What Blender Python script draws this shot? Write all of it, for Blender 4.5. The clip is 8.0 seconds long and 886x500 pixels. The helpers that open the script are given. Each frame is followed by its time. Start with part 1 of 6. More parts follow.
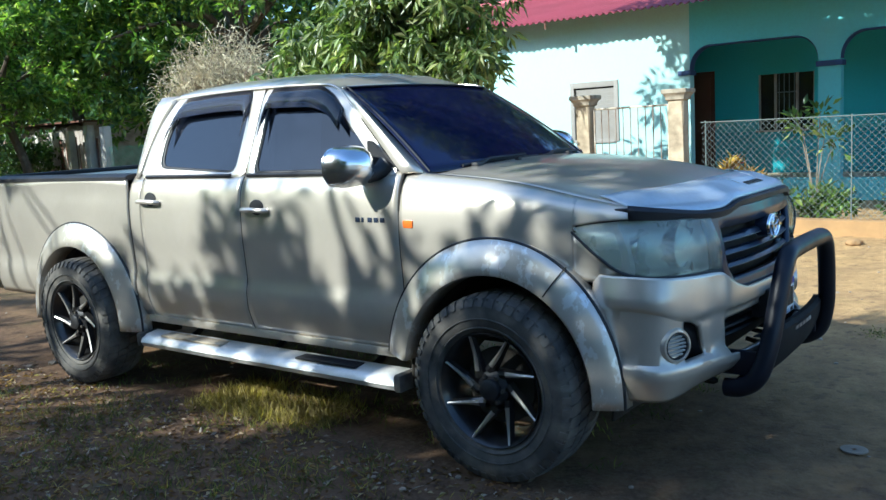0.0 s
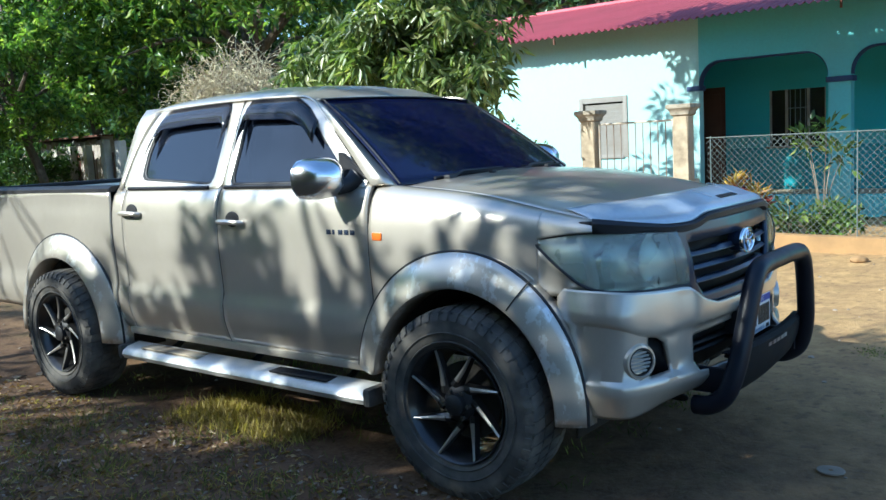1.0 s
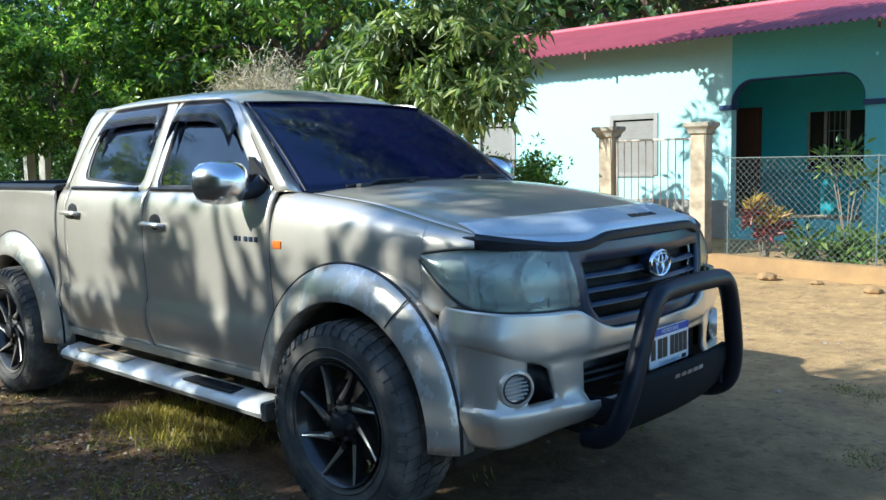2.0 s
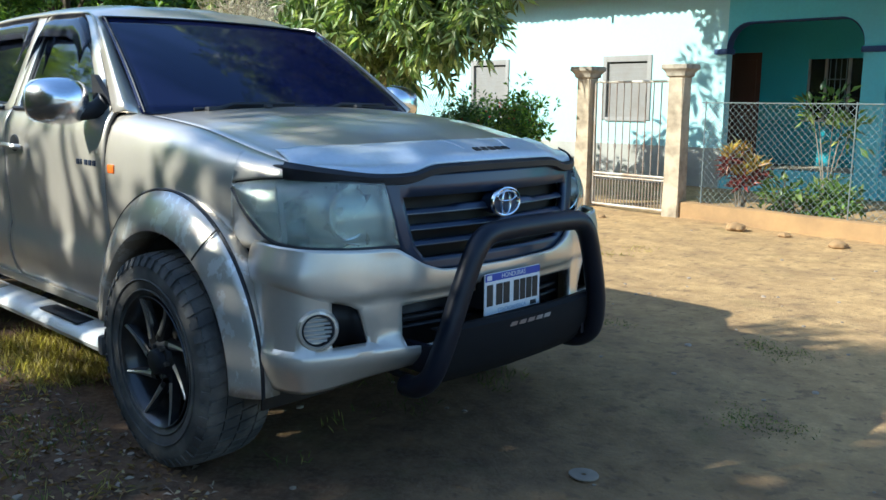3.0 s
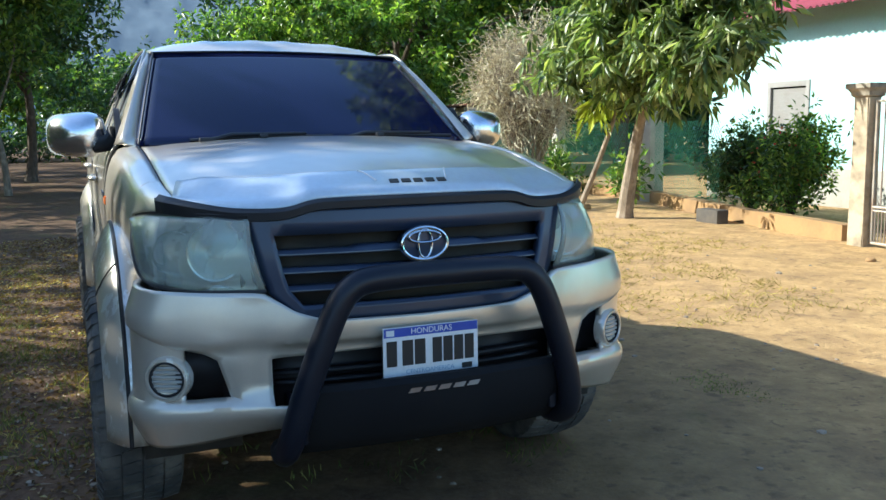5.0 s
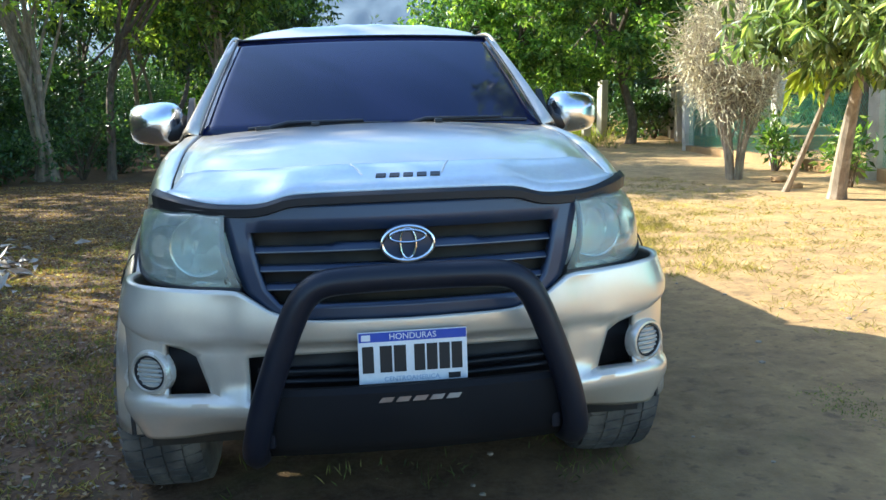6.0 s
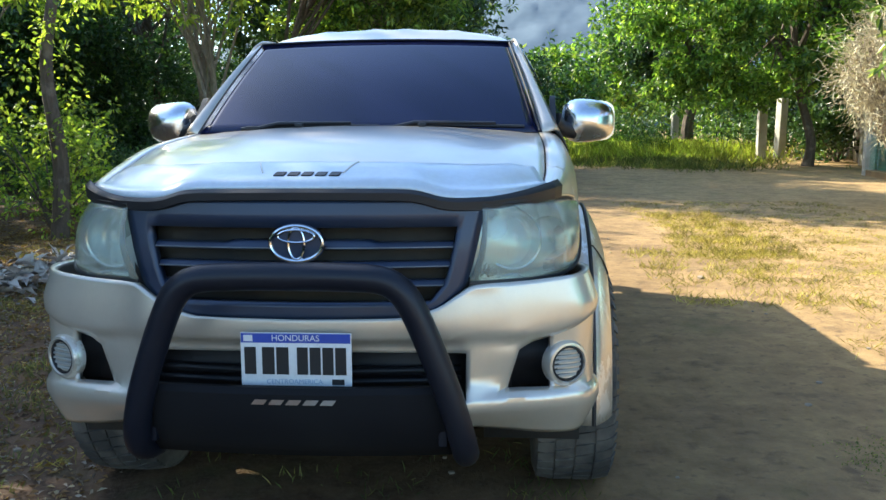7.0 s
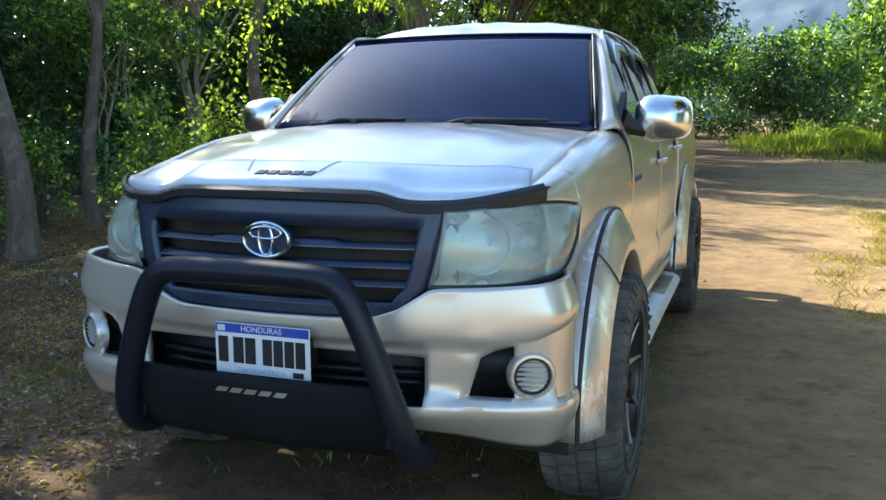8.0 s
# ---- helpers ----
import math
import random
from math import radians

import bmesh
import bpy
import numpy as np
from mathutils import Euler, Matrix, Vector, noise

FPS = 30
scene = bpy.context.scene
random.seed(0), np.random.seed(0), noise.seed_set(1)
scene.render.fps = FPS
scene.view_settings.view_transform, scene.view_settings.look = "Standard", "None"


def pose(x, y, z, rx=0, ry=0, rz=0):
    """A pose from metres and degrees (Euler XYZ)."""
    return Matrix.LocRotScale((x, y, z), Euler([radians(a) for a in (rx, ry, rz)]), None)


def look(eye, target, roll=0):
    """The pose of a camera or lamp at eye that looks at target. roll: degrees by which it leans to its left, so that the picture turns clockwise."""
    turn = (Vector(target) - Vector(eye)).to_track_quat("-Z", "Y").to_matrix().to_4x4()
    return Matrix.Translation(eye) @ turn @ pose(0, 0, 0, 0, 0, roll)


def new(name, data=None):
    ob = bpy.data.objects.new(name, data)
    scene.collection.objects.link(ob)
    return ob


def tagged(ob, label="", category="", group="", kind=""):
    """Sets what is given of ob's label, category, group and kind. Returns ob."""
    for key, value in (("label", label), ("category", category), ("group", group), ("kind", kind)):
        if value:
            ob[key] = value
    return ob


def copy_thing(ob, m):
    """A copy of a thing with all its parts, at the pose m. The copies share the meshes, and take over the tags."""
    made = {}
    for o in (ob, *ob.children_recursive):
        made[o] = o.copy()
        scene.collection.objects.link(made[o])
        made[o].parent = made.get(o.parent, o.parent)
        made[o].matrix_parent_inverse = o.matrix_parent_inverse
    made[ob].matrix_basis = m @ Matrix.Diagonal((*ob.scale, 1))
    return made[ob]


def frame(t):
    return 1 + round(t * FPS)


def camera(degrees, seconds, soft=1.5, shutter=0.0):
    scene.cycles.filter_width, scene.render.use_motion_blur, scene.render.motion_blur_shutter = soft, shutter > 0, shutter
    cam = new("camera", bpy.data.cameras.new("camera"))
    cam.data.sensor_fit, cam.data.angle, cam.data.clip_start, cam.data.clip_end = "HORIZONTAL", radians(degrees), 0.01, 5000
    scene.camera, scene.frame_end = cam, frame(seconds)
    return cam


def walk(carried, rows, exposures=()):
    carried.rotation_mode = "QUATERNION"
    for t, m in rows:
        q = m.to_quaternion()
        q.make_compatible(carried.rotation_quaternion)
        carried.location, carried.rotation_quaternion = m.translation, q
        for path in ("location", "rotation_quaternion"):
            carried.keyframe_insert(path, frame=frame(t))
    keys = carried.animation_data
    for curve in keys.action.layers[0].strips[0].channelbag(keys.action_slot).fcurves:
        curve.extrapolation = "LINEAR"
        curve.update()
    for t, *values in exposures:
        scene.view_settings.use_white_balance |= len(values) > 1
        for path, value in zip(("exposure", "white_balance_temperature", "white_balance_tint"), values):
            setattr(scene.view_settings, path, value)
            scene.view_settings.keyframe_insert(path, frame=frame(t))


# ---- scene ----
cam = camera(53.7, 8.0)
PATH = [
    (0, (1.967, -3.717, 1.463), (0.76, -2.147, 1.182), -3.3),
    (0.5, (2.058, -3.649, 1.451), (0.85, -2.079, 1.178), -3.1),
    (1, (2.114, -3.554, 1.434), (0.87, -2.007, 1.191), -3.1),
    (2.3, (2.623, -2.835, 1.352), (1.259, -1.388, 1.141), -0.7),
    (2.5, (2.693, -2.732, 1.328), (1.323, -1.291, 1.108), -0.4),
    (3, (2.844, -2.355, 1.325), (1.47, -0.942, 0.987), 0.5),
    (3.5, (3.006, -2.053, 1.307), (1.453, -0.833, 0.99), -0.9),
    (4, (3.159, -1.721, 1.329), (1.485, -0.666, 1.037), 0.6),
    (4.2, (3.155, -1.556, 1.295), (1.477, -0.508, 0.999), 0.9),
    (5.5, (3.299, -0.591, 1.315), (1.385, -0.086, 1.028), -1.8),
    (6, (3.245, -0.213, 1.335), (1.288, 0.051, 1.018), -1.7),
    (6.5, (3.274, 0.209, 1.316), (1.281, 0.193, 1.154), -1.0),
    (7, (3.169, 0.577, 1.281), (1.193, 0.435, 1.004), -0.3),
    (7.5, (3.067, 0.914, 1.304), (1.13, 0.526, 0.992), -0.3),
    (8, (2.981, 1.303, 1.319), (1.12, 0.637, 1.014), 0.0),
]
walk(cam, [(t, look(eye, target, roll)) for t, eye, target, roll in PATH],
     [(0, 1.0, 4920, 1), (1, 0.98, 4920, 1), (2.5, 0.98, 5000, 2), (3.5, 1.03, 5220, 3), (5.5, 1.30, 5320, 3), (6, 1.70, 5420, 3), (6.5, 1.55, 5550, 4), (7, 1.52, 5700, 4), (7.5, 1.65, 5720, 4), (8, 1.58, 5650, 5)])

# ---- light ----
SUN_TRAVEL = Vector((1.3, 2.3, -1.72)).normalized()
world = bpy.data.worlds.new("sky")
scene.world = world
world.use_nodes = True
wn = world.node_tree
sky = wn.nodes.new("ShaderNodeTexSky")
sky.sky_type, sky.sun_disc = "NISHITA", False
sky.sun_elevation, sky.sun_rotation = math.asin(-SUN_TRAVEL.z), math.atan2(-SUN_TRAVEL.x, -SUN_TRAVEL.y)
sky.air_density, sky.dust_density = 1.0, 1.0
wn.links.new(sky.outputs[0], wn.nodes["Background"].inputs[0])
wn.nodes["Background"].inputs[1].default_value = 0.14
sun = new("sun", bpy.data.lights.new("sun", "SUN"))
sun.data.energy, sun.data.angle, sun.data.color = 5.0, radians(0.5), (1.0, 0.85, 0.64)
sun.matrix_world = Matrix.Translation((-10, -18, 14)) @ SUN_TRAVEL.to_track_quat("-Z", "Y").to_matrix().to_4x4()


# ---- materials ----
class Nodes:
    """Small helper to wire one node material."""

    def __init__(self, name):
        self.m = bpy.data.materials.new(name)
        self.m.use_nodes = True
        self.t = self.m.node_tree
        self.bsdf = self.t.nodes["Principled BSDF"]
        self.out = self.t.nodes["Material Output"]
        self.geo = self.t.nodes.new("ShaderNodeNewGeometry")
        self.tex = self.t.nodes.new("ShaderNodeTexCoord")

    def node(self, kind, **inputs):
        n = self.t.nodes.new(kind)
        for k, v in inputs.items():
            self.plug(n.inputs[k.replace("_", " ")], v)
        return n

    def plug(self, socket, v):
        if isinstance(v, bpy.types.NodeSocket):
            self.t.links.new(v, socket)
        elif isinstance(v, tuple) and len(v) == 3 and socket.type == "RGBA":
            socket.default_value = (*v, 1)
        else:
            socket.default_value = v

    def noise(self, scale, detail=4.0, rough=0.55, stretch=(1, 1, 1), coord="Object"):
        mp = self.node("ShaderNodeMapping", Vector=self.tex.outputs[coord], Scale=stretch)
        return self.node("ShaderNodeTexNoise", Vector=mp.outputs[0], Scale=scale, Detail=detail, Roughness=rough).outputs[0]

    def ramp(self, fac, *stops):
        r = self.node("ShaderNodeValToRGB", Fac=fac)
        while len(r.color_ramp.elements) < len(stops):
            r.color_ramp.elements.new(0.5)
        for e, (p, c) in zip(r.color_ramp.elements, stops):
            e.position = p
            e.color = (*c, 1) if isinstance(c, tuple) else (c, c, c, 1)
        return r.outputs[0]

    def mix(self, fac, a, b, blend="MIX"):
        n = self.t.nodes.new("ShaderNodeMix")
        n.data_type, n.blend_type = "RGBA", blend
        self.plug(n.inputs[0], fac)
        self.plug(n.inputs[6], a)
        self.plug(n.inputs[7], b)
        return n.outputs[2]

    def bump(self, height, strength=0.3, distance=0.01):
        b = self.node("ShaderNodeBump", Height=height, Strength=strength, Distance=distance)
        self.t.links.new(b.outputs[0], self.bsdf.inputs["Normal"])
        return b

    def set(self, **kw):
        for k, v in kw.items():
            self.plug(self.bsdf.inputs[k.replace("_", " ")], v)
        return self


def surface(name, base, rough=0.6, metal=0.0, dirt=(0.2, 0.16, 0.11), amount=0.25, grain=60.0, patch=3.0, bump=0.15, spec=0.5, coat=0.0):
    """A general surface: base colour with fine grain, large stains of dirt, and relief."""
    n = Nodes(name)
    big = n.ramp(n.noise(patch, 5), (0.42, 0.0), (0.72, 1.0))
    fine = n.noise(grain, 3)
    col = n.mix(n.ramp(fine, (0.3, 0.0), (0.8, 0.35)), base, tuple(c * 0.72 for c in base))
    f = n.node("ShaderNodeMath", **{})
    f.operation = "MULTIPLY"
    n.plug(f.inputs[0], big)
    f.inputs[1].default_value = amount
    col = n.mix(f.outputs[0], col, dirt)
    n.set(Base_Color=col, Metallic=metal, Roughness=n.ramp(big, (0.0, rough), (1.0, min(1.0, rough + 0.15))))
    n.bsdf.inputs["Specular IOR Level"].default_value = spec
    n.bsdf.inputs["Coat Weight"].default_value = coat
    n.bsdf.inputs["Coat Roughness"].default_value = 0.08
    if bump:
        n.bump(fine, bump, 0.004)
    return n.m


def car_paint(name, base, scuff=0.0):
    n = Nodes(name)
    flake = n.noise(900, 1)
    dust = n.ramp(n.noise(2.2, 6, 0.65), (0.4, 0.0), (0.75, 0.34))
    col = n.mix(n.ramp(flake, (0.35, 0.0), (0.7, 1.0)), base, tuple(min(1, c * 1.18) for c in base))
    col = n.mix(dust, col, (0.33, 0.29, 0.23))
    if scuff:
        col = n.mix(n.ramp(n.noise(11, 5, 0.7, (1, 1, 0.6)), (0.535, 0.0), (0.565, scuff)), col, (0.82, 0.81, 0.77))
    n.set(Base_Color=col, Metallic=n.ramp(dust, (0.0, 0.58), (0.45, 0.36)), Roughness=n.ramp(dust, (0.0, 0.28), (0.45, 0.42)))
    n.bsdf.inputs["Coat Weight"].default_value = 0.8
    n.plug(n.bsdf.inputs["Coat Roughness"], n.ramp(dust, (0.0, 0.13), (0.45, 0.28)))
    return n.m


def tinted_glass(name, tint, rough=0.03, through_it=0.5, ior=1.42):
    n = Nodes(name)
    smear = n.noise(3.0, 5, 0.6, (1, 1, 2))
    n.set(Base_Color=tint, Roughness=n.ramp(smear, (0.4, rough), (0.8, rough + 0.08)), Transmission_Weight=through_it, IOR=ior)
    return n.m


def leaf_mat(name, dark, light, yellow, share=0.12, gloss=0.38, glow=0.42):
    n = Nodes(name)
    rnd = n.geo.outputs["Random Per Island"]
    col = n.ramp(rnd, (0.0, dark), (0.6, light), (1.0 - share, light), (1.0, yellow))
    patch = n.ramp(n.noise(0.9, 3), (0.35, 0.68), (0.7, 1.25))
    col = n.mix(1.0, col, patch, "MULTIPLY")
    # clump-sized noise makes leaves lighter and darker
    clump_tone = n.ramp(n.noise(2.6, 2), (0.36, 0.62), (0.64, 1.35))
    col = n.mix(1.0, col, clump_tone, "MULTIPLY")
    n.set(Base_Color=col, Roughness=gloss)
    tr = n.node("ShaderNodeBsdfTranslucent", Color=n.mix(1.0, col, (1.5, 1.7, 0.55), "MULTIPLY"))
    mx = n.node("ShaderNodeMixShader", Fac=glow)
    n.t.links.new(n.bsdf.outputs[0], mx.inputs[1])
    n.t.links.new(tr.outputs[0], mx.inputs[2])
    n.t.links.new(mx.outputs[0], n.out.inputs[0])
    return n.m


def bark_mat(name, base):
    n = Nodes(name)
    s = n.noise(14, 6, 0.65, (1, 1, 0.25))
    col = n.mix(n.ramp(s, (0.35, 0.0), (0.65, 1.0)), tuple(c * 0.5 for c in base), base)
    lich = n.ramp(n.noise(5, 4), (0.55, 0.0), (0.7, 0.6))
    col = n.mix(lich, col, tuple(min(1, c * 1.5 + 0.04) for c in base))
    n.set(Base_Color=col, Roughness=0.9)
    n.bump(s, 0.6, 0.02)
    return n.m


def ground_mat():
    n = Nodes("earth")
    sep = n.node("ShaderNodeSeparateXYZ", Vector=n.tex.outputs["Object"])
    wob = n.noise(0.7, 5, 0.6)
    fine, mid, big = n.noise(38, 6, 0.7), n.noise(6, 6, 0.65), n.noise(0.35, 4)
    sand = n.mix(n.ramp(mid, (0.35, 0.0), (0.68, 1.0)), (0.42, 0.272, 0.118), (0.62, 0.42, 0.185))
    sand = n.mix(n.ramp(fine, (0.35, 0.0), (0.75, 0.55)), sand, (0.27, 0.175, 0.095))
    sand = n.mix(n.ramp(n.noise(1.7, 6, 0.7), (0.45, 0.0), (0.62, 0.5)), sand, (0.24, 0.155, 0.085))
    sand = n.mix(n.ramp(n.noise(17, 3, 0.5), (0.60, 0.0), (0.68, 0.6)), sand, (0.17, 0.115, 0.07))
    sand = n.mix(n.ramp(n.noise(4.2, 5, 0.75), (0.55, 0.0), (0.63, 0.5)), sand, (0.17, 0.112, 0.068))
    litter = n.mix(n.ramp(mid, (0.38, 0.0), (0.62, 1.0)), (0.070, 0.042, 0.026), (0.150, 0.088, 0.048))
    litter = n.mix(n.ramp(fine, (0.45, 0.0), (0.68, 0.55)), litter, (0.22, 0.155, 0.095))
    # leaf litter lies under the trees on one side of the track, sand on the other
    a = n.node("ShaderNodeMath")
    a.operation = "MULTIPLY_ADD"
    n.plug(a.inputs[0], wob)
    a.inputs[1].default_value = 2.6
    bare = n.node("ShaderNodeMapRange", Value=sep.outputs[0], From_Min=0.2, From_Max=1.8, To_Min=0.0, To_Max=1.6)
    b = n.node("ShaderNodeMath", Value=sep.outputs[1])
    n.plug(b.inputs[1], bare.outputs[0])
    n.plug(a.inputs[2], b.outputs[0])
    side = n.node("ShaderNodeMapRange", Value=a.outputs[0], From_Min=0.9, From_Max=4.6, To_Min=1.0, To_Max=0.0)
    col = n.mix(side.outputs[0], sand, litter)
    green = n.ramp(n.noise(0.9, 6, 0.7), (0.56, 0.0), (0.72, 0.55))
    col = n.mix(green, col, (0.13, 0.13, 0.045))
    n.set(Base_Color=col, Roughness=0.95)
    n.bsdf.inputs["Specular IOR Level"].default_value = 0.2
    h = n.mix(0.5, fine, mid)
    n.bump(h, 0.7, 0.03)
    return n.m


PAINT = car_paint("silver_paint", (0.60, 0.545, 0.46))
PAINT_FLARE = car_paint("silver_flare_paint", (0.58, 0.53, 0.45), 0.8)
DARK_PAINT = surface("gunmetal", (0.022, 0.036, 0.075), 0.36, 0.3, (0.09, 0.085, 0.08), 0.15, 200, 4, 0.03, coat=0.3)
BLACK_PLASTIC = surface("black_plastic", (0.012, 0.012, 0.015), 0.5, 0, (0.07, 0.065, 0.055), 0.16, 300, 6, 0.15)
BLACK_TUBE = surface("black_tube_paint", (0.007, 0.009, 0.018), 0.36, 0, (0.06, 0.055, 0.05), 0.1, 300, 6, 0.03, spec=0.35)
RUBBER = surface("tyre_rubber", (0.055, 0.053, 0.05), 0.8, 0, (0.225, 0.2, 0.165), 0.75, 90, 7, 0.25)
RIM_BLACK = surface("rim_black", (0.016, 0.016, 0.018), 0.3, 0.2, (0.1, 0.085, 0.06), 0.3, 200, 9, 0.03, coat=0.4)
MACHINED = surface("machined_alloy", (0.50, 0.48, 0.45), 0.34, 0.8, (0.25, 0.2, 0.15), 0.35, 200, 9, 0.03)
CHROME = surface("chrome", (0.82, 0.83, 0.85), 0.10, 1.0, (0.5, 0.47, 0.42), 0.12, 100, 5, 0.0)
MIRROR_CAP = surface("dulled_chrome", (0.80, 0.81, 0.84), 0.2, 1.0, (0.5, 0.47, 0.42), 0.15, 100, 5, 0.0)
ALLOY = surface("dusty_aluminium", (0.74, 0.73, 0.70), 0.42, 0.45, (0.4, 0.34, 0.26), 0.4, 120, 5, 0.05)
GLASS = tinted_glass("dark_tinted_glass", (0.008, 0.011, 0.045), 0.05, 0.12)
SIDE_GLASS = tinted_glass("dark_side_glass", (0.006, 0.008, 0.014), 0.02, 0.12, 1.6)
VISOR = tinted_glass("smoked_acrylic", (0.16, 0.165, 0.20), 0.05, 0.8)
LENS = tinted_glass("hazed_lamp_lens", (0.84, 0.90, 0.82), 0.085, 0.82)
DEFLECT = surface("silvered_acrylic", (0.60, 0.66, 0.72), 0.34, 0.3, (0.4, 0.38, 0.34), 0.25, 60, 4, 0.0, coat=0.25)
ORANGE = surface("orange_lens", (0.75, 0.17, 0.02), 0.2, 0, (0.3, 0.1, 0.02), 0.1, 80, 10, 0.0)
RED_LENS = surface("red_lens", (0.45, 0.02, 0.02), 0.2, 0, (0.2, 0.03, 0.02), 0.1, 80, 10, 0.0)
WHITE_PLATE = surface("plate_white", (0.78, 0.79, 0.8), 0.4, 0, (0.5, 0.46, 0.4), 0.2, 90, 12, 0.03)
BLUE_PLATE = surface("plate_blue", (0.035, 0.07, 0.42), 0.4, 0, (0.2, 0.2, 0.3), 0.15, 90, 12, 0.03)
INK = surface("black_ink", (0.012, 0.012, 0.014), 0.45, 0, (0.05, 0.05, 0.05), 0.1, 90, 12, 0.0)
GREYBLUE = surface("faded_print", (0.34, 0.42, 0.55), 0.5, 0, (0.3, 0.3, 0.3), 0.1, 90, 12, 0.0)
WHITE_INK = surface("white_ink", (0.75, 0.76, 0.78), 0.5, 0, (0.4, 0.4, 0.4), 0.1, 90, 12, 0.0)
SLAT_EDGE = surface("grey_slat_edge", (0.16, 0.17, 0.19), 0.4, 0.4, (0.1, 0.1, 0.1), 0.4, 90, 9, 0.0)
FOG_SLAT = surface("grey_cover_plastic", (0.40, 0.40, 0.37), 0.5, 0, (0.2, 0.18, 0.15), 0.3, 90, 9, 0.0)
MATT_BLACK = surface("matt_black_plate", (0.008, 0.008, 0.010), 0.75, 0, (0.03, 0.028, 0.025), 0.2, 200, 5, 0.05, spec=0.2)
HUSK = surface("bleached_husk", (0.58, 0.53, 0.47), 0.8, 0, (0.14, 0.10, 0.07), 0.9, 40, 6, 0.1)
PALE_LITTER = surface("bleached_leaf", (0.40, 0.33, 0.25), 0.8, 0, (0.16, 0.10, 0.06), 0.9, 40, 9, 0.1)
TWIG = surface("dry_twig_bark", (0.80, 0.72, 0.50), 0.85, 0, (0.40, 0.33, 0.20), 0.5, 30, 4, 0.0)
CHASSIS = surface("dirty_underbody", (0.03, 0.028, 0.026), 0.9, 0, (0.12, 0.1, 0.07), 0.6, 40, 3, 0.2)
EARTH = ground_mat()
# porch and arch walls: the pale wall's paint, deepened to carry their shade
PORCH_WALL = surface("shaded_porch_wall_paint", (0.10, 0.50, 0.56), 0.85, 0, (0.10, 0.33, 0.33), 0.25, 30, 0.8, 0.12)
HOUSE_WALL = surface("shaded_turquoise_wall_paint", (0.18, 0.60, 0.66), 0.85, 0, (0.3, 0.42, 0.38), 0.22, 30, 0.8, 0.12)
PALE_WALL = surface("pale_mint_wall_paint", (0.47, 0.76, 0.76), 0.85, 0, (0.42, 0.46, 0.4), 0.2, 30, 0.8, 0.12)
TEAL = surface("teal_wall_paint", (0.04, 0.36, 0.44), 0.8, 0, (0.08, 0.24, 0.24), 0.3, 30, 0.9, 0.12)
BLUE_TRIM = surface("navy_trim_paint", (0.03, 0.06, 0.16), 0.7, 0, (0.1, 0.12, 0.16), 0.3, 40, 2, 0.1)
ROOF_RED = surface("red_metal_roof", (0.42, 0.085, 0.11), 0.55, 0.1, (0.28, 0.07, 0.08), 0.5, 25, 1.2, 0.05)
BROWN_WOOD = surface("brown_door_wood", (0.13, 0.05, 0.028), 0.6, 0, (0.06, 0.03, 0.02), 0.4, 45, 3, 0.2)
GREY_WOOD = surface("weathered_wood", (0.44, 0.39, 0.34), 0.9, 0, (0.15, 0.12, 0.09), 0.6, 35, 4, 0.4)
PLINTH = surface("grey_plinth_cement", (0.42, 0.41, 0.36), 0.92, 0, (0.24, 0.21, 0.16), 0.5, 30, 2.0, 0.3)
SHUTTER = surface("bleached_shutter_wood", (0.32, 0.31, 0.29), 0.9, 0, (0.26, 0.23, 0.2), 0.5, 35, 5, 0.3)
GATE_BAR = surface("rusty_gate_bar", (0.30, 0.26, 0.22), 0.7, 0.2, (0.2, 0.1, 0.05), 0.6, 60, 6, 0.05)
CONCRETE = surface("stained_concrete", (0.52, 0.43, 0.30), 0.92, 0, (0.15, 0.115, 0.075), 0.85, 30, 4.5, 0.45)
CAP_STONE = surface("mossy_cap_concrete", (0.40, 0.35, 0.27), 0.92, 0, (0.08, 0.07, 0.05), 0.9, 30, 7, 0.45)
TAN_WALL = surface("ochre_kerb_wall", (0.38, 0.235, 0.10), 0.95, 0, (0.18, 0.12, 0.065), 0.7, 22, 1.7, 0.4)
PALE_POST = surface("limewashed_post", (0.55, 0.52, 0.45), 0.9, 0, (0.24, 0.21, 0.15), 0.6, 28, 2.5, 0.3)
WIRE = surface("galvanised_wire", (0.20, 0.24, 0.24), 0.5, 0.4, (0.2, 0.18, 0.14), 0.3, 60, 5, 0.0)
GREEN_WIRE = surface("green_coated_wire", (0.10, 0.34, 0.22), 0.5, 0, (0.04, 0.12, 0.07), 0.3, 60, 5, 0.0)
GATE_PAINT = surface("white_gate_paint", (0.58, 0.54, 0.45), 0.55, 0.1, (0.30, 0.17, 0.08), 0.75, 60, 5, 0.05)
PANE = tinted_glass("window_pane", (0.02, 0.022, 0.025), 0.05, 0.2)
MANGO = leaf_mat("mango_leaf", (0.045, 0.085, 0.028), (0.23, 0.30, 0.11), (0.50, 0.52, 0.25), 0.35, 0.33, 0.34)
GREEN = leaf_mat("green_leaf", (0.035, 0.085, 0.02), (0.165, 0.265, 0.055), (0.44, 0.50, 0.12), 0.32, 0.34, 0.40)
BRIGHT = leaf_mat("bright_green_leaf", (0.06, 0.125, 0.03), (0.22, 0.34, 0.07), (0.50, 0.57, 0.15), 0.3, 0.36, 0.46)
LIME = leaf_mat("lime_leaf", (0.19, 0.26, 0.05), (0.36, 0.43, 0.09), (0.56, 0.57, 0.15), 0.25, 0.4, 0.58)
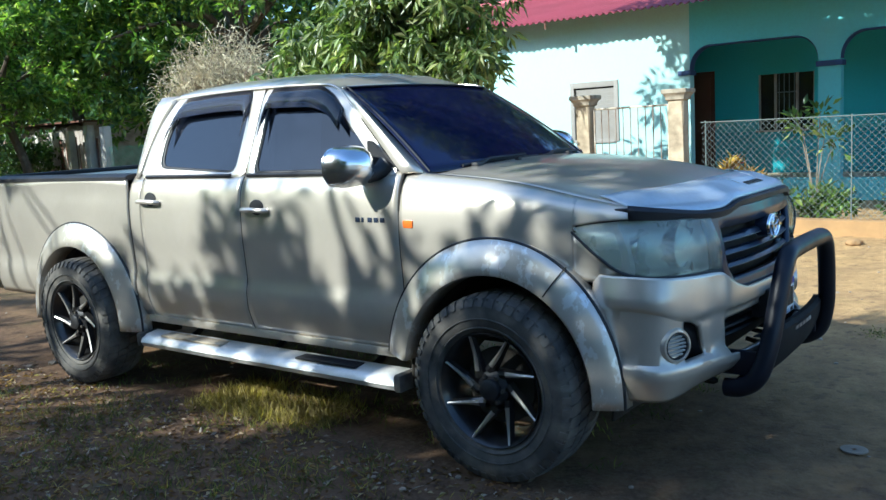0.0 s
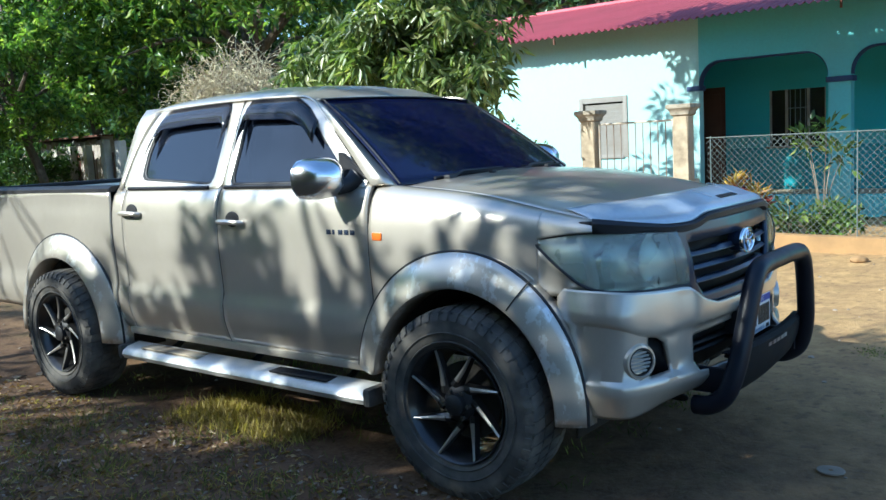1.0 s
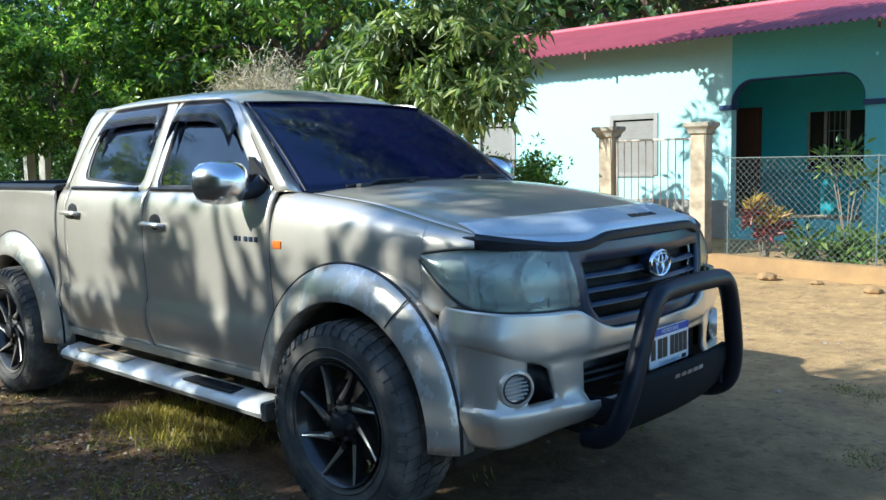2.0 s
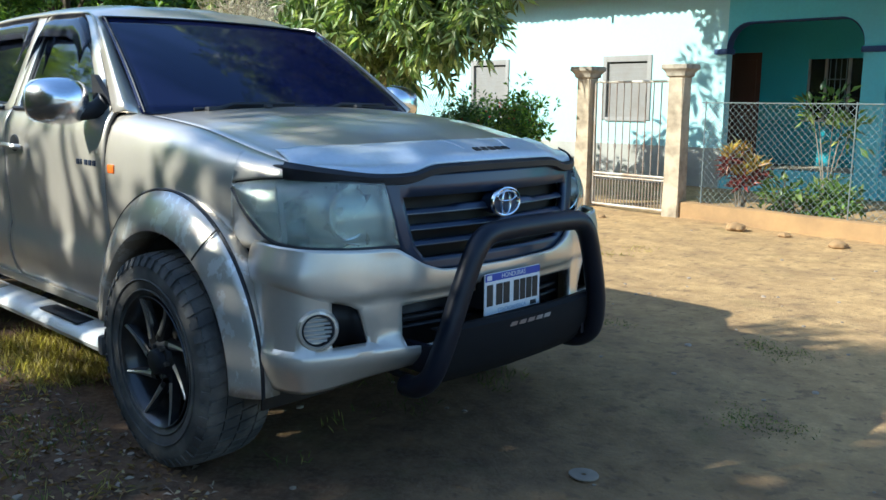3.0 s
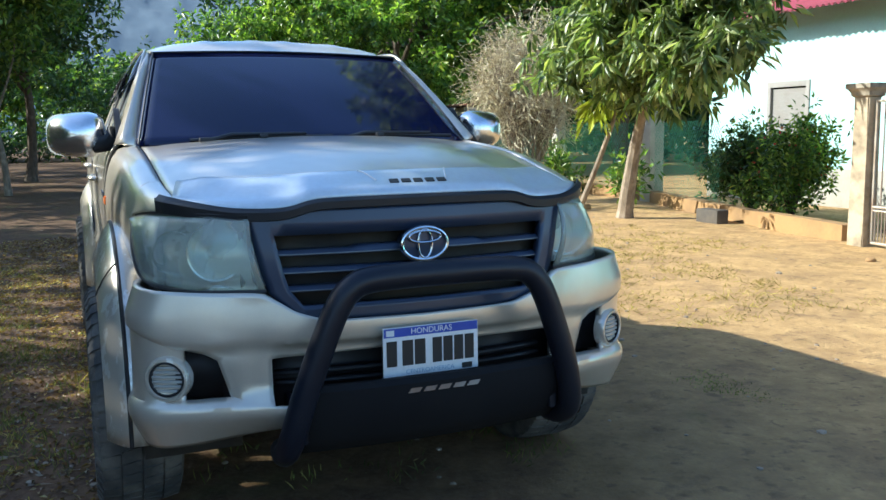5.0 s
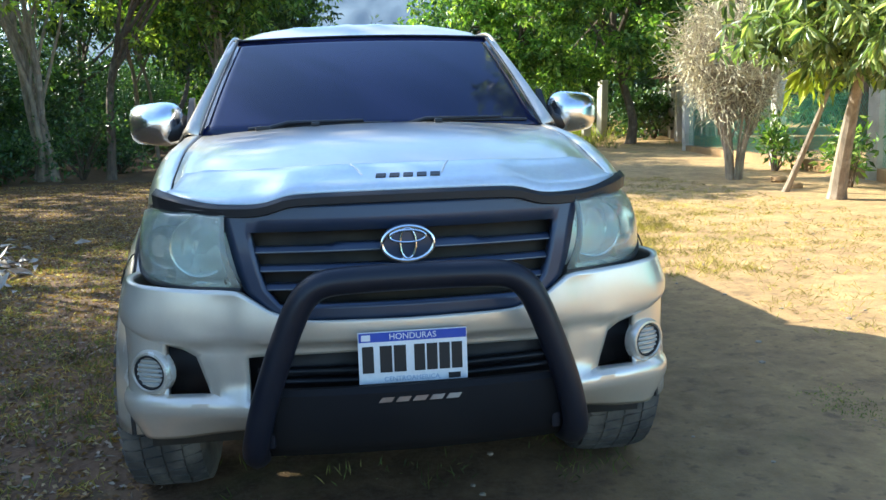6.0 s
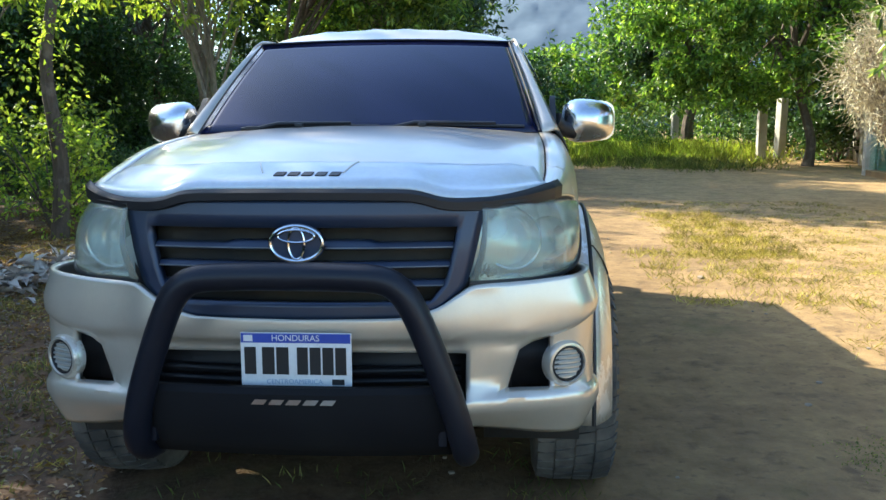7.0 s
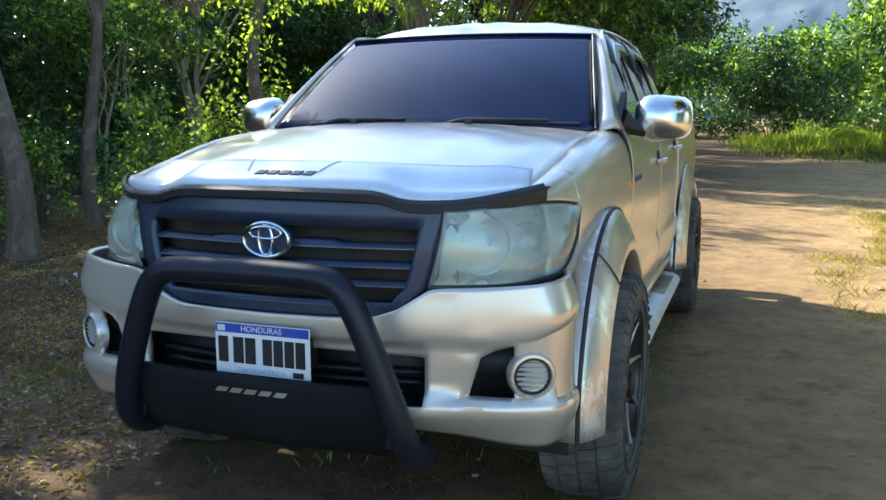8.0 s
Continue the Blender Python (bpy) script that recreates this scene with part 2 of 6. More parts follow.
# dark leaf; in woods and undergrowth its darkness also stands for shade
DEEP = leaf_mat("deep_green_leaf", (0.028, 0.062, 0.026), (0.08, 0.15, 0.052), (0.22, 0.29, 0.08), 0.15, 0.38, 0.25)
GRASS = leaf_mat("grass_blade", (0.075, 0.105, 0.024), (0.17, 0.19, 0.05), (0.42, 0.34, 0.13), 0.35, 0.6)
DRYGRASS = leaf_mat("dry_grass_blade", (0.20, 0.16, 0.05), (0.38, 0.30, 0.10), (0.58, 0.46, 0.19), 0.3, 0.7)
LITTER = leaf_mat("fallen_leaf", (0.10, 0.052, 0.025), (0.30, 0.175, 0.085), (0.50, 0.40, 0.27), 0.3, 0.75)
BARK = bark_mat("grey_brown_bark", (0.16, 0.12, 0.085))
PALE_BARK = bark_mat("pale_bark", (0.36, 0.29, 0.21))
STONE = surface("grey_stone", (0.33, 0.27, 0.20), 0.9, 0, (0.16, 0.13, 0.09), 0.5, 40, 6, 0.4)
DARK_STONE = surface("sooty_concrete", (0.09, 0.08, 0.07), 0.9, 0, (0.2, 0.17, 0.13), 0.4, 40, 6, 0.4)
# distance haze is put into the hill's blue-grey base colour
HILL = surface("hazy_hill_forest", (0.085, 0.125, 0.165), 1.0, 0, (0.115, 0.158, 0.198), 0.7, 0.35, 0.05, 0.0)


# ---- building blocks ----
def spl(*pts):
    """A smooth curve through (t, v) pairs."""
    pts = sorted(pts)
    t, v = np.array([p[0] for p in pts], float), np.array([p[1] for p in pts], float)
    d = np.diff(v) / np.diff(t)
    m = np.concatenate([[d[0]], np.where(d[:-1] * d[1:] > 0, 2 * d[:-1] * d[1:] / (d[:-1] + d[1:] + 1e-12), 0), [d[-1]]])

    def f(x):
        x = min(max(x, t[0]), t[-1])
        i = min(max(int(np.searchsorted(t, x)) - 1, 0), len(t) - 2)
        h = t[i + 1] - t[i]
        s = (x - t[i]) / h
        return float((2 * s**3 - 3 * s**2 + 1) * v[i] + (s**3 - 2 * s**2 + s) * h * m[i] + (3 * s**2 - 2 * s**3) * v[i + 1] + (s**3 - s**2) * h * m[i + 1])

    return f


def frange(a, b, n):
    return [a + (b - a) * i / (n - 1) for i in range(n)]


def finish(name, mesh, material, parent, label="", smooth=38):
    mesh.materials.append(material)
    if smooth:
        mesh.polygons.foreach_set("use_smooth", [True] * len(mesh.polygons))
        mesh.set_sharp_from_angle(angle=radians(smooth))
    ob = new(name, mesh)
    if parent:
        ob.parent = parent
    if label:
        tagged(ob, label)
    return ob


def part(name, bm, material, parent, label="", smooth=38):
    """Links a bmesh as one mesh object under a thing or a part."""
    bmesh.ops.recalc_face_normals(bm, faces=bm.faces)
    mesh = bpy.data.meshes.new(name)
    bm.to_mesh(mesh)
    bm.free()
    return finish(name, mesh, material, parent, label, smooth)


def raw(name, verts, faces, material, parent=None, label="", smooth=0):
    mesh = bpy.data.meshes.new(name)
    mesh.from_pydata(verts, [], faces)
    return finish(name, mesh, material, parent, label, smooth)


def thing(name, label, category, at=(0, 0, 0), group="", kind=""):
    ob = new(name)
    ob.location = at
    ob.empty_display_size = 0.1
    return tagged(ob, label, category, group, kind)


def add_grid(bm, rows, skip=None, close=False):
    vs = [[bm.verts.new(p) for p in r] for r in rows]
    n = len(rows[0])
    for i in range(len(rows) - 1):
        for j in range(n if close else n - 1):
            if skip and skip(i, j):
                continue
            q = [vs[i][j], vs[i][(j + 1) % n], vs[i + 1][(j + 1) % n], vs[i + 1][j]]
            try:
                bm.faces.new(q)
            except ValueError:
                pass
    return vs


def sheet(name, rows, material, parent, thick=0.0, label="", skip=None, close=False, smooth=38):
    bm = bmesh.new()
    add_grid(bm, rows, skip, close)
    bmesh.ops.remove_doubles(bm, verts=bm.verts, dist=1e-5)
    ob = part(name, bm, material, parent, label, smooth)
    if thick:
        md = ob.modifiers.new("thickness", "SOLIDIFY")
        md.thickness, md.offset = thick, -1.0
    return ob


def add_box(bm, lo, hi, bevel=0.0, m=None):
    d = [hi[i] - lo[i] for i in range(3)]
    c = [(hi[i] + lo[i]) / 2 for i in range(3)]
    made = bmesh.ops.create_cube(bm, size=1.0)["verts"]
    bmesh.ops.scale(bm, verts=made, vec=d)
    bmesh.ops.translate(bm, verts=made, vec=c)
    if m is not None:
        bmesh.ops.transform(bm, verts=made, matrix=m)
    if bevel:
        edges = list({e for v in made for e in v.link_edges})
        bmesh.ops.bevel(bm, geom=edges, offset=bevel, segments=2, affect="EDGES", profile=0.6)


def box(name, lo, hi, material, parent=None, bevel=0.0, label="", m=None):
    bm = bmesh.new()
    add_box(bm, lo, hi, bevel, m)
    return part(name, bm, material, parent, label)


def add_tube(bm, pts, radii, sides=10, caps=True):
    """A tube along pts; radii one number or one a point."""
    pts = [Vector(p) for p in pts]
    if not hasattr(radii, "__len__"):
        radii = [radii] * len(pts)
    rings, up = [], None
    for i, p in enumerate(pts):
        d = (pts[min(i + 1, len(pts) - 1)] - pts[max(i - 1, 0)]).normalized()
        if up is None:
            up = d.orthogonal().normalized()
        up = (up - d * up.dot(d)).normalized()
        w = d.cross(up)
        rings.append([p + (up * math.cos(a) + w * math.sin(a)) * radii[i] for a in (2 * math.pi * k / sides for k in range(sides))])
    vs = add_grid(bm, rings, close=True)
    if caps:
        bm.faces.new(vs[0][::-1])
        bm.faces.new(vs[-1])


def tube(name, pts, radii, material, parent=None, sides=10, label=""):
    bm = bmesh.new()
    add_tube(bm, pts, radii, sides)
    return part(name, bm, material, parent, label)


def smooth_path(pts, n=6):
    """Catmull-Rom through pts."""
    p = [Vector(q) for q in pts]
    p = [2 * p[0] - p[1]] + p + [2 * p[-1] - p[-2]]
    out = []
    for i in range(1, len(p) - 2):
        for k in range(n):
            s = k / n
            out.append(0.5 * (2 * p[i] + (p[i + 1] - p[i - 1]) * s + (2 * p[i - 1] - 5 * p[i] + 4 * p[i + 1] - p[i + 2]) * s**2 + (3 * p[i] - p[i - 1] - 3 * p[i + 1] + p[i + 2]) * s**3))
    return out + [p[-2]]


def lathe_rows(profile, sides, axis="y"):
    """Rings round the y axis from (radius, y) pairs."""
    return [[(r * math.cos(a), y, r * math.sin(a)) for a in (2 * math.pi * k / sides for k in range(sides))] for r, y in profile]


def extrude_outline(bm, outline, y0, y1):
    """A prism from an outline of (x, z) between two y."""
    a = [bm.verts.new((x, y0, z)) for x, z in outline]
    b = [bm.verts.new((x, y1, z)) for x, z in outline]
    n = len(outline)
    bm.faces.new(a)
    bm.faces.new(b[::-1])
    for i in range(n):
        bm.faces.new((a[i], b[i], b[(i + 1) % n], a[(i + 1) % n]))

# ---- ground: one sheet, finer near the truck ----
def ground_z(x, y):
    near = math.exp(-((x * x + y * y) / 900.0))
    z = 0.022 * noise.noise((x * 0.9, y * 0.9, 0)) + 0.012 * noise.noise((x * 3.1, y * 3.1, 5))
    z *= near
    wheel = min(math.hypot(x - cx, y - cy) for cx in (0, -3.09) for cy in (-0.8, 0.8))
    z *= min(1.0, max(0.0, (wheel - 0.25) / 0.5))
    if x < -14:
        z += 0.012 * (-14 - x) * min(1, max(0, (y - 2.0) / 3)) * (1 if x > -60 else 0.0) * max(0, 1 + (x + 14) / 46)
    return z


def axis_steps(lo, hi, fine_lo, fine_hi, step):
    a = list(np.arange(fine_lo, fine_hi + 1e-6, step))
    v, d = fine_hi, step
    while v < hi:
        d *= 1.25
        v += d
        a.append(min(v, hi))
    v, d = fine_lo, step
    while v > lo:
        d *= 1.25
        v -= d
        a.insert(0, max(v, lo))
    return a


gx, gy = axis_steps(-900, 900, -12, 4, 0.14), axis_steps(-900, 900, -7, 8, 0.14)
gv = [(x, y, ground_z(x, y)) for x in gx for y in gy]
gf = [(i * len(gy) + j, (i + 1) * len(gy) + j, (i + 1) * len(gy) + j + 1, i * len(gy) + j + 1) for i in range(len(gx) - 1) for j in range(len(gy) - 1)]
ground = raw("ground", gv, gf, EARTH, None, "bare sandy earth with dry leaves and thin grass", 60)
tagged(ground, category="ground", kind="structure")

# ---- house across the yard ----
house = thing("house", "single-storey turquoise house with red metal roof and arched porch", "house")
HY, HZ = 10.45, 3.12


def strip_wall(name, xs, low, high, y0, y1, mat, parent, label=""):
    bm = bmesh.new()
    rows = [[(x, y0, low(x)), (x, y0, high(x)), (x, y1, high(x)), (x, y1, low(x))] for x in xs]
    vs = add_grid(bm, rows, close=True)
    bm.faces.new(vs[0])
    bm.faces.new(vs[-1])
    return part(name, bm, mat, parent, label)


X0 = -10.4
for wx0, wx1, wz0, wz1 in ((X0, -8.85, 0.0, HZ), (-8.85, -7.95, 0.0, 1.05), (-8.85, -7.95, 2.05, HZ), (-7.95, -5.80, 0.0, HZ), (-5.80, -4.92, 0.0, 1.05), (-5.80, -4.92, 2.05, HZ)):
    box("wall", (wx0, HY, wz0), (wx1, HY + 0.18, wz1), PALE_WALL, house, 0, "pale mint plaster")
box("wall", (-4.92, HY, 0.0), (-3.60, HY + 0.18, HZ), PALE_WALL, house, 0, "pale mint plaster")
box("wall", (X0, HY + 0.18, 0.0), (X0 + 0.18, 16.0, HZ), PALE_WALL, house, 0, "pale mint plaster")


def arch_low(x0, x1, top, r):
    def f(x):
        d = min(x - x0, x1 - x)
        return top - (0 if d >= r else r * (1 - math.sqrt(max(0, 1 - (1 - d / r) ** 2))) * 1.1)
    return f


def arch_xs(x0, x1, r):
    e = [r * (1 - math.cos(a)) for a in frange(0, math.pi / 2, 11)]
    return [x0 + v for v in e] + [x1 - v for v in e[::-1]]


for ax0, ax1 in ((-3.60, -1.60), (-1.28, 0.74), (1.06, 3.06)):
    strip_wall("arch_wall", arch_xs(ax0, ax1, 0.34), arch_low(ax0, ax1, 2.50, 0.34), lambda x: HZ, HY, HY + 0.18, HOUSE_WALL, house, "turquoise plaster over a rounded arch, shade in its colour")
    lowf = arch_low(ax0, ax1, 2.50, 0.34)
    strip_wall("arch_trim", arch_xs(ax0, ax1, 0.34), lambda x: lowf(x) - 0.008, lambda x: lowf(x) + 0.014, HY - 0.010, HY + 0.19, BLUE_TRIM, house, "navy painted arch edge")
    box("porch_kerb", (ax0, HY + 0.02, 0.0), (ax1, HY + 0.16, 0.34), HOUSE_WALL, house)
for cx0, cx1 in ((-1.60, -1.28), (0.74, 1.06), (3.06, 3.40)):
    box("column", (cx0, HY, 0.0), (cx1, HY + 0.18, HZ), HOUSE_WALL, house, 0, "turquoise porch column, shade in its colour")
    box("column_capital", (cx0 - 0.03, HY - 0.03, 2.02), (cx1 + 0.03, HY + 0.21, 2.10), BLUE_TRIM, house, 0.01, "navy painted capital")
box("column_capital", (-3.80, HY - 0.03, 2.05), (-3.57, HY + 0.21, 2.13), BLUE_TRIM, house, 0.01, "navy painted capital")
box("wall", (3.40, HY, 0.0), (6.5, HY + 0.18, HZ), HOUSE_WALL, house, 0, "turquoise plaster, shade in its colour")
# porch: floor, back wall with openings, ends, soffit
box("porch_floor", (-5.0, HY + 0.18, 0.0), (3.4, 12.0, 0.32), CONCRETE, house)
for x0, x1, z0, z1 in ((-5.0, -4.60, 0.0, HZ), (-3.75, -2.98, 1.05, HZ), (-2.05, 6.5, 1.05, HZ), (-4.60, -3.75, 2.15, HZ), (-2.98, -2.05, 2.02, HZ)):
    box("porch_back_wall", (x0, 12.0, z0), (x1, 12.15, z1), PORCH_WALL, house, 0, "turquoise plaster, shade in its colour")
for x0, x1 in ((-3.75, 6.5),):
    box("dado", (x0, 11.99, 0.32), (x1, 12.15, 1.05), TEAL, house, 0, "deep teal painted dado")
box("porch_end_wall", (-5.15, HY + 0.18, 0.0), (-5.0, 12.1, HZ), PORCH_WALL, house, 0, "turquoise plaster, shade in its colour")
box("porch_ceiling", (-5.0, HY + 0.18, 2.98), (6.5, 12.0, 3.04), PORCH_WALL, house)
box("room_back", (X0, 15.8, 0.0), (6.5, 16.0, HZ), PALE_WALL, house)
box("wall", (6.4, HY + 0.18, 0.0), (6.5, 16.0, HZ), HOUSE_WALL, house)
pd = box("porch_door", (-4.60, 12.02, 0.32), (-3.75, 12.08, 2.15), BROWN_WOOD, house, 0.006, "dark brown wooden door")
for z0, z1 in ((0.45, 1.1), (1.2, 2.03)):
    for x0 in (-4.52, -4.12):
        box("door_panel", (x0, 12.005, z0), (x0 + 0.28, 12.03, z1), BROWN_WOOD, pd, 0.008)
pw = box("porch_window", (-2.98, 12.07, 0.95), (-2.05, 12.09, 2.02), PANE, house, 0, "dark porch window with metal bars")
for x0, x1 in ((-3.0, -2.955), (-2.72, -2.68), (-2.36, -2.32), (-2.075, -2.03)):
    box("window_stile", (x0, 12.03, 1.05), (x1, 12.08, 2.04), GREY_WOOD, pw, 0.003)
box("window_sill", (-3.02, 11.96, 1.03), (-2.01, 12.1, 1.06), GREY_WOOD, pw, 0.004)
for k in range(4):
    x = -2.64 + k * 0.085
    tube("bar", [(x, 12.045, 1.05), (x, 12.045, 2.02)], 0.008, WIRE, pw, 6)
for z in (1.35, 1.7):
    tube("bar", [(-2.68, 12.045, z), (-2.36, 12.045, z)], 0.008, WIRE, pw, 6)
# louvred windows in the pale wall
def louvre_window(x0, x1, z0, z1):
    lw = box("louvre_window", (x0, HY + 0.06, z0), (x1, HY + 0.09, z1), PANE, house, 0, "weathered louvred window with wooden frame")
    for lo, hi in (((x0 - 0.03, HY - 0.02, z0 - 0.03), (x0 + 0.05, HY + 0.1, z1 + 0.03)), ((x1 - 0.05, HY - 0.02, z0 - 0.03), (x1 + 0.03, HY + 0.1, z1 + 0.03)), ((x0 + 0.05, HY - 0.02, z1 - 0.07), (x1 - 0.05, HY + 0.1, z1 + 0.03)), ((x0 + 0.05, HY - 0.03, z0 - 0.05), (x1 - 0.05, HY + 0.1, z0 + 0.01))):
        box("frame_bar", lo, hi, SHUTTER, lw, 0.005)
    n = int((z1 - z0 - 0.1) / 0.069)
    w = (x1 - x0) / 2 - 0.055
    for k in range(n):
        m = Matrix.Translation(((x0 + x1) / 2, HY + 0.035, z0 + 0.04 + k * 0.069)) @ Matrix.Rotation(radians(-78), 4, "X")
        box("louvre", (-w, -0.035, -0.005), (w, 0.035, 0.005), SHUTTER, lw, 0, "", m)


louvre_window(-5.80, -4.92, 1.05, 2.05)
louvre_window(-8.85, -7.95, 1.05, 2.05)
box("plinth", (X0, HY - 0.02, 0.0), (-3.62, HY - 0.001, 0.62), PLINTH, house, 0.004, "bare grey cement plinth")
# corrugated roof
pitch = math.tan(radians(15))
box("wall_head", (X0, HY + 0.001, HZ), (-3.60, HY + 0.179, HZ + 0.155), PALE_WALL, house, 0, "pale mint plaster")
box("wall_head", (-3.60, HY + 0.001, HZ), (6.5, HY + 0.179, HZ + 0.155), HOUSE_WALL, house, 0, "turquoise plaster, shade in its colour")
bm = bmesh.new()
n = 860
rows = []
for i in range(n):
    x = X0 - 0.5 + i * (17.6 / (n - 1))
    w = 0.022 * math.sin(i * math.pi / 3)
    rows.append([(x, y, HZ + 0.02 + (y - 9.85) * pitch + w) for y in (9.88 + 0.012 * math.sin(i * 0.186), 10.9, 12.0, 13.4)])
add_grid(bm, rows)
roof = part("roof", bm, ROOF_RED, house, "faded red corrugated metal roof", 60)
bm = bmesh.new()
add_grid(bm, [[(x, y, HZ + 0.02 + (13.4 - 9.85) * pitch - (y - 13.4) * pitch) for y in (13.4, 17.0)] for x in (X0 - 0.5, X0 + 17.1)])
part("roof_back", bm, ROOF_RED, house, "faded red corrugated metal roof")
tube("ridge_cap", [(X0 - 0.5, 13.4, HZ + 0.03 + 3.55 * pitch), (X0 + 17.1, 13.4, HZ + 0.03 + 3.55 * pitch)], 0.07, ROOF_RED, house, 8)
for x in (-6.0, -1.3, 3.0):
    box("eave_bracket", (x, 9.90, HZ - 0.10), (x + 0.03, 9.93, HZ + 0.02), BROWN_WOOD, house)
rows = [[(X0, HY, HZ), (X0, 16.0, HZ)], [(X0, HY, HZ + 0.16), (X0, 13.4, HZ + 0.95)]]
sheet("gable", rows, PALE_WALL, house, 0.1)

# ---- front fence: low wall, gate pillars, gate, wire mesh ----
fence = thing("yard_fence", "low ochre wall carrying chain-link mesh on thin posts", "fence", kind="structure")
wall_y = spl((-2.2, 6.88), (0.0, 6.56), (5.0, 6.1))
bm = bmesh.new()
rows = []
for x in frange(-2.24, 5.0, 26):
    y = wall_y(x)
    h = 0.185 + 0.012 * noise.noise((x * 2, 1, 0))
    rows.append([(x, y - 0.08, -0.05), (x, y - 0.075 + 0.01 * noise.noise((x * 5, 0, 3)), h - 0.01), (x, y - 0.05, h), (x, y + 0.06, h), (x, y + 0.08, -0.05)])
add_grid(bm, rows, close=True)
part("low_wall", bm, TAN_WALL, fence, "ochre earth-stained low wall")
for k in range(5):
    x = -2.0 + k * 1.72
    tube("fence_post", [(x, wall_y(x), 0.1), (x, wall_y(x), 1.34)], 0.007, WIRE, fence, 8)
bm = bmesh.new()
ztop, zlow, dx = 1.32, 0.19, 0.075
span = 6.4
hgt = ztop - zlow


def mesh_pt(u, z, off):
    x = -2.06 + u
    return (x, wall_y(x) + off, z)


nd = int((span + hgt) / dx)
for k in range(nd):
    for sgn, off in ((1, 0.003), (-1, -0.003)):
        a0 = -hgt + k * dx
        pts = []
        for f in (0.0, 0.5, 1.0):
            u = a0 + hgt * f if sgn > 0 else a0 + hgt * (1 - f)
            pts.append((u, zlow + hgt * f))
        if pts[0][0] < 0 or pts[2][0] < 0 or max(pts[0][0], pts[2][0]) > span:
            # clip at the ends
            u0, u1 = pts[0][0], pts[2][0]
            fs = [f for f in frange(0, 1, 33) if 0 <= u0 + (u1 - u0) * f <= span]
            if len(fs) < 2:
                continue
            pts = [(u0 + (u1 - u0) * f, zlow + hgt * f) for f in (fs[0], fs[-1])]
        add_tube(bm, [mesh_pt(u, z, off) for u, z in pts], 0.0019, 4, False)
part("chain_link_mesh", bm, WIRE, fence, "galvanised diamond wire mesh", 0)
tube("top_wire", [mesh_pt(u, ztop, 0) for u in frange(0, span, 12)], 0.006, WIRE, fence, 6)


def pillar(x, y, w, h):
    p = thing("gate_pillar", "weathered cream concrete gate pillar with moulded cap", "pillar", (x, y, 0), "gate pillars")
    bm = bmesh.new()
    rows = []
    for r, z in [(w / 2 + 0.01, -0.05), (w / 2, 0.3), (w / 2 - 0.005, h * 0.6), (w / 2, h - 0.15)]:
        rows.append([(r, r, z), (-r, r, z), (-r, -r, z), (r, -r, z)])
    add_grid(bm, rows, close=True)
    bmesh.ops.bevel(bm, geom=[e for e in bm.edges if abs(e.verts[0].co.z - e.verts[1].co.z) > 0.05], offset=0.015, segments=2, affect="EDGES")
    part("shaft", bm, CONCRETE, p)
    bm = bmesh.new()
    rows = []
    for r, z in ((w / 2 - 0.01, h - 0.15), (w / 2 + 0.02, h - 0.13), (w / 2 + 0.022, h - 0.10), (w / 2 + 0.04, h - 0.07), (w / 2 + 0.062, h - 0.05), (w / 2 + 0.062, h - 0.01), (w / 2 + 0.05, h), (0.01, h + 0.004)):
        rows.append([(r, r, z), (-r, r, z), (-r, -r, z), (r, -r, z)])
    add_grid(bm, rows, close=True)
    part("cap", bm, CAP_STONE, p, "moulded cap with dark stains", 30)
    return p


pillar(-2.345, 6.86, 0.195, 1.75)
pillar(-3.685, 6.95, 0.195, 1.75)
gate = thing("yard_gate", "white painted steel bar gate with rust", "gate", (0, 0, 0))
GA, GB = Vector((-3.55, 6.94, 0)), Vector((-2.48, 6.87, 0))
for z, r in ((1.56, 0.014), (0.44, 0.014), (0.05, 0.016), (0.40, 0.010)):
    tube("rail", [GA + Vector((0, 0, z)), GB + Vector((0, 0, z))], r, GATE_PAINT, gate, 8)
for f in (0, 1):
    p = GA.lerp(GB, f)
    tube("stile", [p + Vector((0, 0, 0.05)), p + Vector((0, 0, 1.57))], 0.016, GATE_PAINT, gate, 8)
for k in range(1, 10):
    p = GA.lerp(GB, k / 10)
    tube("bar", [p + Vector((0, 0, 0.44)), p + Vector((0, 0, 1.56))], 0.008, GATE_BAR, gate, 6)
for k in range(1, 24):
    p = GA.lerp(GB, k / 24)
    tube("lower_bar", [p + Vector((0, 0, 0.05)), p + Vector((0, 0, 0.44))], 0.007, GATE_BAR, gate, 6)
for k in (3, 5, 7):
    p = GA.lerp(GB, k / 10)
    tube("spear", [p + Vector((0, 0, 0.72)), p + Vector((0, 0, 0.78)), p + Vector((0, 0, 0.86))], [0.004, 0.018, 0.003], GATE_BAR, gate, 6)

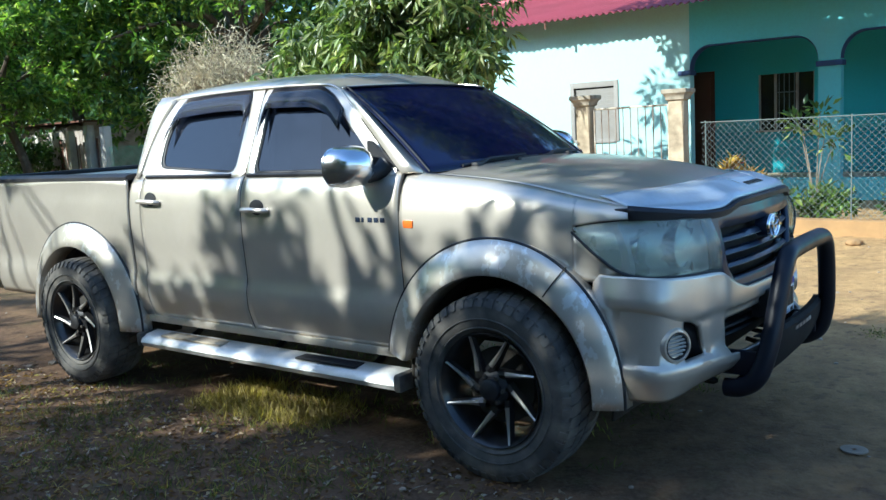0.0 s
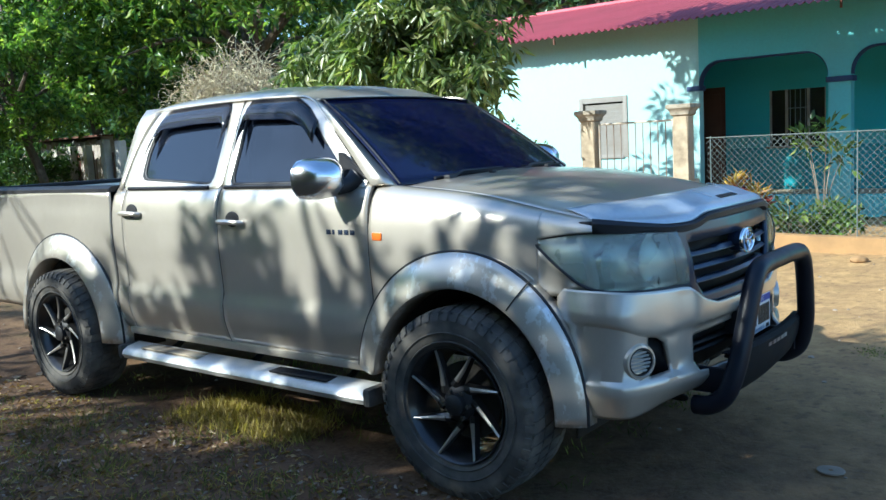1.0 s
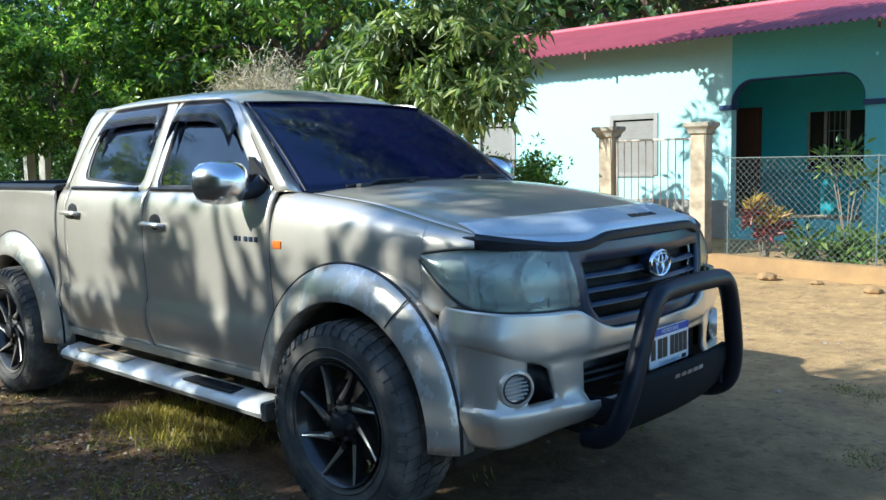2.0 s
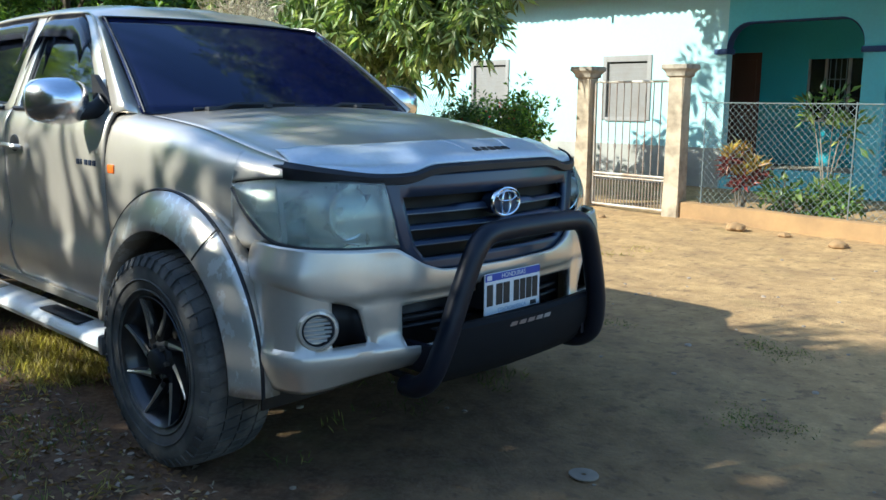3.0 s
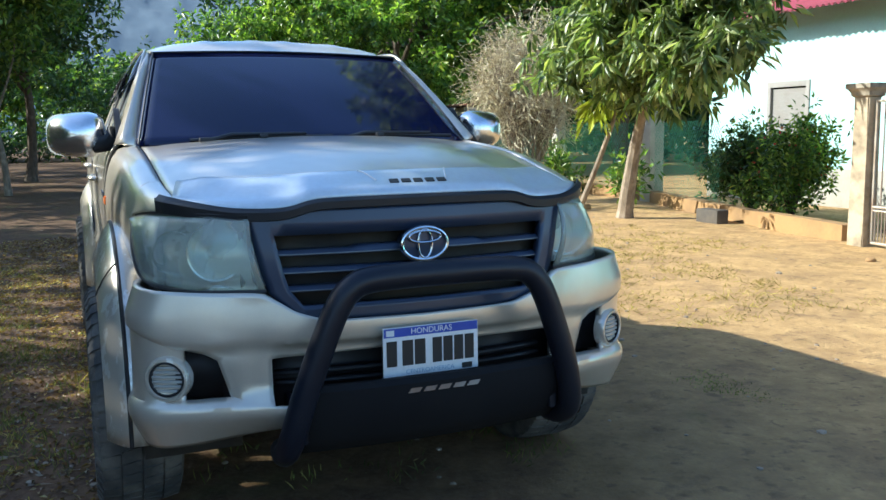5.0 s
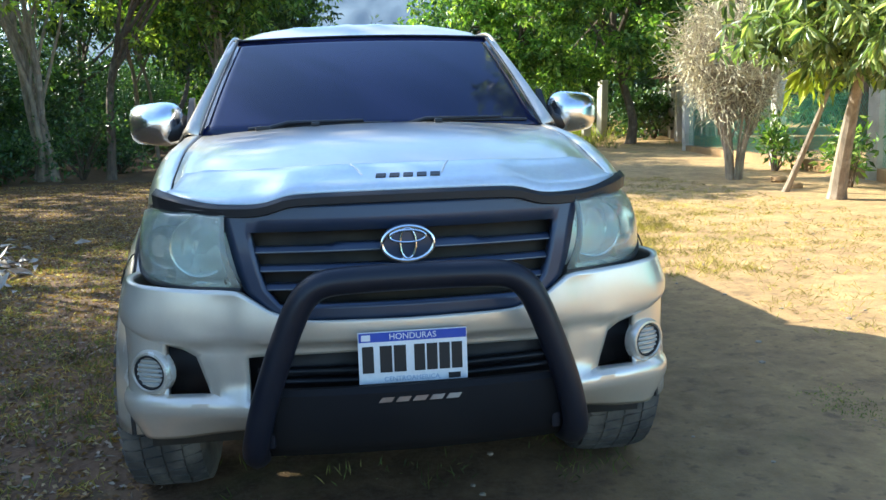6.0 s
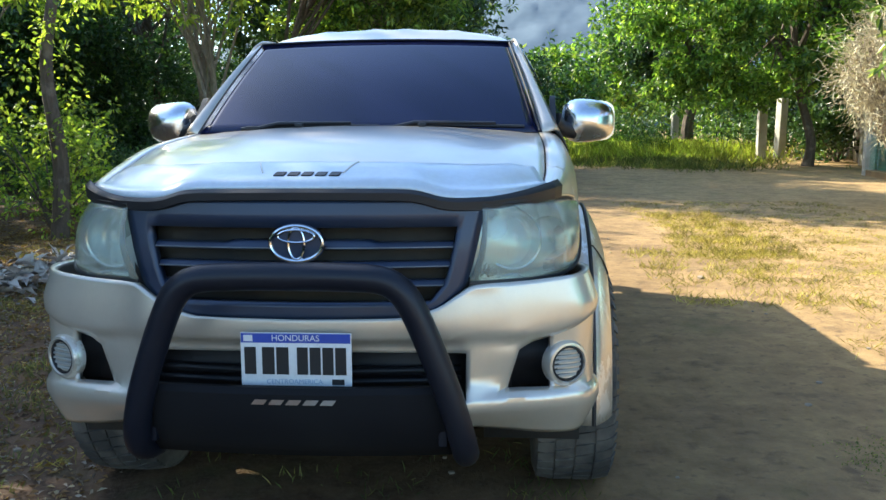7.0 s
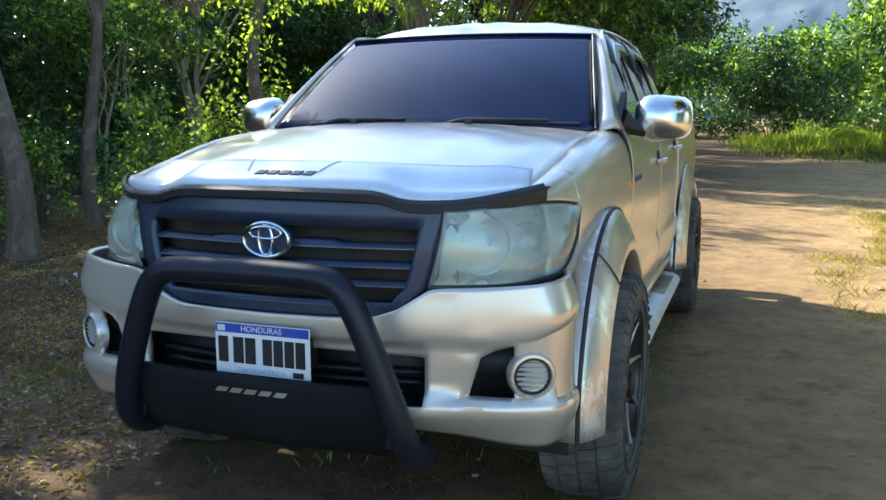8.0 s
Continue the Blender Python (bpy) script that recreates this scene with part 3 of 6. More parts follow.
# side wall and green mesh fence along the track
side = thing("track_fence", "limewashed concrete posts with green wire mesh on a low wall", "fence", kind="structure")
posts = [(-3.95, 7.06), (-6.9, 7.75), (-9.85, 8.72), (-13.6, 9.0), (-19.2, 9.5)]
for i in range(4):
    a, b = Vector((*posts[i], 0)), Vector((*posts[i + 1], 0))
    d = (b - a).normalized()
    nrm = Vector((-d.y, d.x, 0))
    bm = bmesh.new()
    rows = []
    for f in frange(0, 1, 9):
        p = a.lerp(b, f)
        h = 0.20 + 0.02 * noise.noise(p * 1.3)
        rows.append([p - nrm * 0.09 + Vector((0, 0, -0.05)), p - nrm * 0.085 + Vector((0, 0, h)), p + nrm * 0.085 + Vector((0, 0, h)), p + nrm * 0.09 + Vector((0, 0, -0.05))])
    vs = add_grid(bm, rows, close=True)
    bm.faces.new(vs[0])
    bm.faces.new(vs[-1])
    part("low_wall", bm, TAN_WALL, side, "ochre earth-stained low wall")
    if i:
        bm = bmesh.new()
        ln = (b - a).length
        st, h0, h1 = 0.085, 0.22, 1.42
        k = -(h1 - h0)
        while k < ln:
            for sgn in (1, -1):
                u0, u1 = (k, k + h1 - h0) if sgn > 0 else (k + h1 - h0, k)
                fs = [f for f in frange(0, 1, 17) if 0 <= u0 + (u1 - u0) * f <= ln]
                if len(fs) > 1:
                    add_tube(bm, [a + d * (u0 + (u1 - u0) * f) + Vector((0, 0, h0 + (h1 - h0) * f)) for f in (fs[0], fs[-1])], 0.0028, 3, False)
            k += st
        part("green_mesh", bm, GREEN_WIRE, side, "green coated wire mesh", 0)
for i, (x, y) in enumerate(posts[1:]):
    w, h = (0.15, 2.25) if i == 1 else (0.11, 1.95)
    if i == 0:
        continue
    bm = bmesh.new()
    add_box(bm, (x - w, y - w, -0.05), (x + w, y + w, h), 0.02)
    part("fence_post", bm, PALE_POST, side, "limewashed concrete post")

# plank fence with pale posts beside the far trees
planks = thing("plank_fence", "grey weathered plank fence with pale posts", "fence", kind="structure")
rng = random.Random(4)
pa, pb = Vector((-21.3, 10.6, 0.05)), Vector((-37.0, 15.5, 0.3))
ln = (pb - pa).length
ang = math.atan2(pb.y - pa.y, pb.x - pa.x)
u = 0.0
while u < ln:
    w = rng.uniform(0.12, 0.2)
    p = pa.lerp(pb, u / ln)
    m = Matrix.Translation(p) @ Matrix.Rotation(ang, 4, "Z") @ Matrix.Rotation(radians(rng.uniform(-2, 2)), 4, "Y")
    box("plank", (0, -0.015, 0), (w, 0.015, rng.uniform(1.35, 1.7)), GREY_WOOD if rng.random() < 0.7 else BROWN_WOOD, planks, 0, "", m)
    u += w + rng.uniform(0.005, 0.06)
for k in range(7):
    p = pa.lerp(pb, (k + 0.2) / 7)
    box("pale_post", (p.x - 0.11, p.y - 0.28, 0), (p.x + 0.11, p.y - 0.06, rng.uniform(1.7, 2.2)), PALE_POST, planks, 0.015)
gp = thing("gate_post", "pale concrete post beside the track", "post", (-27.0, 9.1, ground_z(-27.0, 9.1)), "posts by the track")
box("shaft", (-0.14, -0.14, -0.05), (0.14, 0.14, 2.0), PALE_POST, gp, 0.02)
copy_thing(gp, pose(-28.0, 10.0, ground_z(-28.0, 10.0) + 0.1, 0, 2, 20))
copy_thing(gp, pose(-38.0, 8.3, ground_z(-38.0, 8.3) + 0.1, 0, 1, 10))
shed = thing("plank_shed", "dark weathered plank shed under trees", "shed", (-29, 13.5, 0.1))
for k in range(22):
    box("plank", (-2.2 + k * 0.2, -0.02, 0), (-2.2 + k * 0.2 + 0.185, 0.02, 2.1 + rng.uniform(-0.05, 0.05)), GREY_WOOD, shed)
for x in (-2.2, 2.15):
    box("corner_post", (x, -0.06, 0), (x + 0.1, 0.06, 2.3), PALE_POST, shed)
box("side_wall", (-2.2, 0.03, 0), (-2.15, 2.5, 2.2), GREY_WOOD, shed)
box("side_wall", (2.15, 0.03, 0), (2.2, 2.5, 2.2), GREY_WOOD, shed)
box("back_wall", (-2.2, 2.5, 0), (2.2, 2.55, 2.2), GREY_WOOD, shed)
box("shed_roof", (-2.5, -0.4, 2.2), (2.5, 2.8, 2.26), BROWN_WOOD, shed)

# far hills
def ridge(name, x, y0, y1, h, seed, label):
    rows = []
    for j in range(40):
        f = j / 39
        rows.append([(x - 140 * f, y, h * f**0.75 * (0.55 + 0.45 * math.sin(math.pi * (y - y0) / (y1 - y0))) + 9 * f * noise.noise((y * 0.02, f * 2, seed)) + 3.5 * f * noise.noise((y * 0.09, f * 7, seed)) + 1.4 * f * noise.noise((y * 0.35, f * 23, seed)) - 1.0) for y in frange(y0, y1, 260)])
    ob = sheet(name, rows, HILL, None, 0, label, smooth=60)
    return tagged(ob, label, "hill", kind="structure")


ridge("backdrop", -330, -150, 330, 84, 3, "forested hill far beyond the trees, haze in its colour")

# ---- the pickup: x forward from the front axle, y to its left ----
truck = thing("pickup_truck", "dusty silver double-cab pickup with black bull bar, parked on bare earth", "pickup truck", (0, 0.012, 0))
AXLE_R, HUB_Z, WHEEL_Y = -3.09, 0.392, 0.80
body_w = spl((0.40, 0.775), (0.47, 0.80), (0.53, 0.822), (0.61, 0.841), (0.68, 0.842), (0.73, 0.827), (0.82, 0.830), (0.97, 0.838), (1.10, 0.835), (1.19, 0.822), (1.245, 0.80), (1.275, 0.775))
taper = spl((-4.2, 0.985), (-3.2, 1.0), (-0.5, 1.0), (-0.1, 0.99), (0.2, 0.968), (0.35, 0.942), (0.5, 0.90), (0.62, 0.85))
seam_y = spl((-0.5, 0.705), (-0.42, 0.70), (0.0, 0.703), (0.34, 0.695), (0.62, 0.672))
seam_z = spl((-0.5, 1.268), (-0.42, 1.262), (0.0, 1.222), (0.34, 1.155), (0.62, 1.10))


def arch_z(x, cx, r, low):
    """Lower edge of a panel over a wheel arch."""
    d = r * r - (x - cx) ** 2
    return max(low, HUB_Z + math.sqrt(d)) if d > 0 else low


def side_panel(name, xs, section, low, s, n=16, mat=PAINT, label="", parent=None):
    """A panel lofted over x: section(x) gives (y, z) from bottom to top, cut off below low(x)."""
    rows = []
    for x in xs:
        pl = section(x)
        zs = [p[1] for p in pl]
        zb = low(x)
        k = [p for p in pl if p[1] > zb + 1e-4]
        yb = float(np.interp(zb, zs[: int(np.argmax(zs)) + 1], [p[0] for p in pl][: int(np.argmax(zs)) + 1]))
        k = [(yb, zb)] + k
        a = np.array(k)
        ln = np.concatenate([[0], np.cumsum(np.hypot(*np.diff(a, axis=0).T))])
        u = np.linspace(0, ln[-1], n)
        rows.append([(x, s * float(np.interp(q, ln, a[:, 0])), float(np.interp(q, ln, a[:, 1]))) for q in u])
    return sheet(name, rows, mat, parent or truck, 0.012, label)


def door_section(x):
    return [(body_w(z) * taper(x), z) for z in frange(0.42, 1.275, 26)]


def bed_section(x):
    return [((body_w(min(z, 1.17)) + 0.004) * taper(x), z) for z in frange(0.40, 1.262, 24)]


def fender_section(x):
    t, ys, zs = taper(x), seam_y(x), seam_z(x)
    base = [(body_w(z) * t, z) for z in frange(0.40, 0.98, 16)]
    y0 = body_w(0.98) * t
    turn = []
    for k in range(1, 13):
        a = k / 12 * math.pi / 2
        e = 0.62
        turn.append((ys + (y0 - ys) * max(0.0, math.cos(a)) ** e, 0.98 + (zs - 0.98) * math.sin(a) ** 0.9))
    return base + turn


def green_y(z):
    """Half width of the glass house at height z."""
    return 0.785 - (z - 1.265) * 0.42 - max(0, z - 1.6) ** 2 * 1.2


def ring_panel(name, outer, inner, s, mat, parent, label="", inset=0.0):
    """A frame between two outlines in the plane of the side windows."""
    bm = bmesh.new()
    rows = []
    for k in range(4):
        f = k / 3
        rows.append([(o[0] + (i[0] - o[0]) * f, s * (green_y(o[1] + (i[1] - o[1]) * f) - inset + 0.004 * math.sin(f * math.pi)), o[1] + (i[1] - o[1]) * f) for o, i in zip(outer, inner)])
    rows.append([(i[0], s * (green_y(i[1]) - 0.016), i[1]) for i in inner])
    add_grid(bm, rows, close=True)
    return part(name, bm, mat, parent, label)


def outline(corners, n=40, r=0.05):
    """A closed outline with rounded corners, n points evenly spaced from the first corner."""
    pts = []
    m = len(corners)
    for i in range(m):
        a, b, c = Vector(corners[i - 1]), Vector(corners[i]), Vector(corners[(i + 1) % m])
        ra = min(r, (a - b).length / 2.2, (c - b).length / 2.2)
        p, q = b + (a - b).normalized() * ra, b + (c - b).normalized() * ra
        for k in range(6):
            s = k / 5
            pts.append((1 - s) ** 2 * p + 2 * s * (1 - s) * b + s * s * q)
    pts.append(pts[0])
    d = np.concatenate([[0], np.cumsum([(pts[i + 1] - pts[i]).length for i in range(len(pts) - 1)])])
    u = np.linspace(0, d[-1], n, endpoint=False)
    xs, zs = [p.x for p in pts], [p.y for p in pts]
    return [(float(np.interp(q, d, xs)), float(np.interp(q, d, zs))) for q in u]


def pane_grid(name, poly, s, mat, parent, inset, label=""):
    """A pane filling an outline of the side windows, slightly bowed."""
    cx, cz = sum(p[0] for p in poly) / len(poly), sum(p[1] for p in poly) / len(poly)
    rows = []
    for f in (1.0, 0.66, 0.33, 0.02):
        rows.append([(cx + (x - cx) * f, s * (green_y(cz + (z - cz) * f) - inset), cz + (z - cz) * f) for x, z in poly])
    bm = bmesh.new()
    vs = add_grid(bm, rows, close=True)
    bm.faces.new(vs[-1])
    return part(name, bm, mat, parent, label)


FRONT_WIN_O = outline([(-0.505, 1.262), (-0.985, 1.655), (-1.12, 1.70), (-1.535, 1.715), (-1.538, 1.262)], 60, 0.03)
FRONT_WIN_I = outline([(-0.63, 1.282), (-1.02, 1.615), (-1.13, 1.666), (-1.485, 1.680), (-1.485, 1.278)], 60, 0.03)
REAR_WIN_O = outline([(-1.545, 1.262), (-1.542, 1.715), (-1.9, 1.715), (-2.27, 1.70), (-2.40, 1.50), (-2.44, 1.262)], 60, 0.03)
REAR_WIN_I = outline([(-1.625, 1.282), (-1.622, 1.680), (-1.9, 1.680), (-2.21, 1.665), (-2.29, 1.50), (-2.285, 1.315)], 60, 0.05)
GAP_X = (-1.54, -0.4935, -2.4025, -2.512)

LAMP_TOP = smooth_path([(0.322, 0.778, 1.050), (0.44, 0.748, 1.068), (0.56, 0.700, 1.076), (0.69, 0.612, 1.074), (0.765, 0.502, 1.070)], 6)
LAMP_LOW = smooth_path([(0.330, 0.786, 1.032), (0.44, 0.796, 0.945), (0.555, 0.772, 0.872), (0.70, 0.672, 0.858), (0.800, 0.466, 0.857)], 6)


def wing_low(x):
    if x < 0.334:
        return arch_z(x, 0.0, 0.50, 0.47 if x < 0 else 0.84)
    return float(np.interp(x, [q.x for q in LAMP_TOP], [q.z for q in LAMP_TOP])) + 0.003


for s in (-1, 1):
    # front wing with the wheel arch cut out, running forward over the headlamp
    wing = side_panel("front_wing", frange(-0.49, 0.333, 45) + frange(0.335, 0.548, 14), fender_section, wing_low, s, 22)
    bm = bmesh.new()
    add_box(bm, (-0.468, s * 0.832 - 0.010, 1.033), (-0.412, s * 0.832 + 0.010, 1.068), 0.008)
    part("side_indicator", bm, ORANGE, wing, "small orange indicator lens")

    for which, x0, x1, wo, wi in (("front_door", -1.535, -0.497, FRONT_WIN_O, FRONT_WIN_I), ("rear_door", -2.40, -1.545, REAR_WIN_O, REAR_WIN_I)):
        low = (lambda x: 0.47) if which == "front_door" else (lambda x: arch_z(x, AXLE_R, 0.60, 0.47))
        door = side_panel(which, frange(x0, x1, 30), door_section, low, s, 26)
        ring_panel("window_frame", wo, wi, s, PAINT, door)
        pane_grid("window", wi, s, SIDE_GLASS, door, 0.014, "very dark tinted glass")
        ring_panel("window_seal", wi, [(x + (0.012 if x < (x0 + x1) / 2 else -0.012), z + (0.012 if z < 1.45 else -0.012)) for x, z in wi], s, BLACK_PLASTIC, door, "black rubber seal", 0.010)
        # handle, with a raised black disc that paints the shade of its recess
        hx = x0 + (0.115 if which == "front_door" else 0.09)
        hz = 1.100 if which == "front_door" else 1.135
        hw = body_w(hz)
        tube("handle", smooth_path([(hx - 0.095, s * (hw + 0.004), hz), (hx - 0.07, s * (hw + 0.03), hz + 0.002), (hx, s * (hw + 0.036), hz + 0.003), (hx + 0.07, s * (hw + 0.03), hz), (hx + 0.095, s * (hw + 0.004), hz - 0.003)]), [0.009] + [0.0125] * 23 + [0.009], PAINT, door, 8)
        shade_disc = lathe_rows([(0.001, 0.0035), (0.040, 0.0035), (0.050, 0.002), (0.054, -0.003)], 20)
        bm = bmesh.new()
        add_grid(bm, [[(hx + 0.005 + p[0], s * (hw + p[1]), hz + 0.012 + p[2] * 0.75) for p in r] for r in shade_disc], close=True)
        part("handle_shade", bm, BLACK_PLASTIC, door, "black disc standing in for the shaded recess behind the handle")
        # belt moulding
        bm = bmesh.new()
        add_tube(bm, [(x, s * (green_y(1.268) + 0.003), 1.270) for x in frange(x0 + 0.02, x1 - 0.10, 8)], 0.011, 6)
        part("belt_moulding", bm, BLACK_PLASTIC, door, "black belt moulding")
        # smoked wind visor over the window
        top = [p for p in wi if p[1] > 1.52]
        top.sort(key=lambda p: p[0])
        rows = []
        for f, out in ((0.0, 0.004), (0.4, 0.022), (1.0, 0.03)):
            rows.append([(x + 0.02 * f * (0 if x < -1.1 else 1), s * (green_y(z + 0.03 - 0.105 * f) + out), z + 0.03 - 0.105 * f) for x, z in top])
        sheet("wind_visor", rows, VISOR, door, 0.003, "smoked plastic wind visor")
    # flat badge bars on the front door
    fd = [o for o in truck.children if o.name.startswith("front_door")][-1]
    for k in range(5):
        bm = bmesh.new()
        x = -0.745 + k * 0.037
        add_box(bm, (x, s * 0.8365 - 0.004, 1.054), (x + (0.012 if k == 1 else 0.025), s * 0.8365 + 0.004, 1.076), 0.002)
        part("badge_bar", bm, DARK_PAINT, fd, "dark badge bar")

    for gx0 in GAP_X:
        zl = arch_z(gx0, AXLE_R, 0.60, 0.48) if gx0 < -2 else 0.48
        tube("panel_gap", [(gx0, s * (body_w(min(z, 1.26)) - 0.007), z) for z in frange(zl, 1.262, 22)], 0.0065, CHASSIS, truck, 6, "dark gap between body panels")
    # rear corner of the cab
    side_panel("cab_corner", frange(-2.505, -2.405, 8), door_section, lambda x: arch_z(x, AXLE_R, 0.60, 0.47), s)
    pillar = []
    for z in frange(1.262, 1.715, 10):
        f = (z - 1.262) / 0.453
        fr, bk = -2.445 + 0.165 * f**1.6, -2.510 + 0.004 * f + 0.040 * f**7
        y = green_y(z)
        pillar.append([(fr, s * (y + 0.001), z), ((fr + bk) / 2, s * (y + 0.004), z), (bk, s * (y - 0.012), z), (bk - 0.02, s * (y - 0.06), z)])
    sheet("rear_pillar", pillar, PAINT, truck, 0.012)
    # windscreen pillar
    pil = []
    for k in range(12):
        f = k / 11
        base = Vector((-0.415, 0.712, 1.262)).lerp(Vector((-0.985, 0.585, 1.678)), f)
        outb = Vector((-0.50, green_y(1.268) + 0.004, 1.268)).lerp(Vector((-1.02, green_y(1.69) + 0.01, 1.69)), f)
        mid = base.lerp(outb, 0.5) + Vector((0.015, 0.016, 0.012)) * (1 - 0.85 * f**3)
        sink = Vector((0, 0, -0.014 * max(0, (f - 0.7) / 0.3) ** 2))
        base, mid, outb = base + sink, mid + sink, outb + sink
        pil.append([(base.x, s * base.y, base.z), (mid.x, s * mid.y, mid.z), (outb.x, s * outb.y, outb.z)])
    sheet("windscreen_pillar", pil, PAINT, truck, 0.012)
    # roof rail gutter
    tube("roof_gutter", smooth_path([(-0.81, s * 0.676, 1.515), (-0.916, s * 0.640, 1.604), (-1.02, s * 0.611, 1.676), (-1.15, s * 0.598, 1.698), (-1.5, s * 0.598, 1.708), (-1.9, s * 0.598, 1.708), (-2.25, s * 0.592, 1.694), (-2.40, s * 0.575, 1.65)]), 0.006, PAINT, truck, 8)
    # sill below the doors
    box("sill", (-2.46, s * 0.79 - 0.025, 0.435), (-0.5, s * 0.79 + 0.025, 0.475), PAINT, truck, 0.01)

    # running board with treads and brackets
    yi, yo = 0.735, 0.885
    prof = [(yi, 0.325), (yi, 0.36), (yi + 0.03, 0.378), (yo - 0.04, 0.365), (yo - 0.01, 0.348), (yo, 0.325), (yo - 0.015, 0.30), (yi + 0.03, 0.295)]
    bm = bmesh.new()
    rows = [[(x, s * y, z) for y, z in prof] for x in frange(-2.46, -0.52, 12)]
    vs = add_grid(bm, rows, close=True)
    board = part("running_board", bm, ALLOY, truck, "dusty aluminium running board")
    for x0, x1 in ((-2.30, -1.78), (-1.20, -0.80)):
        bm = bmesh.new()
        add_box(bm, (x0, s * 0.812 - 0.045, 0.366), (x1, s * 0.812 + 0.045, 0.376), 0.003)
        part("tread_pad", bm, BLACK_PLASTIC if x0 > -1.5 else CONCRETE, board, "black rubber tread pad" if x0 > -1.5 else "dust-covered grey tread pad")
    for x0, x1 in ((-2.50, -2.455), (-0.545, -0.50)):
        bm = bmesh.new()
        add_box(bm, (x0, s * 0.810 - 0.078, 0.294), (x1, s * 0.810 + 0.078, 0.379), 0.02)
        part("end_cap", bm, RUBBER, board, "dusty black plastic end cap")
    for x in (-2.2, -1.5, -0.8):
        bm = bmesh.new()
        add_tube(bm, [(x, s * 0.50, 0.48), (x, s * 0.68, 0.36), (x, s * 0.80, 0.322)], 0.018, 8)
        part("bracket", bm, BLACK_PLASTIC, board)

    # load bed side
    side_panel("bed_side", frange(-4.16, -2.52, 70), bed_section, lambda x: arch_z(x, AXLE_R, 0.50, 0.50), s, 20)
    bm = bmesh.new()
    rows = [[(x, s * (y), z) for y, z in ((0.70, 1.255), (0.70, 1.285), (0.735, 1.292), (0.81, 1.288), (0.832, 1.275), (0.832, 1.255))] for x in frange(-4.16, -2.52, 4)]
    vs = add_grid(bm, rows, close=True)
    bm.faces.new(vs[0])
    bm.faces.new(vs[-1])
    part("bed_rail_cap", bm, BLACK_PLASTIC, truck, "black plastic rail cap")
    box("bed_inner_wall", (-4.14, s * 0.70 - 0.012, 0.80), (-2.54, s * 0.70 + 0.012, 1.256), BLACK_PLASTIC, truck, 0.0, "dark bed liner")
    box("tail_lamp", (-4.185, s * 0.765 - 0.055, 0.86), (-4.10, s * 0.765 + 0.058, 1.20), RED_LENS, truck, 0.02, "red tail lamp")

    # wheel arch flares
    for cx in (0.0, AXLE_R):
        rows = []
        bw = lambda a, r: 0.835 * (1.0 if cx == 0.0 else taper(cx + r * math.cos(a)))
        for k in range(49):
            a = radians(-2 + (175 if cx == 0.0 else 184) * k / 48)
            c, sn = math.cos(a), math.sin(a)
            row = []
            for r, off in ((0.604, -0.06), (0.603, 0.004), (0.598, 0.013), (0.572, 0.030), (0.535, 0.049), (0.495, 0.064), (0.474, 0.070), (0.462, 0.066), (0.457, 0.052), (0.457, -0.06)):
                r -= (0.035 * max(0, c) ** 2 * (r - 0.457) / 0.147) if cx == 0.0 else 0.0
                row.append((cx + r * c * 0.985, s * (bw(a, r) + off), HUB_Z + r * sn + (0.008 if sn > 0 else 0.0)))
            rows.append(row)
        fl = sheet("wheel_arch_flare", rows, PAINT_FLARE, truck, 0.004, "silver flare with paint chips along its lip")
        tube("gasket", [Vector(q[1]) for q in rows], 0.007, BLACK_PLASTIC, fl, 6, "black rubber gasket")
        # inner liner
        rows = [[(cx + 0.50 * math.cos(a), s * y, HUB_Z + 0.50 * math.sin(a)) for y in (0.80, 0.50)] for a in (radians(q) for q in frange(-10, 190, 25))]
        sheet("wheel_well", rows, CHASSIS, truck, 0.01, "dark dirty wheel well")
        if cx == 0.0:
            # seam between flare and bumper end
            tube("flare_seam", [(cx + r * math.cos(radians(56)) * 0.985, s * (bw(radians(56), r) + o + 0.001), HUB_Z + r * math.sin(radians(56)) + 0.01) for r, o in ((0.603, 0.004), (0.598, 0.013), (0.572, 0.030), (0.535, 0.049), (0.495, 0.064), (0.474, 0.070))], 0.003, CHASSIS, fl, 6)

# roof: starts at the screen's upper edge and crowns towards the middle
roof_c = spl((-0.95, 1.70), (-1.0, 1.716), (-1.10, 1.742), (-1.3, 1.768), (-1.6, 1.784), (-2.0, 1.783), (-2.25, 1.776), (-2.36, 1.764), (-2.44, 1.738), (-2.48, 1.710), (-2.51, 1.655))
rows = []
for x in [-0.95, -0.965, -0.985, -1.01, -1.04] + frange(-1.08, -2.36, 30) + [-2.40, -2.43, -2.455, -2.475, -2.492, -2.505]:
    w = min(1.0, max(0.0, (-0.95 - x) / 0.22))
    w = w * w * (3 - 2 * w)
    hw = 0.592 + 0.005 * w - 0.05 * max(0, (-2.36 - x) / 0.15) ** 2
    row = []
    for u in frange(-1, 1, 41):
        x2 = x - 0.037 * u * u * (1 - w) if x > -1.3 else x
        front = 1.676 + 0.012 * (1 - u * u)
        crown = roof_c(x) - 0.038 * abs(u) ** 2.0 - 0.034 * abs(u) ** 7
        z = front * (1 - w) + crown * w
        if -2.2 < x < -1.15 and 0.15 < (abs(u) * 2.5) % 1 < 0.4 and abs(u) < 0.9:
            z += 0.004
        row.append((x2, u * hw, z))
    rows.append(row)
sheet("roof", rows, PAINT, truck, 0.010)
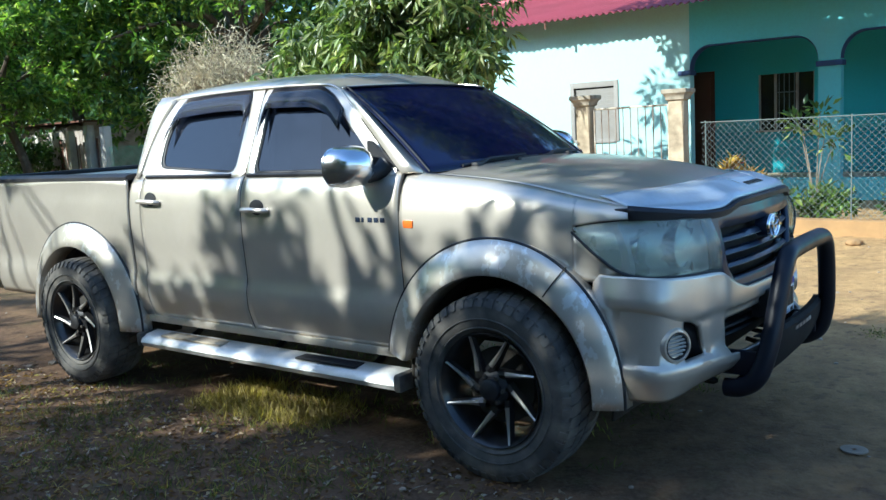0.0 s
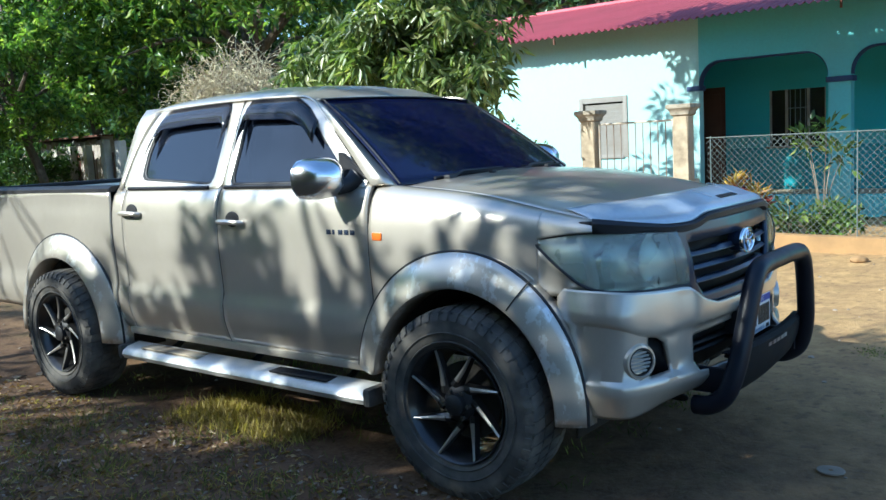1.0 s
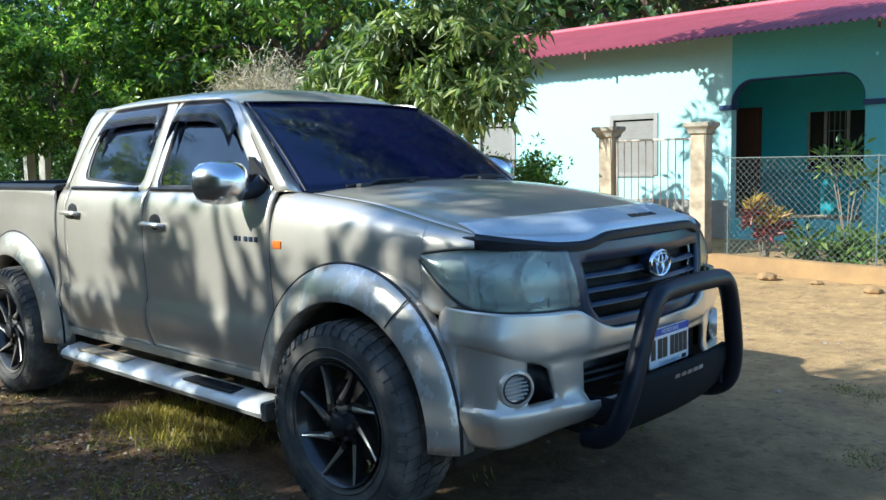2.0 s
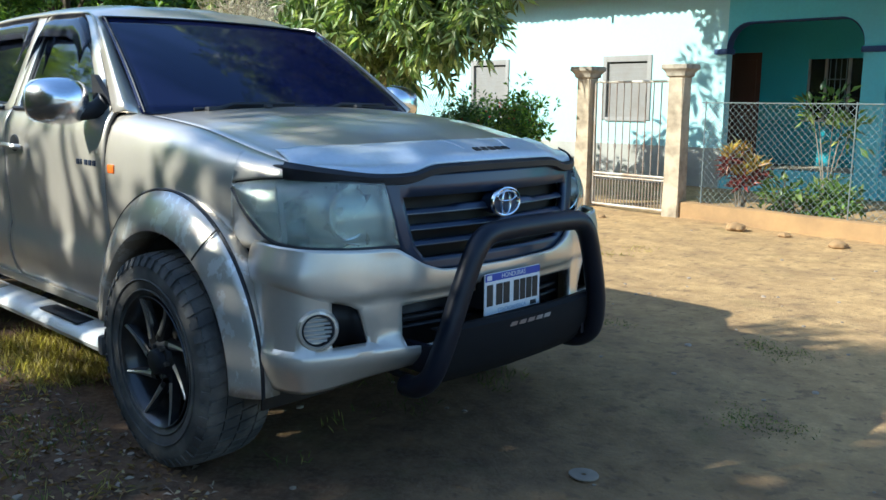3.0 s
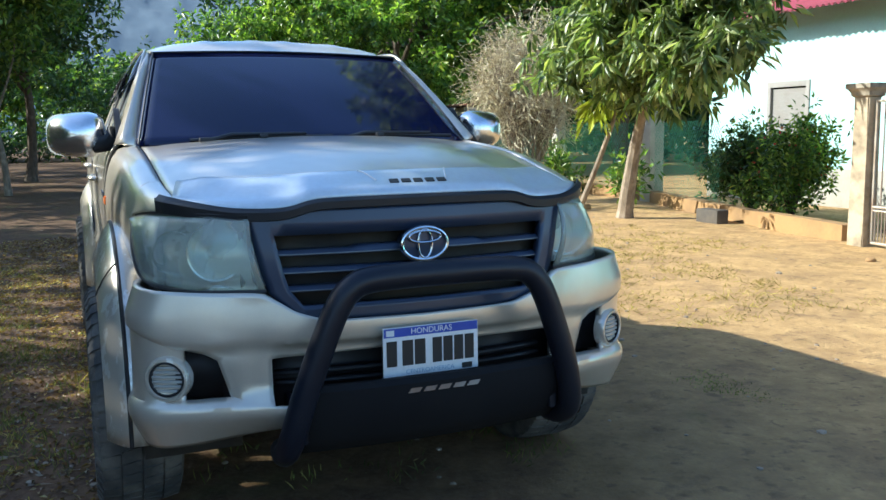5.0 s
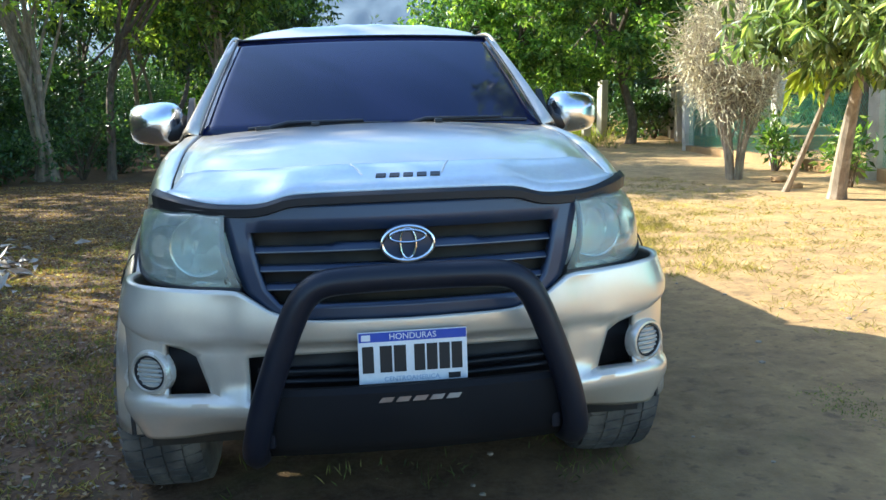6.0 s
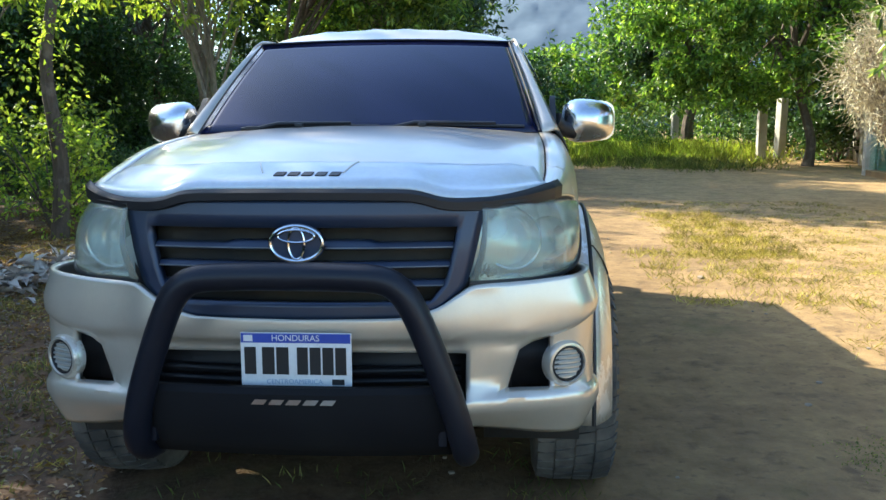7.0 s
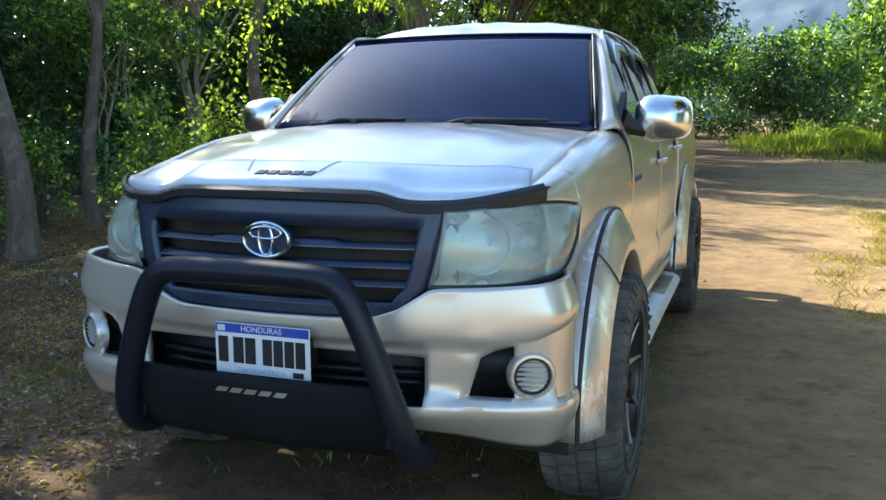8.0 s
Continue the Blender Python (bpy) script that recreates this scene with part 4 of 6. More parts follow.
# whip aerial stub and cab rear wall
rows = [[(-2.485 - 0.03 * (1 - f), u * (green_y(1.262 + 0.44 * f) - 0.05), 1.262 + 0.43 * f) for u in frange(-1, 1, 12)] for f in frange(0, 1, 8)]
cab_back = sheet("cab_back", rows, PAINT, truck, 0.012)
rows = [[(-2.495 - 0.028 * (1 - f), u * 0.55, 1.262 + 0.43 * f) for u in frange(-1, 1, 8)] for f in frange(0.12, 0.86, 5)]
sheet("rear_window", rows, GLASS, cab_back, 0.004, "dark tinted rear glass")
box("cab_back_lower", (-2.52, -0.74, 0.55), (-2.505, 0.74, 1.27), PAINT, truck)
# dark cabin lining closes the view through the tint
box("bulkhead", (-0.62, -0.70, 0.55), (-0.58, 0.70, 1.20), CHASSIS, truck)
box("dashboard", (-0.95, -0.68, 0.95), (-0.50, 0.68, 1.19), BLACK_PLASTIC, truck, 0.05)
for y in (-0.37, 0.37):
    box("seat", (-1.75, y - 0.25, 0.70), (-1.25, y + 0.25, 0.90), BLACK_PLASTIC, truck, 0.06)
    box("seat_back", (-1.85, y - 0.24, 0.85), (-1.70, y + 0.24, 1.40), BLACK_PLASTIC, truck, 0.06)
    box("headrest", (-1.83, y - 0.13, 1.42), (-1.73, y + 0.13, 1.58), BLACK_PLASTIC, truck, 0.04)

# windscreen
def screen_point(u, f, lift=0.0):
    lo = Vector((-0.415 + 0.115 * (1 - u * u), 0.712 * u, 1.262 + 0.004 * (1 - u * u)))
    hi = Vector((-0.985 + 0.04 * (1 - u * u), 0.585 * u, 1.669 + 0.012 * (1 - u * u)))
    p = lo.lerp(hi, f)
    n = Vector((0.58, 0, 0.81))
    return p + n * (0.02 * math.sin(math.pi * f) * (1 - 0.3 * u * u) + lift)


screen = sheet("windscreen", [[screen_point(u, f) for u in frange(-1, 1, 25)] for f in frange(0, 1, 13)], GLASS, truck, 0.005, "very dark tinted windscreen")
rim = [screen_point(u, 1.0, 0.004) for u in frange(-1, 1, 21)]
tube("screen_seal", [screen_point(-0.985, f, 0.006) for f in frange(0, 0.98, 8)] + rim + [screen_point(0.985, f, 0.006) for f in frange(0.98, 0, 8)], 0.0045, BLACK_PLASTIC, screen, 6, "black rubber seal")
# cowl and wipers
sheet("cowl", [[(-0.40 + 0.115 * (1 - u * u) + d, 0.705 * u, 1.248 + h) for u in frange(-1, 1, 21)] for d, h in ((-0.04, 0.004), (0.02, 0.0), (0.07, -0.012))], BLACK_PLASTIC, truck, 0.004, "black plastic cowl")
for y0, y1 in ((-0.42, -0.05), (0.12, 0.52)):
    u0, u1 = y0 / 0.70, y1 / 0.70
    arm = tube("wiper", [screen_point(u0 - 0.03, -0.015, 0.02), screen_point(u0 * 0.8 + u1 * 0.2, 0.03, 0.026), screen_point(u1, 0.045, 0.018)], [0.012, 0.009, 0.006], BLACK_PLASTIC, truck, 8, "black wiper arm")
    tube("blade", [screen_point(u0 - 0.12, 0.02, 0.008), screen_point((u0 + u1) / 2, 0.04, 0.010), screen_point(u1 + 0.16, 0.035, 0.008)], 0.007, BLACK_PLASTIC, arm, 6)
    bm = bmesh.new()
    add_box(bm, (-0.018, -0.03, -0.012), (0.018, 0.03, 0.014), 0.008, Matrix.Translation(screen_point(u0 - 0.03, -0.012, 0.022)))
    part("pivot_cap", bm, BLACK_PLASTIC, arm)

# bonnet
bon_z = spl((0.0, 1.258), (0.3, 1.238), (0.6, 1.200), (0.85, 1.150), (0.95, 1.122), (1.0, 1.090))


def bonnet_point(u, f, lift=0.0):
    rear = -0.385 + 0.105 * (1 - u * u)
    front = 0.775 - 0.05 * u * u - 0.20 * abs(u) ** 5
    x = rear + (front - rear) * f
    hw = seam_y(x) - 0.006 + (0.012 if f > 0.98 else 0)
    z = bon_z(f) + 0.030 * (1 - u * u) * (1 - 0.75 * f)
    edge = seam_z(x) - 0.002
    w = max(0.0, (abs(u) - 0.86) / 0.14)
    z = z * (1 - w) + (edge if f < 0.93 else z) * w
    b = (abs(u) - 0.60) / 0.10
    z += 0.011 * (1 / (1 + math.exp(3 * b))) * math.sin(math.pi * min(1, f * 1.1 + 0.02)) ** 0.6 if f < 0.88 else 0
    return Vector((x, u * hw, z + lift))


bonnet = sheet("bonnet", [[bonnet_point(u, f) for u in frange(-1, 1, 49)] for f in frange(0, 1, 30)], PAINT, truck, 0.012)
for y in (-0.24, 0.24):
    bm = bmesh.new()
    add_box(bm, (-0.012, -0.016, 0.0), (0.012, 0.016, 0.016), 0.005, Matrix.Translation(bonnet_point(y / 0.69, 0.05)))
    part("washer_jet", bm, BLACK_PLASTIC, bonnet, "small black washer jet")

# bug deflector along the bonnet's edge: silvered shell over a black lip
def defl_point(u, k, v):
    a = abs(u)
    step = 1 / (1 + math.exp((a - 0.50) * 38))
    low_z = 1.078 + 0.024 * step - 0.012 * a * a + 0.022 * max(0, a - 0.62) + 0.032 * min(1, max(0, (a - 0.72) / 0.28)) ** 1.5
    front = Vector((0.815 - 0.05 * u * u - 0.235 * a**5, u * 0.716, low_z))
    back = bonnet_point(u * 0.985, 0.83 - 0.03 * a**4, 0.010)
    top = Vector((front.x - 0.055, front.y * (0.995 - 0.012 * a**6), front.z + 0.046 + 0.006 * step - 0.036 * a**6))
    if k <= 0.5:
        return back.lerp(top, k * 2) + Vector((0, 0, 0.010 * math.sin(k * 2 * math.pi) * (1 + 0.6 * step) * (1 - 0.9 * a**6)))
    f = k * 2 - 1
    return top.lerp(front, f) + Vector((0.016 * math.sin(f * math.pi), 0, 0.010 * math.sin(f * math.pi)))


defl = sheet("bug_deflector", [[defl_point(u, k, 0) for u in frange(-0.965, 0.965, 61)] for k in frange(0, 0.93, 13)], DEFLECT, truck, 0.004, "silvered acrylic bonnet deflector with black lip")
lip_u = frange(-1, 1, 61)
lip = [defl_point(u, 0.95, 0) + Vector((0.004, 0, -0.004)) for u in lip_u]
sheet("deflector_lip", [[p + Vector((dx * (1 - 0.4 * u**4), dx * 1.3 * u**4 * (1 if u > 0 else -1), dz * (1 + 0.8 * u**4))) for u, p in zip(lip_u, lip)] for dx, dz in ((0.004, 0.012), (0.015, 0.002), (0.013, -0.018), (-0.02, -0.026), (-0.07, -0.024))], BLACK_PLASTIC, defl, 0.004, "black plastic lip")
for s in (-1, 1):
    bm = bmesh.new()
    end = lip[-1] if s > 0 else lip[0]
    add_box(bm, (-0.05, -0.013, -0.020), (0.012, 0.013, 0.014), 0.008, Matrix.Translation(end + Vector((-0.006, -s * 0.006, -0.004))) @ Matrix.Rotation(s * radians(-12), 4, "Z"))
    part("lip_end", bm, BLACK_PLASTIC, defl, "black plastic lip end")
    tube("deflector_crease", [defl_point(s * 0.16 + s * 0.05 * k, 0.22 + 0.26 * (1 - k), 0) + Vector((0, 0, 0.001)) for k in (0, 0.5, 1)], 0.003, ALLOY, defl, 6)
for k in range(5):
    y = -0.072 + k * 0.036
    q = [defl_point((y + d) / 0.66, kk, 0) + Vector((0.001, 0, 0.003)) for kk, d in ((0.58, 0), (0.58, 0.026), (0.47, 0.030), (0.47, 0.004))]
    bm = bmesh.new()
    f = bm.faces.new([bm.verts.new(p) for p in q])
    g = bmesh.ops.extrude_face_region(bm, geom=[f])
    bmesh.ops.translate(bm, verts=[v for v in g["geom"] if isinstance(v, bmesh.types.BMVert)], vec=(0, 0, -0.004))
    part("badge_bar", bm, INK, defl, "dark badge bar")

# headlamps
for s in (-1, 1):
    top, bot = LAMP_TOP, LAMP_LOW
    rows = []
    for k in range(14):
        x = 0.332 + k * 0.0172
        zt = float(np.interp(x, [q.x for q in bot], [q.z for q in bot])) - 0.004
        yt = float(np.interp(x, [q.x for q in bot], [q.y for q in bot]))
        yb = body_w(0.88) * taper(x) + 0.002
        rows.append([(x, s * (yb + (yt - yb) * f), 0.838 + max(0.0, zt - 0.838) * f) for f in frange(0, 1, 6)])
    sheet("wing_front", rows, PAINT, truck, 0.008)

    def lamp_rows(back, shrink=1.0):
        rows = []
        for f in frange(0, 1, 9):
            row = []
            for a, b in zip(bot, top):
                p = a.lerp(b, 0.5 + (f - 0.5) * shrink)
                out = Vector((0.75, 0.5, 0.12)) * (0.030 * math.sin(math.pi * f))
                row.append((p.x + out.x - back, s * (p.y + out.y - back * 0.55), p.z + out.z * 0.4))
            rows.append(row)
        return rows

    lamp = sheet("headlamp", lamp_rows(0.07, 0.98), surface("lamp_housing", (0.70, 0.74, 0.71), 0.25, 0.5, (0.5, 0.52, 0.48), 0.2, 80, 6, 0.0), truck, 0.004, "grey lamp housing behind hazed plastic lens")
    lens = sheet("lens", lamp_rows(0.0), LENS, lamp, 0.003, "hazed plastic lens")
    lens.visible_shadow = False
    for cx, cy, cz, r in ((0.66, 0.585, 0.965, 0.082), (0.55, 0.690, 0.955, 0.062)):
        bm = bmesh.new()
        rows = [[(cx + p[1], s * (cy + p[0] * 0.95), cz + p[2]) for p in ring] for ring in lathe_rows([(0.004, -0.045), (r * 0.4, -0.042), (r * 0.75, -0.025), (r, 0.03), (r * 1.06, 0.032)], 28)]
        add_grid(bm, rows, close=True)
        part("reflector", bm, CHROME, lamp, "chrome reflector bowl")
        bm = bmesh.new()
        rows = [[(cx + p[1], s * (cy + p[0]), cz + p[2]) for p in ring] for ring in lathe_rows([(0.022, -0.04), (0.024, -0.005), (0.016, 0.006), (0.001, 0.008)], 14)]
        add_grid(bm, rows, close=True)
        part("bulb", bm, ALLOY, lamp)
    grid = lamp_rows(0.026, 0.96)
    last = len(grid[0]) - 1
    strip = []
    for j, row in enumerate(grid):
        f = last * (0.40 + 0.16 * (1 - j / (len(grid) - 1)))
        i = int(f)
        p = Vector(row[i]).lerp(Vector(row[i + 1]), f - i)
        q = Vector(row[i + 1]).lerp(Vector(row[i + 2]), f - i)
        w = (q - p).normalized()
        strip.append([p - w * 0.011 - Vector((0.05, s * 0.03, 0)), p - w * 0.009, p + w * 0.009, p + w * 0.011 - Vector((0.05, s * 0.03, 0))])
    sheet("indicator_divider", strip, WHITE_INK, lamp, 0.0, "pale divider beside the indicator")
    for edge in (bot, top):
        tube("lamp_gasket", [(p.x, s * p.y, p.z) for p in edge], 0.006, BLACK_PLASTIC, lamp, 6)

# grille surround, slats and emblem
half_g = spl((0.755, 0.30), (0.775, 0.365), (0.805, 0.415), (0.86, 0.462), (1.01, 0.500), (1.09, 0.520))


def face_x(y, z):
    return 0.838 - 0.24 * y * y - 0.10 * max(0, z - 0.95) + 0.03 * (0.9 - z)


lev = [0.755, 0.775, 0.792, 0.806, 0.85, 0.90, 0.95, 0.985, 1.012, 1.05, 1.075, 1.09]
cols = [-1, -0.95, -0.90, -0.87] + frange(-0.8, 0.8, 25) + [0.87, 0.90, 0.95, 1]


def surround_rows(dx=0.0):
    return [[(face_x(u * half_g(z), z) + dx, u * half_g(z), z) for u in cols] for z in lev]


surround = sheet("grille_surround", surround_rows(), DARK_PAINT, truck, 0.03, "dark gunmetal grille surround", skip=lambda i, j: 3 <= i < 8 and 3 <= j < len(cols) - 4)
sheet("grille_back", [[(face_x(y, z) - 0.075, y, z) for y in frange(-0.46, 0.46, 12)] for z in (0.79, 0.9, 1.03)], CHASSIS, surround, 0.004)
for z in (0.852, 0.905, 0.958):
    w = half_g(z) * 0.875
    bm = bmesh.new()
    rows = []
    for y in frange(-w, w, 41):
        x = face_x(y, z) - 0.014
        k = 0.007 if z > 0.95 and abs(y) < 0.2 else 0.0
        rows.append([(x - 0.035, y, z + 0.011 + k), (x - 0.012, y, z + 0.010 + k), (x - 0.004, y, z + 0.003 + k), (x, y, z - 0.003), (x - 0.004, y, z - 0.008), (x - 0.035, y, z - 0.006)])
    add_grid(bm, rows, close=True)
    slat = part("slat", bm, DARK_PAINT, surround, "dark painted grille slat")
    # thin lighter grey line along the slat's front edge
    tube("slat_edge", [(face_x(y, z) - 0.013, y, z - 0.003) for y in frange(-w, w, 25)], 0.0022, SLAT_EDGE, slat, 5, "lighter grey slat edge")


def oval(name, cy, cz, ry, rz, t, depth, mat, parent, label=""):
    bm = bmesh.new()
    n = 40
    rows = []
    for k in range(n + 1):
        a = 2 * math.pi * k / n
        c, sn = math.cos(a), math.sin(a)
        rows.append([(0.852 + depth + dx, cy + c * (ry + t * q), cz + sn * (rz + t * q)) for dx, q in ((0, -1), (0.008, -0.6), (0.010, 0), (0.008, 0.6), (0, 1))])
    add_grid(bm, rows)
    bmesh.ops.remove_doubles(bm, verts=bm.verts, dist=1e-5)
    return part(name, bm, mat, parent, label)


emblem = oval("emblem", 0, 0.972, 0.072, 0.048, 0.007, -0.004, CHROME, truck, "oval chrome emblem")
oval("inner_ring", 0, 0.972, 0.022, 0.043, 0.005, -0.004, CHROME, emblem)
oval("inner_ring", 0, 0.992, 0.050, 0.017, 0.005, -0.003, CHROME, emblem)
bm = bmesh.new()
rows = [[(0.846 + d, 0.068 * r * math.cos(a), 0.972 + 0.045 * r * math.sin(a)) for a in (2 * math.pi * k / 32 for k in range(32))] for r, d in ((1.02, -0.05), (1.0, 0.0), (0.01, 0.002))]
add_grid(bm, rows, close=True)
part("emblem_base", bm, DARK_PAINT, emblem)

# bumper: bands with the intake and lamp pockets cut through
plan = smooth_path([(0.842, 0.0, 0), (0.834, 0.2, 0), (0.815, 0.38, 0), (0.792, 0.50, 0), (0.768, 0.60, 0), (0.742, 0.70, 0), (0.708, 0.785, 0), (0.652, 0.825, 0), (0.58, 0.834, 0), (0.50, 0.820, 0), (0.41, 0.788, 0)], 8)
plan = [Vector((p.x, -p.y, 0)) for p in plan[:0:-1]] + plan
b_top = spl((0, 0.762), (0.28, 0.766), (0.38, 0.792), (0.44, 0.828), (0.49, 0.852), (0.62, 0.857), (0.75, 0.866), (0.82, 0.873), (0.85, 0.878))
b_bot = spl((0, 0.46), (0.40, 0.45), (0.55, 0.425), (0.7, 0.405), (0.85, 0.40))
h_top = spl((0, 0.668), (0.45, 0.660), (0.55, 0.655), (0.60, 0.672), (0.68, 0.690), (0.74, 0.706), (0.80, 0.732), (0.85, 0.755))
h_bot = spl((0, 0.525), (0.40, 0.525), (0.50, 0.532), (0.58, 0.552), (0.80, 0.548), (0.85, 0.55))
offs = spl((0.40, -0.075), (0.44, -0.030), (0.475, 0.008), (0.505, 0.028), (0.528, 0.026), (0.541, 0.008), (0.552, -0.014), (0.60, -0.018), (0.678, -0.019), (0.692, -0.014), (0.704, 0.006), (0.74, 0.010), (0.80, 0.004), (0.87, -0.008))


def bumper_row(p, back=0.0):
    y = abs(p.y)
    zt, zb, ht, hb = b_top(y), b_bot(y), h_top(y), h_bot(y)
    zs = frange(zb, hb, 13) + frange(hb, ht, 5)[1:] + frange(ht, zt, 15)[1:]
    q = min(1.0, (y / 0.80) ** 4)
    n = Vector((1 - 0.6 * q, 0.8 * q * (1 if p.y > 0 else -1), 0))
    mid = 0.012 / (1 + math.exp((y - 0.485) * 60))
    sgn = 1 if p.y > 0 else -1
    shear = lambda z: 0.034 * math.exp(-((y - 0.575) / 0.055) ** 2) * min(1, max(0, (z - hb) / (ht - hb))) * (1 - min(1, max(0, (z - ht) / 0.08)))
    sweep = max(0.0, ht - 0.687)
    column = 0.8 * math.exp(-((y - 0.50) / 0.055) ** 4)

    def relief(z):
        d = offs(z - sweep * max(0.0, 1 - abs(z - ht) / 0.11))
        return d * (1 - column) if z > 0.54 and d < 0 else d

    return [tuple(p + n * relief(z) * (1 - 0.5 * q) + Vector((mid - back, sgn * shear(z) - 0.020 * q * max(0, z - 0.79) / 0.08 * (1 if p.y > 0 else -1), z))) for z in zs]


rows = [bumper_row(p) for p in plan]


def in_hole(i, j):
    y = (abs(plan[i].y) + abs(plan[min(i + 1, len(plan) - 1)].y)) / 2
    return 12 <= j < 16 and (y < 0.455 or (0.572 < y < 0.70))


bumper = sheet("front_bumper", rows, PAINT, truck, 0.02, "dusty silver front bumper", skip=in_hole)
sheet("intake_back", [[(0.72, y, z) for y in frange(-0.5, 0.5, 5)] for z in (0.48, 0.70)], BLACK_PLASTIC, bumper, 0.004, "black lower intake")
for z in (0.575, 0.605):
    sheet("intake_slat", [[(0.80 - 0.24 * y * y + d, y, z) for d in (0, -0.04)] for y in frange(-0.44, 0.44, 13)], BLACK_PLASTIC, bumper, 0.01)
for s in (-1, 1):
    rows = [[(x, s * y, z) for z in (0.535, 0.70)] for x, y in ((0.765, 0.568), (0.70, 0.585), (0.665, 0.66), (0.665, 0.72), (0.685, 0.745))]
    sheet("fog_pocket", rows, BLACK_PLASTIC, bumper, 0.004, "black lamp pocket")
    turn = Matrix.Translation((0.727, s * 0.744, 0.614)) @ Matrix.Rotation(s * radians(27), 4, "Z")
    bez = lathe_rows([(0.068, -0.03), (0.067, -0.004), (0.061, 0.006), (0.054, 0.007), (0.050, 0.0), (0.049, -0.03)], 36)
    bm = bmesh.new()
    add_grid(bm, [[turn @ Vector((p[1], p[0], p[2])) for p in r] for r in bez], close=True)
    fog = part("fog_lamp_bezel", bm, PAINT_FLARE, bumper, "silver bezel round a slatted cover")
    bm = bmesh.new()
    add_grid(bm, [[turn @ Vector((p[1], p[0], p[2])) for p in r] for r in lathe_rows([(0.051, -0.016), (0.03, -0.012), (0.001, -0.010)], 28)], close=True)
    part("cover", bm, CHASSIS, fog, "dark lamp behind the slats")
    bm = bmesh.new()
    add_grid(bm, [[turn @ Vector((p[1], p[0], p[2])) for p in r] for r in lathe_rows([(0.052, -0.012), (0.051, 0.003), (0.046, 0.004), (0.044, -0.012)], 28)], close=True)
    part("cover_ring", bm, BLACK_PLASTIC, fog, "black ring")
    for k in range(6):
        z = -0.034 + k * 0.0136
        w = math.sqrt(0.045**2 - z * z)
        bm = bmesh.new()
        add_box(bm, (-0.012, -w, z - 0.004), (0.0, w, z + 0.004), 0.002, turn)
        part("cover_slat", bm, FOG_SLAT, fog)
    # tucked lower sheet ends and tow hook
    tube("tow_hook", smooth_path([(0.60, s * 0.40, 0.42), (0.70, s * 0.40, 0.40), (0.73, s * 0.37, 0.385), (0.70, s * 0.34, 0.37), (0.62, s * 0.35, 0.38)]), 0.012, CHASSIS, truck, 8)

# bull bar
def bar_pt(x, y, z):
    return (x, y + 0.008, z)


half = [(0.80, 0.445, 0.385), (0.865, 0.452, 0.395), (0.925, 0.448, 0.445), (0.958, 0.420, 0.56), (0.972, 0.372, 0.70), (0.980, 0.322, 0.82), (0.982, 0.285, 0.872), (0.982, 0.235, 0.896), (0.982, 0.13, 0.902), (0.982, 0.0, 0.903)]
path = smooth_path([bar_pt(x, -y, z) for x, y, z in half] + [bar_pt(x, y, z) for x, y, z in half[-2::-1]], 5)
bar = tube("bull_bar", path, 0.037, BLACK_TUBE, truck, 16, "black painted tubular bull bar")
rows = []
for y in frange(-0.425, 0.435, 19):
    b = 0.035 * (1 - (y / 0.44) ** 2)
    rows.append([(0.90 + b, y, 0.598), (0.925 + b, y, 0.60), (0.938 + b, y, 0.585), (0.935 + b, y, 0.545), (0.925 + b, y, 0.50), (0.90 + b, y, 0.44), (0.85 + b, y, 0.385), (0.78, y, 0.365)])
sheet("skid_plate", rows, MATT_BLACK, bar, 0.006, "black lower plate of the bar")
for s in (-1, 1):
    box("mount_bracket", (0.55, s * 0.40 - 0.012, 0.43), (0.92, s * 0.40 + 0.012, 0.53), BLACK_TUBE, bar, 0.006)
for k in range(5):
    y = -0.105 + k * 0.046
    bm = bmesh.new()
    x = 0.940 + 0.035 * (1 - (y / 0.44) ** 2)
    vs = [bm.verts.new((x - 0.002 * (1 if zz > 0.56 else 0), y + d, zz)) for d, zz in ((0.0, 0.558), (0.034, 0.558), (0.044, 0.571), (0.010, 0.571))]
    f = bm.faces.new(vs)
    g = bmesh.ops.extrude_face_region(bm, geom=[f])
    bmesh.ops.translate(bm, verts=[v for v in g["geom"] if isinstance(v, bmesh.types.BMVert)], vec=(-0.012, 0, 0))
    part("badge_bar", bm, GATE_BAR, bar, "dull grey badge bar")

# number plate, characters as plain bars
plate = box("number_plate", (0.888, -0.1525, 0.586), (0.893, 0.1525, 0.734), WHITE_PLATE, truck, 0.002, "white number plate with blue band, dark bars")
box("blue_band", (0.8932, -0.150, 0.706), (0.8945, 0.150, 0.732), BLUE_PLATE, plate)
for y, w in ((-0.134, 0.032), (-0.084, 0.034), (-0.045, 0.034), (0.010, 0.030), (0.045, 0.030), (0.080, 0.030), (0.115, 0.030)):
    box("character_bar", (0.8932, y - w / 2 + 0.008, 0.618), (0.8946, y + w / 2 + 0.008, 0.694), INK, plate)
box("flag_mark", (0.8946, -0.143, 0.710), (0.8954, -0.118, 0.727), WHITE_INK, plate)
box("corner_mark", (0.8932, 0.098, 0.590), (0.8944, 0.132, 0.606), INK, plate)


